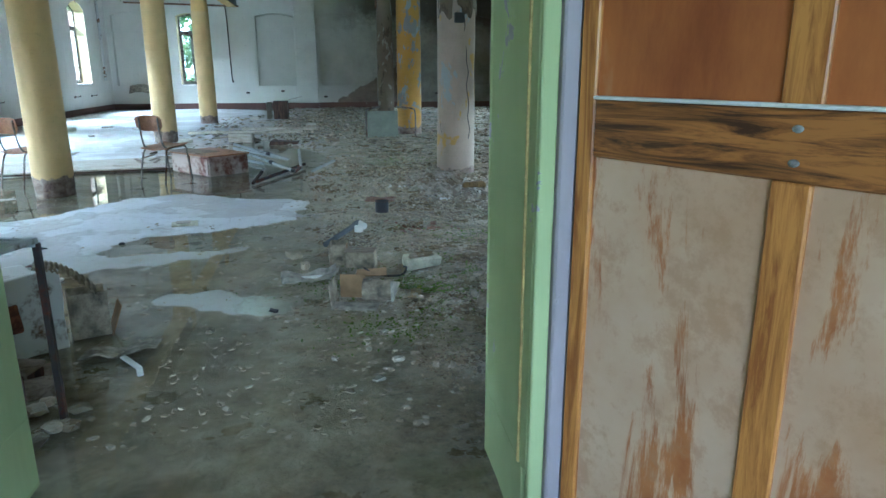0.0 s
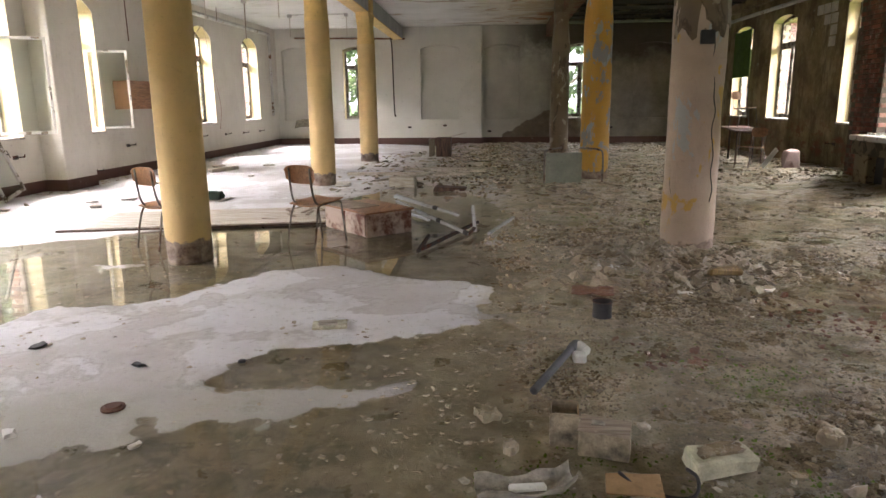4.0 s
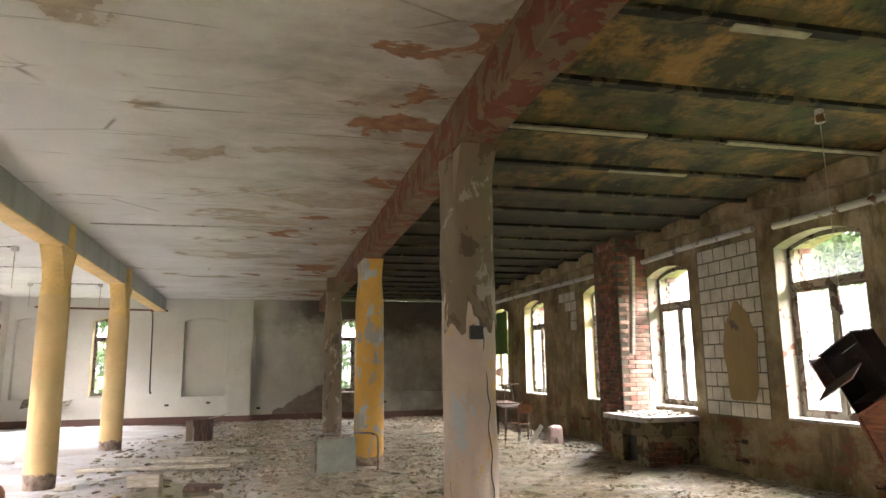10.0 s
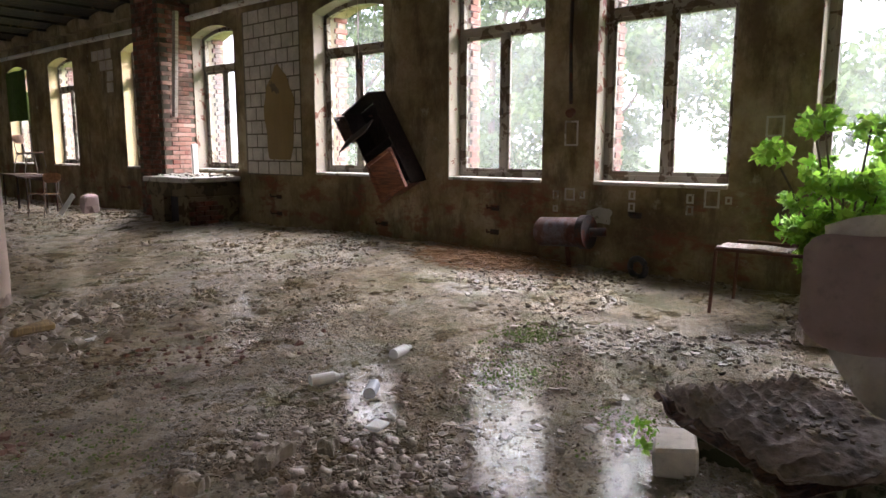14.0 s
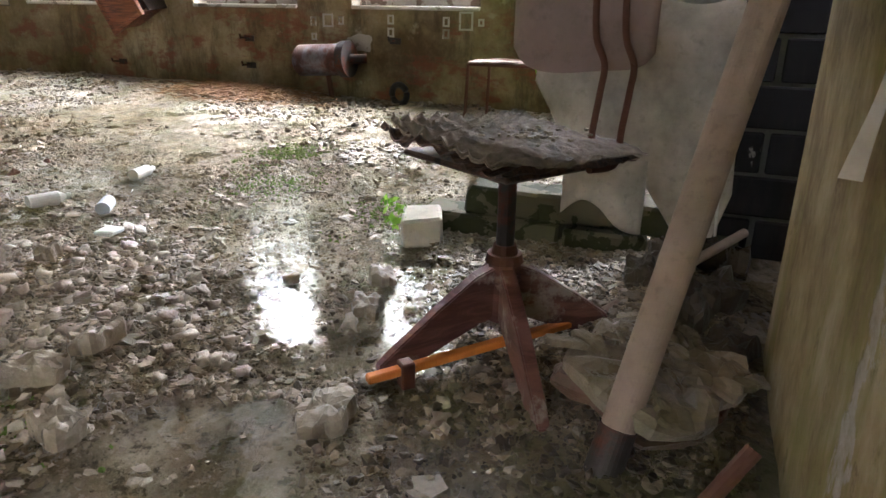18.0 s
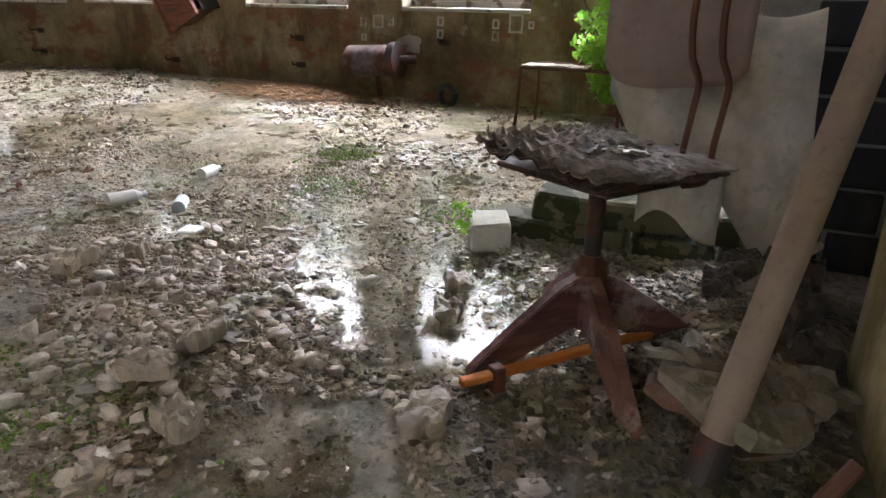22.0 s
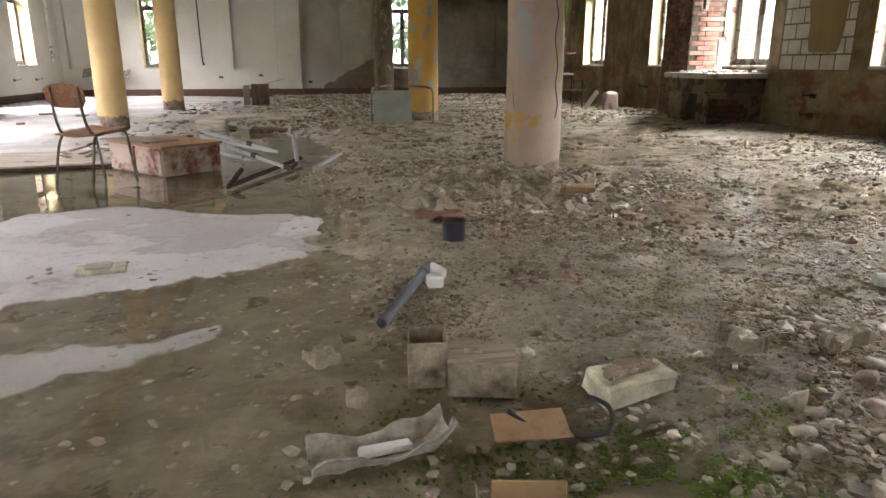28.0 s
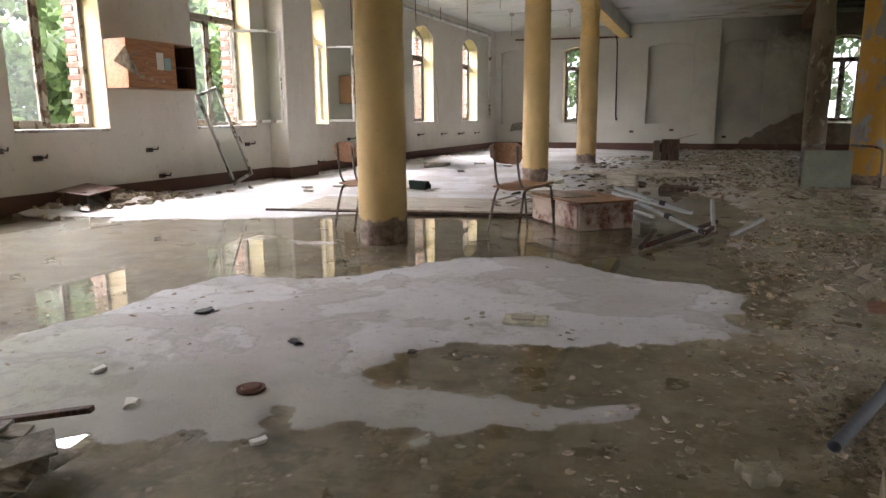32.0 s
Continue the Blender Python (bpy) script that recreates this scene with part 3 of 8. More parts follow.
WETSTONE = rubble_stone("wet_dark_rubble", (0.045, 0.033, 0.019), (0.16, 0.12, 0.072), (0.33, 0.28, 0.21))
PALECHIP = rubble_stone("render_shards", (0.26, 0.21, 0.145), (0.46, 0.39, 0.29), (0.6, 0.55, 0.46))
REDCHIP = rubble_stone("brick_chips", (0.12, 0.055, 0.035), (0.27, 0.13, 0.085))
PALECLOTH = plain("yellowed_cloth", (0.5, 0.46, 0.38), 0.9, vary=0.2, scale=6, bump=0.3)
MOSS = plain("wet_moss", (0.13, 0.19, 0.03), 0.9, vary=0.5, scale=30, bump=0.6)
LEAF, LEAF_Y = leafy("tree_leaves", (0.045, 0.075, 0.025), (0.12, 0.17, 0.065)), leafy("young_leaves", (0.16, 0.34, 0.03), (0.3, 0.5, 0.06))
BARK = plain("bark", (0.09, 0.07, 0.05), 0.95, vary=0.4, scale=8, bump=0.6)
GRASS = plain("meadow", (0.1, 0.15, 0.045), 0.95, vary=0.4, scale=1.5)


# ---- building blocks ----
def mesh_of(name, bm, material, smooth=False):
    me = bpy.data.meshes.new(name)
    bm.to_mesh(me)
    bm.free()
    for m in material if isinstance(material, (list, tuple)) else [material]:
        me.materials.append(m)
    if smooth:
        me.polygons.foreach_set("use_smooth", [True] * len(me.polygons))
    return me


def part(name, bm, material, parent=None, label="", smooth=False):
    ob = new(name, mesh_of(name, bm, material, smooth))
    ob.parent = parent
    return tagged(ob, label)


def thing(name, label, category, m=None, group="", kind=""):
    ob = new(name)
    ob.empty_display_size = 0.1
    if m is not None:
        ob.matrix_world = m
    return tagged(ob, label, category, group, kind)


def solo(name, bm, material, label, category, group="", kind="", smooth=False):
    return tagged(part(name, bm, material, None, label, smooth), "", category, group, kind)


def place(ob, m):
    ob.matrix_world = m
    return ob


def slab(bm, x0, x1, y0, y1, z0, z1, bevel=0.0, m=None, jitter=0.0):
    """A box between two corners, edges eased by bevel, moved by m."""
    t = bmesh.new()
    bmesh.ops.create_cube(t, size=1)
    bmesh.ops.transform(t, matrix=Matrix.Translation(((x0 + x1) / 2, (y0 + y1) / 2, (z0 + z1) / 2)) @ Matrix.Diagonal((x1 - x0, y1 - y0, z1 - z0, 1)), verts=t.verts)
    if jitter:
        for v in t.verts:
            v.co += Vector([random.uniform(-jitter, jitter) for _ in range(3)])
    if bevel:
        bmesh.ops.bevel(t, geom=t.edges, offset=bevel, segments=1, affect="EDGES")
    if m is not None:
        bmesh.ops.transform(t, matrix=m, verts=t.verts)
    me = bpy.data.meshes.new("tmp")
    t.to_mesh(me)
    t.free()
    bm.from_mesh(me)
    bpy.data.meshes.remove(me)
    return bm


def box(x0, x1, y0, y1, z0, z1, bevel=0.004, m=None, jitter=0.0):
    return slab(bmesh.new(), x0, x1, y0, y1, z0, z1, bevel, m, jitter)


def rod(bm, a, b, r, r2=None, seg=10, caps=True):
    """A round bar from a to b."""
    a, b = Vector(a), Vector(b)
    d = b - a
    m = Matrix.Translation((a + b) / 2) @ d.to_track_quat("Z", "Y").to_matrix().to_4x4()
    bmesh.ops.create_cone(bm, cap_ends=caps, segments=seg, radius1=r, radius2=r if r2 is None else r2, depth=d.length, matrix=m)
    return bm


def bar(bm, a, b, w, h, bevel=0.003):
    """A square bar from a to b."""
    a, b = Vector(a), Vector(b)
    d = b - a
    m = Matrix.Translation((a + b) / 2) @ d.to_track_quat("Z", "Y").to_matrix().to_4x4()
    return slab(bm, -w / 2, w / 2, -h / 2, h / 2, -d.length / 2, d.length / 2, bevel, m)


def sweep(bm, pts, r, seg=8):
    """A bent tube through the points."""
    pts = [Vector(p) for p in pts]
    rings, up = [], Vector((0.123, 0.456, 0.88)).normalized()
    for i, p in enumerate(pts):
        d = (pts[min(i + 1, len(pts) - 1)] - pts[max(i - 1, 0)]).normalized()
        s = d.cross(up).normalized()
        u = s.cross(d).normalized()
        rings.append([bm.verts.new(p + (s * math.cos(k * 2 * math.pi / seg) + u * math.sin(k * 2 * math.pi / seg)) * r) for k in range(seg)])
    for a, b in zip(rings, rings[1:]):
        for k in range(seg):
            bm.faces.new((a[k], a[(k + 1) % seg], b[(k + 1) % seg], b[k]))
    bm.faces.new(rings[0][::-1])
    bm.faces.new(rings[-1])
    return bm


def smooth_path(pts, n=6):
    """Catmull-Rom points between the corners of a bent rod."""
    p = [Vector(q) for q in pts]
    p = [2 * p[0] - p[1], *p, 2 * p[-1] - p[-2]]
    out = []
    for i in range(1, len(p) - 2):
        for k in range(n):
            t = k / n
            out.append(0.5 * (2 * p[i] + (p[i + 1] - p[i - 1]) * t + (2 * p[i - 1] - 5 * p[i] + 4 * p[i + 1] - p[i + 2]) * t * t
                              + (3 * p[i] - p[i - 1] - 3 * p[i + 1] + p[i + 2]) * t ** 3))
    return out + [p[-2]]


def sheet(nx, ny, place_at, thick=0.0):
    """A grid bent by place_at(u, v), u and v from 0 to 1, given some thickness."""
    bm = bmesh.new()
    v = [[bm.verts.new(place_at(i / nx, j / ny)) for i in range(nx + 1)] for j in range(ny + 1)]
    for j in range(ny):
        for i in range(nx):
            bm.faces.new((v[j][i], v[j][i + 1], v[j + 1][i + 1], v[j + 1][i]))
    if thick:
        bmesh.ops.recalc_face_normals(bm, faces=bm.faces)
        bmesh.ops.solidify(bm, geom=list(bm.faces), thickness=thick)
    return bm


def lump(bm, at, size, rough=0.25, turn=(0, 0, 0), sub=2):
    """A broken lump of stone or plaster."""
    t = bmesh.new()
    bmesh.ops.create_icosphere(t, subdivisions=sub, radius=0.5)
    off = Vector([random.uniform(-50, 50) for _ in range(3)])
    for v in t.verts:
        c = v.co.copy()
        c = Vector([max(-0.36, min(0.36, q * 1.25)) for q in c])
        v.co = c * (1 + rough * noise.noise(v.co * 2.6 + off) + 0.5 * rough * noise.noise(v.co * 6 + off))
    bmesh.ops.transform(t, matrix=Matrix.LocRotScale(Vector(at), Euler(turn), Vector(size)), verts=t.verts)
    me = bpy.data.meshes.new("tmp")
    t.to_mesh(me)
    t.free()
    bm.from_mesh(me)
    bpy.data.meshes.remove(me)
    return bm


def raw(name, verts, faces, material, smooth=False):
    me = bpy.data.meshes.new(name)
    me.from_pydata(verts.tolist() if hasattr(verts, "tolist") else verts, [], faces.tolist() if hasattr(faces, "tolist") else faces)
    me.materials.append(material)
    if smooth:
        me.polygons.foreach_set("use_smooth", [True] * len(me.polygons))
    return new(name, me)


# ---- plan ----
XL, XR, YN, YB, ZC = -7.9, 6.2, 2.15, 25.0, 3.8
SILL_Z, WALL = 0.9, 0.62
# The first two openings are unseen, added to light the near floor and ceiling.
LEFT_WINDOWS = [(2.55, 3.85), (5.28, 6.58), (8.03, 9.32), (10.88, 12.25), (13.41, 14.52), (18.45, 19.74), (21.89, 23.17)]
RIGHT_WINDOWS = [(2.42, 3.77), (4.43, 5.78), (6.4, 7.72), (8.8, 10.2), (12.16, 13.4), (14.7, 16.0), (18.25, 19.6), (20.9, 22.25)]
BACK_WINDOWS = [(-5.62, -4.72), (1.82, 2.72)]


def wall_frame(origin, along, inward):
    """u runs along the wall, v goes out of the room, z up."""
    a, w = Vector(along), -Vector(inward)
    return Matrix(((a.x, w.x, 0, origin[0]), (a.y, w.y, 0, origin[1]), (0, 0, 1, 0), (0, 0, 0, 1)))


def arch(u, a, b, top, rise):
    k = (u - a) / (b - a) * 2 - 1
    return top + rise * (1 - k * k)


def wall_with_openings(name, m, u0, u1, openings, material, thick, top=ZC, sill=SILL_Z, spring=3.0, rise=0.24, label=""):
    bm = bmesh.new()
    u = u0
    for a, b in openings:
        slab(bm, u, a, 0, thick, -0.3, top)
        slab(bm, a, b, 0, thick, -0.3, sill)
        n = 12
        for i in range(n):
            p, q = a + (b - a) * i / n, a + (b - a) * (i + 1) / n
            zp, zq = arch(p, a, b, spring, rise), arch(q, a, b, spring, rise)
            v = [bm.verts.new(c) for c in ((p, 0, zp), (q, 0, zq), (q, 0, top), (p, 0, top), (p, thick, zp), (q, thick, zq), (q, thick, top), (p, thick, top))]
            for f in ((0, 1, 2, 3), (7, 6, 5, 4), (1, 0, 4, 5), (3, 2, 6, 7)):
                bm.faces.new([v[k] for k in f])
        u = b
    slab(bm, u, u1, 0, thick, -0.3, top)
    bmesh.ops.transform(bm, matrix=m, verts=bm.verts)
    bmesh.ops.recalc_face_normals(bm, faces=bm.faces)
    return solo(name, bm, material, label, "wall", kind="structure")


ML = wall_frame((XL, 0), (0, 1, 0), (1, 0, 0))
MR = wall_frame((XR, 0), (0, 1, 0), (-1, 0, 0))
MB = wall_frame((0, YB), (1, 0, 0), (0, -1, 0))

wall_with_openings("wall_west", ML, 1.0, YB + 0.6, LEFT_WINDOWS, CREAM, WALL, spring=3.08, label="cream plastered wall with arched window openings, scuffed and sooty")
wall_with_openings("wall_east", MR, 0.2, YB + 0.6, RIGHT_WINDOWS, DARKP, WALL, top=4.1, spring=3.14, rise=0.13, label="mouldy olive brown plaster wall with arched window openings")
# the back wall is a skin in front of a core, so that the blind window niches are real recesses
NICHES = [(-7.72, -6.75), (-3.0, -1.72), (-0.84, 0.28), (3.97, 5.3)]
wall_with_openings("wall_north", MB, XL, XR, sorted(NICHES + BACK_WINDOWS), BACKP, 0.22, sill=0.8, spring=3.1, rise=0.1, label="plastered end wall with blind arched niches, mould and painted dimness on the damp side")
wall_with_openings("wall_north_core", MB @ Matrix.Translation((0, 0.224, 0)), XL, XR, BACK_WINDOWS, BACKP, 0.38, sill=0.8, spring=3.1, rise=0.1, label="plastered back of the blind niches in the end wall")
bm = slab(bmesh.new(), -1.68, -0.95, YB - 0.2, YB - 0.002, -0.1, ZC, 0.012)
solo("pilaster", bm, BACKP, "plastered pilaster on the end wall, pale and chipped", "pilaster", kind="structure")
bm = slab(bmesh.new(), XL - 0.002, XL + 0.38, 12.62, 13.49, -0.1, ZC, 0.015)
solo("wall_pier", bm, CREAM, "cream plastered pier between two windows", "pier", kind="structure")

# near wall with the doorway, and the corridor behind it
DL, DR = -1.08, 0.468
bm = bmesh.new()
slab(bm, XL - 0.6, DL, 1.64, YN, -0.3, ZC)
slab(bm, DL, DR, 1.64, YN, 2.35, ZC)
slab(bm, DR, 1.72, 1.64, YN, -0.3, ZC, 0.01)
solo("wall_south", bm, NEARWALL, "thick wall with a doorway, grey paint flaking off olive plaster", "wall", kind="structure")
bm = bmesh.new()
slab(bm, DL - 0.002, DL + 0.008, 1.64, YN + 0.006, 0.22, 2.35)
solo("jamb_west", bm, GREEN, "lime green painted door reveal, paint curling off", "door jamb", kind="structure")
bm = bmesh.new()
slab(bm, DR - 0.012, DR + 0.002, 1.6, YN + 0.006, 0.24, 2.35, 0.004)
slab(bm, DR - 0.012, DR + 0.03, 1.572, 1.598, 0.0, 2.35, 0.004)
rod(bm, (DR + 0.002, YN - 0.012, 0.24), (DR + 0.002, YN - 0.012, 2.35), 0.018, seg=16)
solo("jamb_east", bm, GREEN, "lime green painted door reveal with a rounded corner bead", "door jamb", kind="structure")
bm = rod(bmesh.new(), (DR - 0.013, 1.675, 0.24), (DR - 0.013, 1.675, 2.35), 0.006, seg=8)
solo("jamb_seam", bm, plain("ochre_filler", (0.42, 0.33, 0.12), 0.8, vary=0.5, scale=25, bump=0.6), "rough ochre seam of filler down the door reveal", "seam", kind="structure")
for x in (DL + 0.002, DR - 0.004):
    bm = slab(bmesh.new(), x - 0.008, x + 0.008, 1.645, YN + 0.006, -0.02, 0.24, 0.003)
    solo("jamb_plinth", bm, GREEN, "green scuffed plinth at the foot of the door reveal", "plinth", kind="structure")
bm = bmesh.new()
slab(bm, -1.7, -1.5, -3.2, 1.64, -0.3, 3.0)
slab(bm, 1.5, 1.7, -3.2, 1.64, -0.3, 3.0)
slab(bm, -1.7, 1.7, -3.4, -3.2, -0.3, 0.6)
slab(bm, -1.7, 1.7, -3.4, -3.2, 2.6, 3.0)
solo("corridor_wall", bm, NEARWALL, "plain grey corridor wall behind the doorway", "wall", kind="structure")
bm = slab(bmesh.new(), -1.5, 1.5, -3.2, 1.64, 2.9, 3.05)
solo("corridor_ceiling", bm, CEIL_L, "whitewashed corridor ceiling", "ceiling", kind="structure")
bm = bmesh.new()
slab(bm, 1.72, 2.6, 0.9, 1.1, -0.3, 4.1)
slab(bm, 2.7, XR + 0.6, 1.9, 2.12, -0.3, 4.1)
solo("wall_south_east", bm, DARKP, "weathered plaster wall behind the alcove", "wall", kind="structure")

# ceilings
bm = slab(bmesh.new(), XL - 0.6, 1.25, YN - 0.6, YB + 0.6, ZC, ZC + 0.25)
solo("ceiling", bm, CEIL_L, "whitewashed ceiling with flaking scales and damp stains", "ceiling", kind="structure")
JOISTS = [2.9 + 1.08 * k for k in range(21)]
bm = bmesh.new()
for a, b in zip([YN - 0.6] + JOISTS, JOISTS + [YB + 0.6]):
    n = 6
    ring = []
    for i in range(n + 1):
        y = a + (b - a) * i / n
        z = ZC + 0.06 + 0.07 * (1 - (2 * i / n - 1) ** 2)
        ring.append([bm.verts.new((x, y, z)) for x in (1.25, 2.5, 3.75, 5.0, XR + 0.1)])
    for p, q in zip(ring, ring[1:]):
        for k in range(4):
            bm.faces.new((p[k], q[k], q[k + 1], p[k + 1]))
slab(bm, 1.0, XR + 0.7, YN - 0.8, YB + 0.7, ZC + 0.2, ZC + 0.35)
solo("ceiling_vaulted", bm, CEIL_D, "mouldy flat brick vaults between joists, black and green, dimness painted on the far bays", "ceiling", kind="structure")
bm = bmesh.new()
for k, y in enumerate(JOISTS):
    slab(bm, 1.3, XR, y - 0.05, y + 0.05, ZC + 0.03, ZC + 0.085, 0.004)
solo("ceiling_joists", bm, JOIST, "dark rusted joist flanges with rags of white plaster", "joist", kind="structure")
bm = bmesh.new()
for y, x0, x1 in ((8.24, 1.75, 3.2), (8.24, 4.1, 6.0), (6.16, 2.6, 3.2), (9.4, 3.4, 4.4), (5.06, 2.2, 3.6)):
    slab(bm, x0, x1, y - 0.035, y + 0.04, ZC + 0.016, ZC + 0.04, 0.004, jitter=0.006)
solo("joist_plaster_strips", bm, plain("stained_plaster_strip", (0.27, 0.24, 0.17), 0.9, vary=0.4, scale=6), "pale strips of plaster left under the joists", "plaster strip", kind="structure")
bm = bmesh.new()
slab(bm, XR - 0.16, XR + 0.002, 1.2, YB, ZC - 0.12, ZC + 0.3, 0.01)
solo("wall_plate", bm, DARKP, "plastered ledge along the top of the weather wall", "ledge", kind="structure")

# beams on the column rows
bm = slab(bmesh.new(), -3.4, -3.1, YN, YB, 3.42, ZC + 0.05, 0.008)
for v in bm.verts:
    v.co.x -= 0.028 * (v.co.y - 8.0)
beam = solo("beam_west", bm, BEAM_L, "grey painted downstand beam over the yellow columns", "beam", kind="structure")
bm = slab(bmesh.new(), -3.405, -3.095, YN, YB, 3.40, 3.425, 0.004)
for v in bm.verts:
    v.co.x -= 0.028 * (v.co.y - 8.0)
solo("beam_underside", bm, YELLOW_TOP, "yellow painted underside of the beam", "beam", kind="structure")
bm = slab(bmesh.new(), 1.12, 1.4, YN, YB, 3.42, ZC + 0.2, 0.008)
bmesh.ops.subdivide_edges(bm, edges=[e for e in bm.edges if abs(e.verts[0].co.y - e.verts[1].co.y) > 5], cuts=90)
for v in bm.verts:
    if YN + 0.1 < v.co.y < YB - 0.1:
        v.co += Vector((noise.noise(v.co * 2.1) * 0.02, 0, noise.noise(v.co * 3.3) * 0.02))
solo("beam_east", bm, BEAM_R, "rotten downstand beam, red undercoat and scaling paint", "beam", kind="structure")

# ---- columns ----
def column(name, x, y, r, material, label, cap_material, top=3.42, bulge=0.0, sink=None):
    ob = thing(name, label, "column", pose(x, y, 0))
    bm = bmesh.new()
    rings, seg = [], 40
    levels = [-0.1, 0.0, 0.02, 0.1, 0.2, 0.3, 0.34] + [0.4 + 0.1 * k for k in range(24)] + [2.72]
    for z in levels:
        ring = []
        for k in range(seg):
            a = 2 * math.pi * k / seg
            rr = r * (1.06 - 0.055 * max(0, z) / 3) + bulge * noise.noise(Vector((math.cos(a) * 1.5 + x, math.sin(a) * 1.5 + y, z * 2.2)))
            if z < 0.3:
                rr -= 0.02 * max(0, noise.noise(Vector((math.cos(a) * 4, math.sin(a) * 4, z * 9 + x))) + 0.2)
            ring.append(bm.verts.new((rr * math.cos(a), rr * math.sin(a), z)))
        rings.append(ring)
    for p, q in zip(rings, rings[1:]):
        for k in range(seg):
            bm.faces.new((p[k], p[(k + 1) % seg], q[(k + 1) % seg], q[k]))
    part("shaft", bm, material, ob, smooth=True)
    # flared cap: round below, a square bracket that widens along the beam above
    bm = bmesh.new()
    rings = []
    for i in range(7):
        t = i / 6
        ring = []
        for k in range(seg):
            a = 2 * math.pi * k / seg
            c, s = math.cos(a), math.sin(a)
            sq = max(abs(c), abs(s))
            rx = r * 1.0 * ((1 - t) + t * 0.72 / sq)
            w = t * t
            ry = r * (1 - w) + w * 0.42 / sq
            ring.append(bm.verts.new((rx * c if t < 1 else max(-0.17, min(0.17, rx * c)), ry * s + 0.0, 2.72 + 0.7 * t)))
        rings.append(ring)
    for p, q in zip(rings, rings[1:]):
        for k in range(seg):
            bm.faces.new((p[k], p[(k + 1) % seg], q[(k + 1) % seg], q[k]))
    slab(bm, -0.17, 0.17, -0.16, 0.16, 3.4, ZC - 0.02, 0.006)
    part("cap", bm, cap_material, ob)
    return ob


column("column", -3.245, 7.93, 0.196, YELLOW, "yellow painted round column, knocked bare at its foot in the water", YELLOW_TOP)
column("column", -3.41, 13.5, 0.2, YELLOW, "yellow painted round column with a pale scuff and a bare foot", YELLOW_TOP)
column("column", -3.5, 18.2, 0.206, YELLOW, "yellow painted round column with a grey foot", YELLOW_TOP)
E_COL = column("column", 1.29, 8.05, 0.212, PINK_COL, "cracked column, pinkish render with blue and yellow remains of paint", BARE_COL, bulge=0.012)
column("column", 1.29, 14.1, 0.236, ORANGE_COL, "orange painted column with grey patches, flaking", ORANGE_COL, bulge=0.008)
column("column", 1.1, 19.2, 0.215, BARE_COL, "bare stone-grey column, dark with damp", BARE_COL, bulge=0.02)
# rough casing on the upper half of the cracked column, with its broken lower rim, and the iron bracket pocket
bm = bmesh.new()
seg, rings = 48, []
for i in range(19):
    z = 1.92 + 1.46 * i / 18
    ring = []
    for k in range(seg):
        a = 2 * math.pi * k / seg
        n1 = noise.noise(Vector((math.cos(a) * 2.2, math.sin(a) * 2.2, z * 1.7)))
        n2 = noise.noise(Vector((math.cos(a) * 6, math.sin(a) * 6, z * 5)))
        rr = 0.226 + 0.02 * n1 + 0.012 * n2
        zz = z + (0.14 * noise.noise(Vector((math.cos(a) * 2.5, math.sin(a) * 2.5, 7.7))) if i == 0 else 0)
        ring.append(bm.verts.new((rr * math.cos(a), rr * math.sin(a), zz)))
    rings.append(ring)
for p, q in zip(rings, rings[1:]):
    for k in range(seg):
        bm.faces.new((p[k], p[(k + 1) % seg], q[(k + 1) % seg], q[k]))
part("render_casing", bm, BARE_COL, E_COL, "rough brown render breaking off above a ragged rim", True)
part("bracket_pocket", box(-0.055, 0.055, -0.25, -0.18, 1.84, 1.95, 0.006), BLACKP, E_COL, "black iron pocket in the column")
bm = sweep(bmesh.new(), smooth_path([(0.059, -0.210, 1.93), (0.068, -0.207, 1.8), (0.050, -0.210, 1.7), (0.086, -0.203, 1.55), (0.091, -0.201, 1.42), (0.113, -0.192, 1.3), (0.091, -0.204, 1.15), (0.122, -0.190, 0.95), (0.109, -0.198, 0.8), (0.136, -0.181, 0.66), (0.118, -0.192, 0.55)], 4), 0.0045, 5)
part("crack", bm, BLACKP, E_COL, "open crack down the render")
bm = sweep(bmesh.new(), smooth_path([(-0.181, -0.109, 1.0), (-0.172, -0.127, 0.86), (-0.195, -0.091, 0.72), (-0.181, -0.113, 0.6)], 4), 0.003, 5)
part("crack", bm, BLACKP, E_COL)


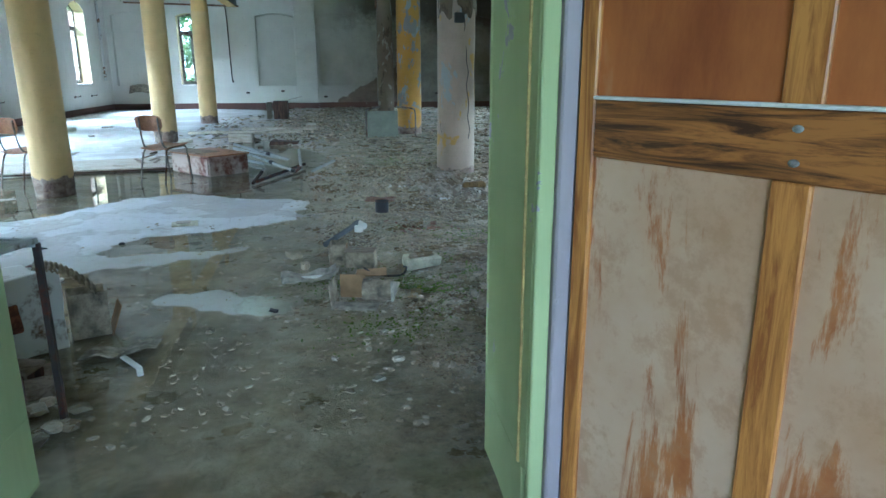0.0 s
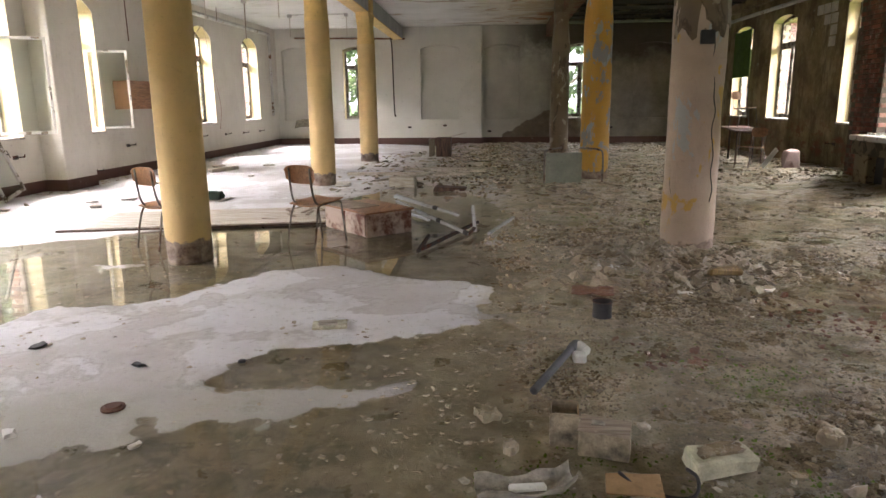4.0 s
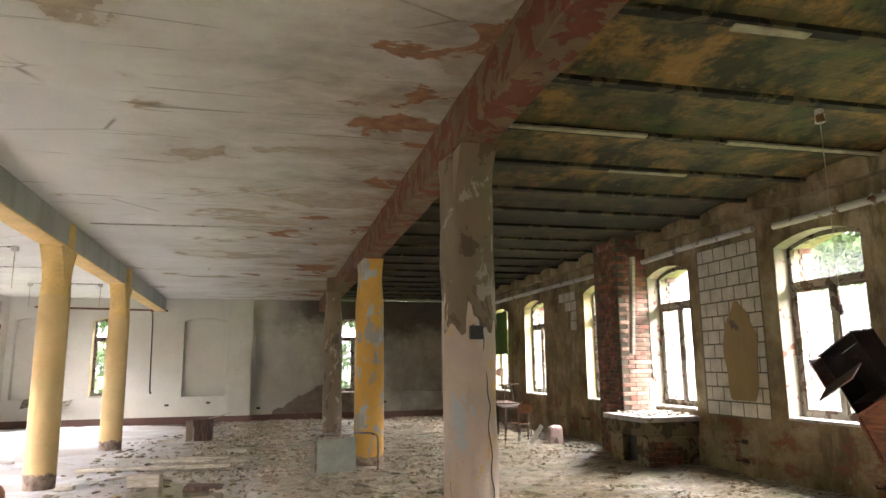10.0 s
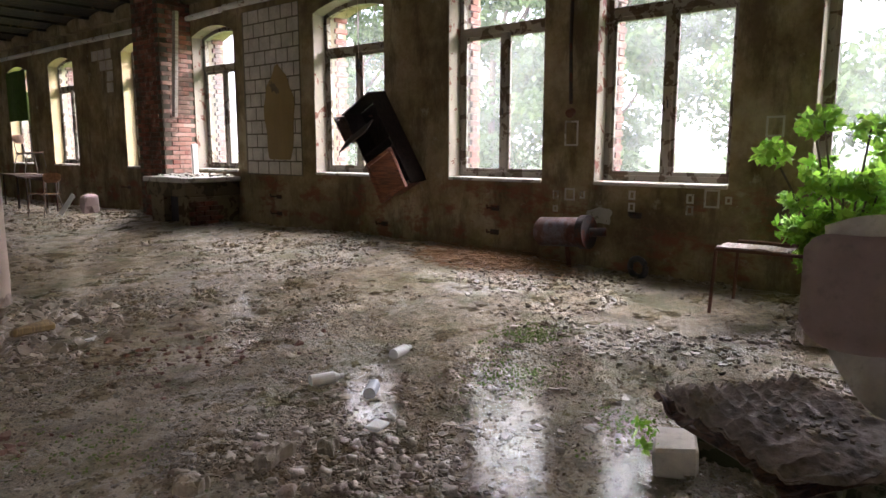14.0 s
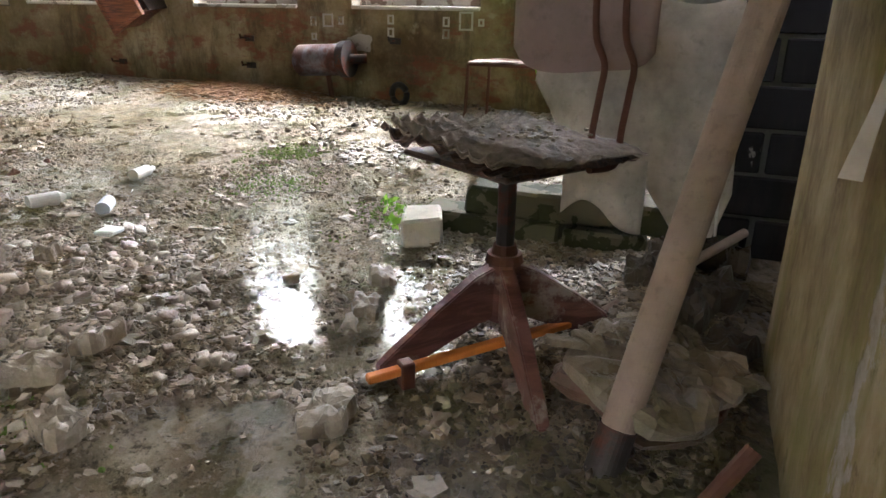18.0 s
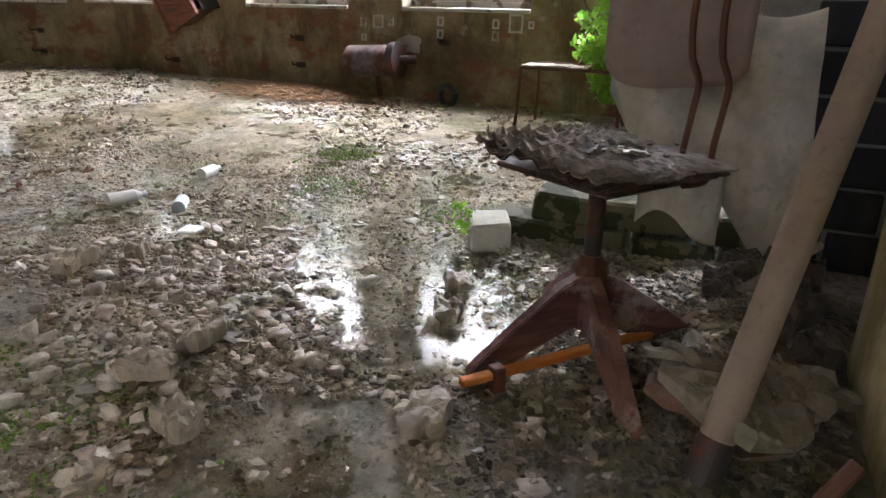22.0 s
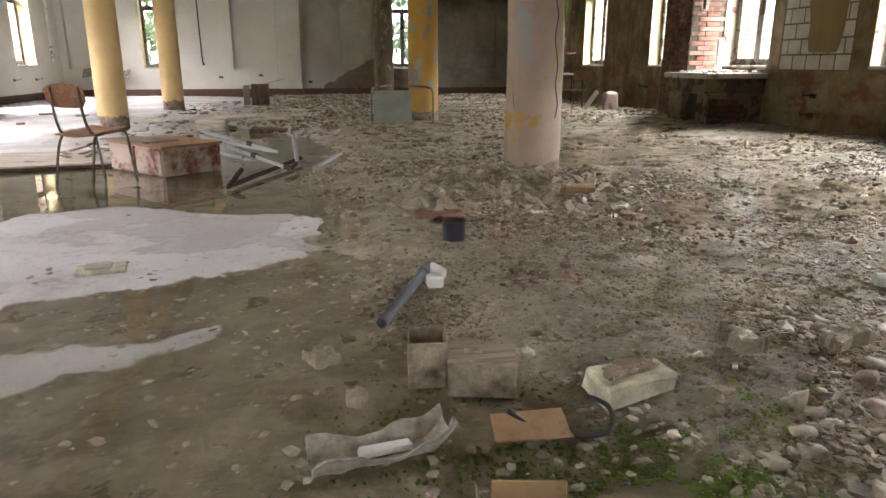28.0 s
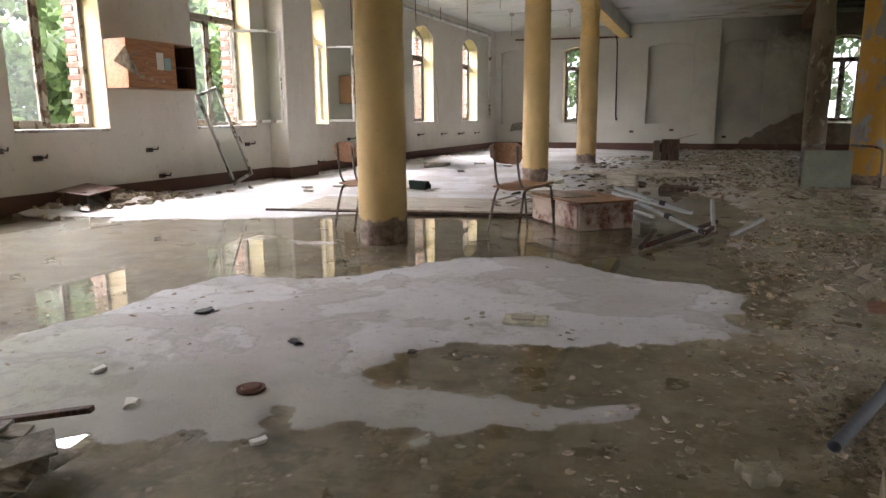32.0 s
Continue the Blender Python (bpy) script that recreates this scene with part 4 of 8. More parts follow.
# ---- windows ----
def window(k, m, a, b, spring, rise, depth, frame_mat, glass, reveal_mat, sill=SILL_Z, glazed=(1, 1, 1), bricks=True, label=""):
    """A two-light casement window with a fanlight under a segmental arch, in its reveal."""
    ob = thing("window_%d" % k, label, "window", kind="structure")
    w = b - a
    d = depth

    def piece(name, bm, material, lab=""):
        bmesh.ops.transform(bm, matrix=m, verts=bm.verts)
        bmesh.ops.recalc_face_normals(bm, faces=bm.faces)
        return part(name, bm, material, ob, lab)

    # inner reveal lining, a few millimetres thick, on both sides and under the arch
    bm = bmesh.new()
    slab(bm, a - 0.002, a + 0.006, 0.006, d, sill, spring)
    slab(bm, b - 0.006, b + 0.002, 0.006, d, sill, spring)
    n = 12
    for i in range(n):
        p, q = a + w * i / n, a + w * (i + 1) / n
        zp, zq = arch(p, a, b, spring, rise) - 0.005, arch(q, a, b, spring, rise) - 0.005
        v = [bm.verts.new(c) for c in ((p, 0.006, zp), (q, 0.006, zq), (q, d, zq), (p, d, zp))]
        bm.faces.new(v)
    piece("reveal", bm, reveal_mat)
    piece("window_sill", slab(bmesh.new(), a + 0.006, b - 0.006, -0.025, d + 0.02, sill - 0.01, sill + 0.028, 0.008), SILL, "crumbling pale cement sill")
    f, t = 0.065, 0.07
    zt = sill + (spring - sill) * 0.77
    bm = bmesh.new()
    slab(bm, a + 0.008, a + f, d, d + t, sill + 0.03, spring + 0.02, 0.004)
    slab(bm, b - f, b - 0.008, d, d + t, sill + 0.03, spring + 0.02, 0.004)
    slab(bm, a + f, b - f, d, d + t, sill + 0.03, sill + 0.09, 0.004)
    for i in range(n):
        p, q = a + w * i / n, a + w * (i + 1) / n
        zp, zq = arch(p, a, b, spring, rise), arch(q, a, b, spring, rise)
        v = [bm.verts.new(c) for c in ((p, d, zp - f), (q, d, zq - f), (q, d, zq), (p, d, zp), (p, d + t, zp - f), (q, d + t, zq - f), (q, d + t, zq), (p, d + t, zp))]
        for g in ((0, 1, 2, 3), (7, 6, 5, 4), (1, 0, 4, 5)):
            bm.faces.new([v[h] for h in g])
    piece("window_frame", bm, frame_mat)
    piece("transom", slab(bmesh.new(), a + f, b - f, d - 0.015, d + t, zt - 0.05, zt + 0.05, 0.008), frame_mat)
    mid = (a + b) / 2
    piece("mullion", slab(bmesh.new(), mid - 0.035, mid + 0.035, d - 0.01, d + t - 0.01, sill + 0.09, zt - 0.05, 0.008), frame_mat)
    bm = rod(bmesh.new(), (mid, d - 0.03, sill + 0.75), (mid, d - 0.03, sill + 0.83), 0.008)
    rod(bm, (mid, d - 0.03, sill + 0.79), (mid, d - 0.008, sill + 0.79), 0.006)
    piece("catch", bm, BLACKP, "black iron window catch")
    for on, (p, q) in zip(glazed, ((a + f, mid - 0.035), (mid + 0.035, b - f))):
        if on:
            bm = bmesh.new()
            slab(bm, p, p + 0.035, d + 0.012, d + 0.05, sill + 0.09, zt - 0.05, 0.003)
            slab(bm, q - 0.035, q, d + 0.012, d + 0.05, sill + 0.09, zt - 0.05, 0.003)
            slab(bm, p + 0.035, q - 0.035, d + 0.012, d + 0.05, sill + 0.09, sill + 0.13, 0.003)
            slab(bm, p + 0.035, q - 0.035, d + 0.012, d + 0.05, zt - 0.09, zt - 0.05, 0.003)
            sash = piece("sash", bm, frame_mat)
            pane = piece("pane", slab(bmesh.new(), p + 0.035, q - 0.035, d + 0.028, d + 0.032, sill + 0.13, zt - 0.09), glass)
            pane.parent = sash
            pane.visible_shadow = False
    if glazed[2]:
        bm = bmesh.new()
        for i in range(n):
            p, q = a + f + (w - 2 * f) * i / n, a + f + (w - 2 * f) * (i + 1) / n
            v = [bm.verts.new(c) for c in ((p, d + 0.03, zt + 0.05), (q, d + 0.03, zt + 0.05), (q, d + 0.03, arch(q, a, b, spring, rise) - f), (p, d + 0.03, arch(p, a, b, spring, rise) - f))]
            bm.faces.new(v)
        bmesh.ops.solidify(bm, geom=list(bm.faces), thickness=0.004)
        pane = piece("pane", bm, glass)
        pane.visible_shadow = False
    return ob


def casement(name, m, w, h, label):
    """An opened sash: hinged at its own z axis, hanging out along +x."""
    ob = thing(name, label, "window sash", m, group="opened casements")
    bm = bmesh.new()
    slab(bm, 0, 0.045, -0.02, 0.02, 0, h, 0.004)
    slab(bm, w - 0.045, w, -0.02, 0.02, 0, h, 0.004)
    slab(bm, 0.045, w - 0.045, -0.02, 0.02, 0, 0.05, 0.004)
    slab(bm, 0.045, w - 0.045, -0.02, 0.02, h - 0.045, h, 0.004)
    sash = part("sash_frame", bm, FRAME_W, ob)
    pane = part("pane", box(0.045, w - 0.045, -0.002, 0.002, 0.05, h - 0.045, 0), GLASS, sash)
    pane.visible_shadow = False
    bm = rod(bmesh.new(), (w - 0.02, -0.02, h * 0.4), (w - 0.02, -0.06, h * 0.4), 0.007)
    rod(bm, (w - 0.02, -0.055, h * 0.36), (w - 0.02, -0.055, h * 0.44), 0.007)
    part("catch", bm, DARKSTEEL, sash, "black iron casement catch")
    for k in (0.15, 0.8):
        part("hinge", rod(bmesh.new(), (0.0, 0.0, h * k), (0.0, 0.0, h * (k + 0.07)), 0.012), DARKSTEEL, ob)
    return ob


for k, (a, b) in enumerate(LEFT_WINDOWS):
    window(k + 1, ML, a, b, 3.08, 0.24, 0.3, FRAME_D, GLASS, OCHRE, glazed=((1, 1, 1), (1, 1, 1), (1, 0, 1), (1, 0, 1), (0, 0, 1), (0, 1, 1), (1, 1, 1))[k],
           label="arched casement window with ochre reveals in the cream wall")
for k, (a, b) in enumerate(RIGHT_WINDOWS):
    window(k + 8, MR, a, b, 3.14, 0.13, 0.21, FRAME_D, GLASS_R, REVEAL_R if k < 4 else (OCHRE if k >= 5 else REVEAL_R),
           label="arched casement window with hazy panes, reveal flaked down to red brick")
for k, (a, b) in enumerate(BACK_WINDOWS):
    window(k + 16, MB, a, b, 3.1, 0.1, 0.3, FRAME_D, GLASS, OCHRE if k == 0 else REVEAL_R, sill=0.82, label="arched casement window in the end wall, foliage behind")

H_SASH = 1.36
# opened casements of the bright wall: hinge place, angle from the wall
casement("casement", pose(XL - 0.23, 12.0, 0.96, 0, 0, 38), 0.8, 1.5, "white painted casement with dusty glass, swung open into the room")
casement("casement", pose(XL - 0.2, 14.46, 0.96, 0, 0, 30), 0.72, 1.46, "white painted casement with dusty glass, swung open beside the pier")
casement("casement", pose(XL - 0.02, 18.51, 0.96, 0, 0, -40), 0.55, H_SASH, "white painted casement swung open, glass grey with dust")


# ---- floor, water and rubble ----
_lat = np.random.RandomState(7).rand(256, 256)


def vnoise(x, y):
    xi, yi = np.floor(x).astype(int), np.floor(y).astype(int)
    fx, fy = x - xi, y - yi
    fx, fy = fx * fx * (3 - 2 * fx), fy * fy * (3 - 2 * fy)
    g = lambda i, j: _lat[i % 256, j % 256]
    return (g(xi, yi) * (1 - fx) + g(xi + 1, yi) * fx) * (1 - fy) + (g(xi, yi + 1) * (1 - fx) + g(xi + 1, yi + 1) * fx) * fy


def fbm(x, y, scale, octaves=4):
    out, amp, tot = 0.0, 1.0, 0.0
    for k in range(octaves):
        out = out + amp * vnoise(x * scale * 2 ** k + 17.3 * k, y * scale * 2 ** k + 5.1 * k)
        tot += amp
        amp *= 0.5
    return out / tot - 0.5


def step(v, lo, hi):
    t = np.clip((v - lo) / (hi - lo), 0, 1)
    return t * t * (3 - 2 * t)


# dry screed: the outline of the front island in plan, and the round ones further back
ISLAND = [(-3.62, 4.6), (-3.58, 5.3), (-3.66, 6.15), (-3.4, 6.35), (-3.06, 6.5), (-2.65, 6.75), (-2.5, 7.2), (-2.2, 7.45), (-1.8, 7.65), (-1.42, 7.4), (-0.93, 7.25), (-0.45, 7.05),
          (-0.53, 6.2), (-0.75, 6.0), (-1.15, 5.88), (-1.6, 5.72), (-1.8, 5.47), (-1.85, 5.18), (-1.74, 5.02), (-1.38, 5.08), (-0.84, 5.18), (-0.88, 5.08), (-1.14, 4.93), (-1.33, 4.8),
          (-1.4, 4.63), (-1.5, 4.7), (-1.75, 4.79), (-1.97, 4.75), (-2.06, 4.56), (-2.45, 4.35), (-2.75, 4.22), (-3.2, 4.25)]
DRY = [(-0.92, 3.95, 0.27, 0.1, -14), (-0.56, 3.75, 0.1, 0.06, 0), (-7.2, 16.2, 5.4, 8.2, 0), (-6.0, 20.0, 5.0, 5.0, 0), (-3.75, 7.6, 0.2, 0.08, 0)]
POOLS = [(2.05, 3.75, 0.9, 0.55, 30), (2.7, 4.75, 1.4, 0.62, 20), (3.0, 3.9, 0.9, 0.7, 0), (0.62, 3.22, 0.36, 0.26, 20), (3.9, 5.4, 1.4, 0.6, -20), (3.4, 7.2, 1.4, 0.5, 10), (2.4, 11.0, 0.9, 0.5, 0), (4.9, 4.3, 0.9, 0.6, 0),
         (2.3, 9.6, 0.9, 0.4, 15)]
MOUNDS = [(1.22, 7.9, 0.62, 0.52, 0.15), (1.1, 4.5, 0.7, 0.5, 0.04), (1.5, 2.45, 0.6, 0.32, 0.07), (0.75, 5.6, 0.6, 0.8, 0.035), (5.9, 9.0, 0.9, 4.0, 0.12), (5.6, 14.5, 1.2, 3.0, 0.1),
          (1.0, 14.0, 1.6, 1.6, 0.05), (-7.7, 8.9, 0.5, 0.9, 0.1), (1.15, 3.75, 0.5, 0.3, 0.05), (2.0, 2.45, 0.5, 0.3, 0.09), (-0.6, 18.0, 2.0, 2.0, 0.03)]


def inside(x, y, blobs, wob):
    v = np.full(np.shape(x), -9.0)
    for cx, cy, rx, ry, deg in blobs:
        c, s = math.cos(radians(deg)), math.sin(radians(deg))
        u, w = (x - cx) * c + (y - cy) * s, -(x - cx) * s + (y - cy) * c
        d = np.sqrt((u / rx) ** 2 + (w / ry) ** 2)
        v = np.maximum(v, (1 - d) * min(rx, ry))
    return v + wob


def inside_outline(x, y, corners):
    """Distance to a closed outline, positive inside."""
    best, odd = np.full(np.shape(x), 99.0), np.zeros(np.shape(x), bool)
    for (ax, ay), (bx, by) in zip(corners, corners[1:] + corners[:1]):
        dx, dy = bx - ax, by - ay
        k = np.clip(((x - ax) * dx + (y - ay) * dy) / (dx * dx + dy * dy), 0, 1)
        best = np.minimum(best, np.hypot(x - ax - k * dx, y - ay - k * dy))
        if dy:
            odd ^= ((ay > y) != (by > y)) & (x < dx * (y - ay) / dy + ax)
    return np.where(odd, best, -best)


def wet_side(x, y):
    """1 under the rubble of the wet side, 0 on the open screed."""
    edge = 0.52 + 0.7 * fbm(x, y, 0.8) + 0.5 * fbm(x, y, 3.0) - 1.6 * step(y, 10.5, 15.0) + 0.1 * step(-y, -3.4, -2.4) - 0.8 * step(y, 4.35, 5.1)
    return step(x, edge - 0.35, edge + 0.35)


def height(x, y):
    x, y = np.asarray(x, float), np.asarray(y, float)
    field = np.maximum(inside(x, y, DRY, 0.0), inside_outline(x, y, ISLAND))
    dry = step(field + 0.2 * fbm(x, y, 2.2, 5) + 0.26 * fbm(x, y, 6.0, 5), -0.11, 0.03)
    open_floor = -0.016 + 0.026 * dry + 0.01 * fbm(x, y, 2.0) + 0.006 * fbm(x, y, 9.0) + 0.004 * step(-y, -3.4, -2.4)
    rub = 0.004 + 0.04 * fbm(x, y, 0.9) + 0.012 * step(-x, -1.6, -0.6) + 0.03 * fbm(x, y, 4.0) + 0.03 * fbm(x, y, 13.0) + 0.015 * fbm(x, y, 30.0, 2)
    rub = rub - 0.028 * step(inside(x, y, POOLS, 0.5 * fbm(x, y, 2.3, 5)), -0.15, 0.2)
    m = wet_side(x, y)
    h = open_floor * (1 - m) + rub * m
    for cx, cy, rx, ry, hh in MOUNDS:
        h = h + hh * np.exp(-((x - cx) / rx) ** 2 * 1.6 - ((y - cy) / ry) ** 2 * 1.6)
    return h


def ticks(*runs):
    out = []
    for a, b, d in runs:
        out += list(np.arange(a, b - d / 2, d))
    return np.array(out + [runs[-1][1]])


gx = ticks((XL - 0.3, -4.0, 0.14), (-4.0, 3.0, 0.03), (3.0, XR + 0.3, 0.08))
gy = ticks((-3.3, 1.6, 0.14), (1.6, 6.5, 0.03), (6.5, 8.8, 0.045), (8.8, 14, 0.1), (14, YB + 0.3, 0.2))
X, Y = np.meshgrid(gx, gy)
Zg = height(X, Y)
nx, ny = len(gx), len(gy)
idx = np.arange(nx * ny).reshape(ny, nx)
quads = np.stack([idx[:-1, :-1], idx[:-1, 1:], idx[1:, 1:], idx[1:, :-1]], -1).reshape(-1, 4)
floor = raw("floor", np.stack([X, Y, Zg], -1).reshape(-1, 3), quads, FLOOR, True)
tagged(floor, "screed floor, dry and pale in islands, silty under water, muddy beneath rubble", "floor", kind="structure")
bm = bmesh.new()
bm.faces.new([bm.verts.new(c) for c in ((XL, -3.2, 0), (XR, -3.2, 0), (XR, YB, 0), (XL, YB, 0))])
solo("puddle_water", bm, WATER, "still brown rain water standing in shallow puddles", "water", kind="structure")


def ground(x, y):
    return max(0.0, float(height(x, y)))


def chunk_meshes(count, seed, flat=1.0):
    """Small broken stones: a twenty-sided ball knocked out of shape."""
    rs = np.random.RandomState(seed)
    t = bmesh.new()
    bmesh.ops.create_icosphere(t, subdivisions=1, radius=0.5)
    t.verts.index_update()
    ball = np.array([list(v.co) for v in t.verts])
    faces = np.array([[v.index for v in f.verts] for f in t.faces])
    t.free()
    out = []
    for _ in range(count):
        v = np.clip(ball * 1.3, -0.42, 0.42) * (1 + rs.uniform(-0.35, 0.35, (len(ball), 1))) + rs.uniform(-0.13, 0.13, (len(ball), 3))
        out.append(v * np.array([1, rs.uniform(0.55, 0.95), rs.uniform(0.45, 0.9) * flat]))
    return out, faces


CHUNKS, CHUNK_F = chunk_meshes(28, 3)
FLAKES, _ = chunk_meshes(24, 4, 0.35)


def scatter(name, pts, sizes, shapes, material, label, category, tilt=0.35, seed=1, lowest=-0.012):
    """Many small pieces in one mesh, each resting on the floor."""
    rs = np.random.RandomState(seed)
    n = len(pts)
    z = np.maximum(height(pts[:, 0], pts[:, 1]), lowest)
    a, tx, ty = rs.uniform(0, 6.28, n), rs.uniform(-tilt, tilt, n), rs.uniform(-tilt, tilt, n)
    kind = rs.randint(0, len(shapes), n)
    base = np.array(shapes)[kind] * sizes[:, None, None]
    c, s = np.cos(a)[:, None], np.sin(a)[:, None]
    x = base[:, :, 0] * c - base[:, :, 1] * s
    y = base[:, :, 0] * s + base[:, :, 1] * c
    zz = base[:, :, 2] + x * tx[:, None] + y * ty[:, None]
    v = np.stack([x + pts[:, :1], y + pts[:, 1:2], zz + (z + sizes * 0.07)[:, None]], -1).reshape(-1, 3)
    f = (CHUNK_F[None] + 12 * np.arange(n)[:, None, None]).reshape(-1, 3)
    return tagged(raw(name, v, f, material), label, category, kind="stuff")


def sown(n, x0, x1, y0, y1, density, seed):
    rs = np.random.RandomState(seed)
    p = np.stack([rs.uniform(x0, x1, n), rs.uniform(y0, y1, n)], 1)
    keep = rs.rand(n) < density(p[:, 0], p[:, 1])
    return p[keep]


def rubble_density(x, y):
    drift = np.clip(0.36 + 3.2 * fbm(x, y, 1.1) + 1.2 * fbm(x, y, 4.0) + 0.35 * step(-y, -3.2, -2.6) + 0.25 * np.exp(-((x - 0.9) / 0.8) ** 2 - ((y - 4.2) / 1.0) ** 2), 0.06, 1)
    mud_pool = step(np.hypot((x - 0.66) / 0.36, (y - 3.28) / 0.27) + 0.8 * fbm(x, y, 4.0), 0.85, 1.1)
    return np.clip(wet_side(x, y) * drift * mud_pool * (0.12 + 0.88 * (height(x, y) > -0.01)), 0, 1)


def clear_of_things(p):
    keep = np.ones(len(p), bool)
    for cx, cy, r in ((1.3, 8.05, 0.25), (1.28, 13.95, 0.24), (1.2, 19.2, 0.24), (-3.245, 7.93, 0.25)):
        keep &= np.hypot(p[:, 0] - cx, p[:, 1] - cy) > r
    return p[keep]


rs = np.random.RandomState(11)
sizes = lambda n, lo, hi, power: lo + (hi - lo) * rs.rand(n) ** power
near_chips = clear_of_things(sown(84000, -0.9, 3.6, 2.2, 6.6, rubble_density, 21))
scatter("rubble_chips", near_chips, sizes(len(near_chips), 0.007, 0.036, 3.2), CHUNKS, CHIP, "wet chips of plaster and mortar strewn over the mud", "rubble", seed=31)
gravel = clear_of_things(sown(70000, -0.2, 3.4, 2.2, 6.2, lambda x, y: np.clip(rubble_density(x, y) + 0.12 * wet_side(x, y), 0, 1), 19))
scatter("fine_gravel", gravel, sizes(len(gravel), 0.006, 0.019, 2.0), CHUNKS, CHIP, "fine crumbs of mortar and grit bedded in the wet mud", "gravel", seed=29)
corner = sown(6000, 0.7, 2.3, 2.18, 2.95, lambda x, y: 0.25 + 0.5 * step(x, 0.8, 1.1), 18)
scatter("corner_gravel", corner, sizes(len(corner), 0.007, 0.034, 3.5), CHUNKS, WETSTONE, "dark wet gravel of render crumbs in the corner by the wall", "gravel", seed=28)
mid_chips = clear_of_things(sown(26000, -0.9, 4.2, 6.4, 9.5, rubble_density, 20))
scatter("rubble_chips", mid_chips, sizes(len(mid_chips), 0.012, 0.058, 3.0), CHUNKS, CHIP, "wet chips of plaster and mortar on the mud round the columns", "rubble", seed=30)
shards = clear_of_things(sown(7000, -0.9, 3.2, 3.3, 8.6, rubble_density, 17))
scatter("plaster_shards", shards, sizes(len(shards), 0.018, 0.075, 3.0), FLAKES, CHIP, "flat tan shards of plaster bedded in the mud", "rubble", 0.3, seed=27)
flakes = clear_of_things(sown(9000, -0.4, XR, 2.3, 14, rubble_density, 22))
scatter("plaster_flakes", flakes, sizes(len(flakes), 0.02, 0.075, 3), FLAKES, CHIP, "flat flakes of fallen ceiling plaster on the mud", "rubble", 0.2, seed=32)
far_chips = clear_of_things(sown(17000, -1.8, XR, 9.3, YB, rubble_density, 23))
scatter("far_rubble", far_chips, sizes(len(far_chips), 0.02, 0.09, 3), CHUNKS, CHIP, "broken plaster and stones covering the far floor", "rubble", seed=33)
east_chips = clear_of_things(sown(14000, 3.5, XR, 2.2, 9.5, rubble_density, 24))
scatter("wall_foot_rubble", east_chips, sizes(len(east_chips), 0.016, 0.06, 3), CHUNKS, STONE, "stones and plaster heaped towards the foot of the weather wall", "rubble", seed=34)
heap = lambda cx, cy, r: (lambda x, y: np.exp(-((x - cx) ** 2 + (y - cy) ** 2) / r ** 2))
collar = clear_of_things(sown(6500, 0.0, 2.6, 6.8, 9.1, heap(1.18, 7.75, 0.62), 25))
scatter("column_foot_rubble", collar, sizes(len(collar), 0.025, 0.12, 2.2), FLAKES, PALECHIP, "shards of render heaped round the foot of the cracked column", "rubble", 0.9, seed=35)
reds = sown(1100, 0.2, 2.9, 5.4, 7.4, lambda x, y: np.maximum(heap(1.9, 6.3, 0.5)(x, y), heap(0.5, 5.4, 0.35)(x, y)), 26)
scatter("brick_rubble", reds, sizes(len(reds), 0.015, 0.06, 2), CHUNKS, REDCHIP, "reddish brick and rust crumbs in a drift", "rubble", seed=36)
dust = sown(38000, -4.2, 0.8, 2.3, 8.6, lambda x, y: np.clip(0.1 + 0.9 * fbm(x, y, 0.9) + 0.6 * step(x, -1.6, 0.4), 0.02, 1) * (0.25 + 0.75 * (height(x, y) < 0.003)), 27)
scatter("floor_crumbs", dust, sizes(len(dust), 0.006, 0.042, 4.0), FLAKES, PALECHIP, "scattered crumbs and paint flakes on the wet screed", "crumbs", 0.2, seed=37, lowest=-0.003)
west = sown(700, XL, -7.0, 7.2, 12.4, heap(-7.65, 9.0, 0.75), 28)
scatter("wall_rubble", west, 0.05 + 0.09 * rs.rand(len(west)), CHUNKS, PALECHIP, "low heap of broken plaster along the skirting", "rubble", seed=38)
foot = sown(2400, XL, -7.3, 12, YB, lambda x, y: np.exp(-(x - XL) / 0.18), 29)
scatter("skirting_crumbs", foot, sizes(len(foot), 0.02, 0.07, 2), FLAKES, PALECHIP, "crumbs of plaster along the skirting", "crumbs", seed=39)
litter = sown(2200, -3.4, 1.0, 11.5, 21, lambda x, y: 0.4 + 1.4 * fbm(x, y, 0.8), 30)
scatter("far_litter", litter, sizes(len(litter), 0.03, 0.16, 3), FLAKES, STONE, "splinters, laths and plaster strewn over the far floor", "litter", seed=40)

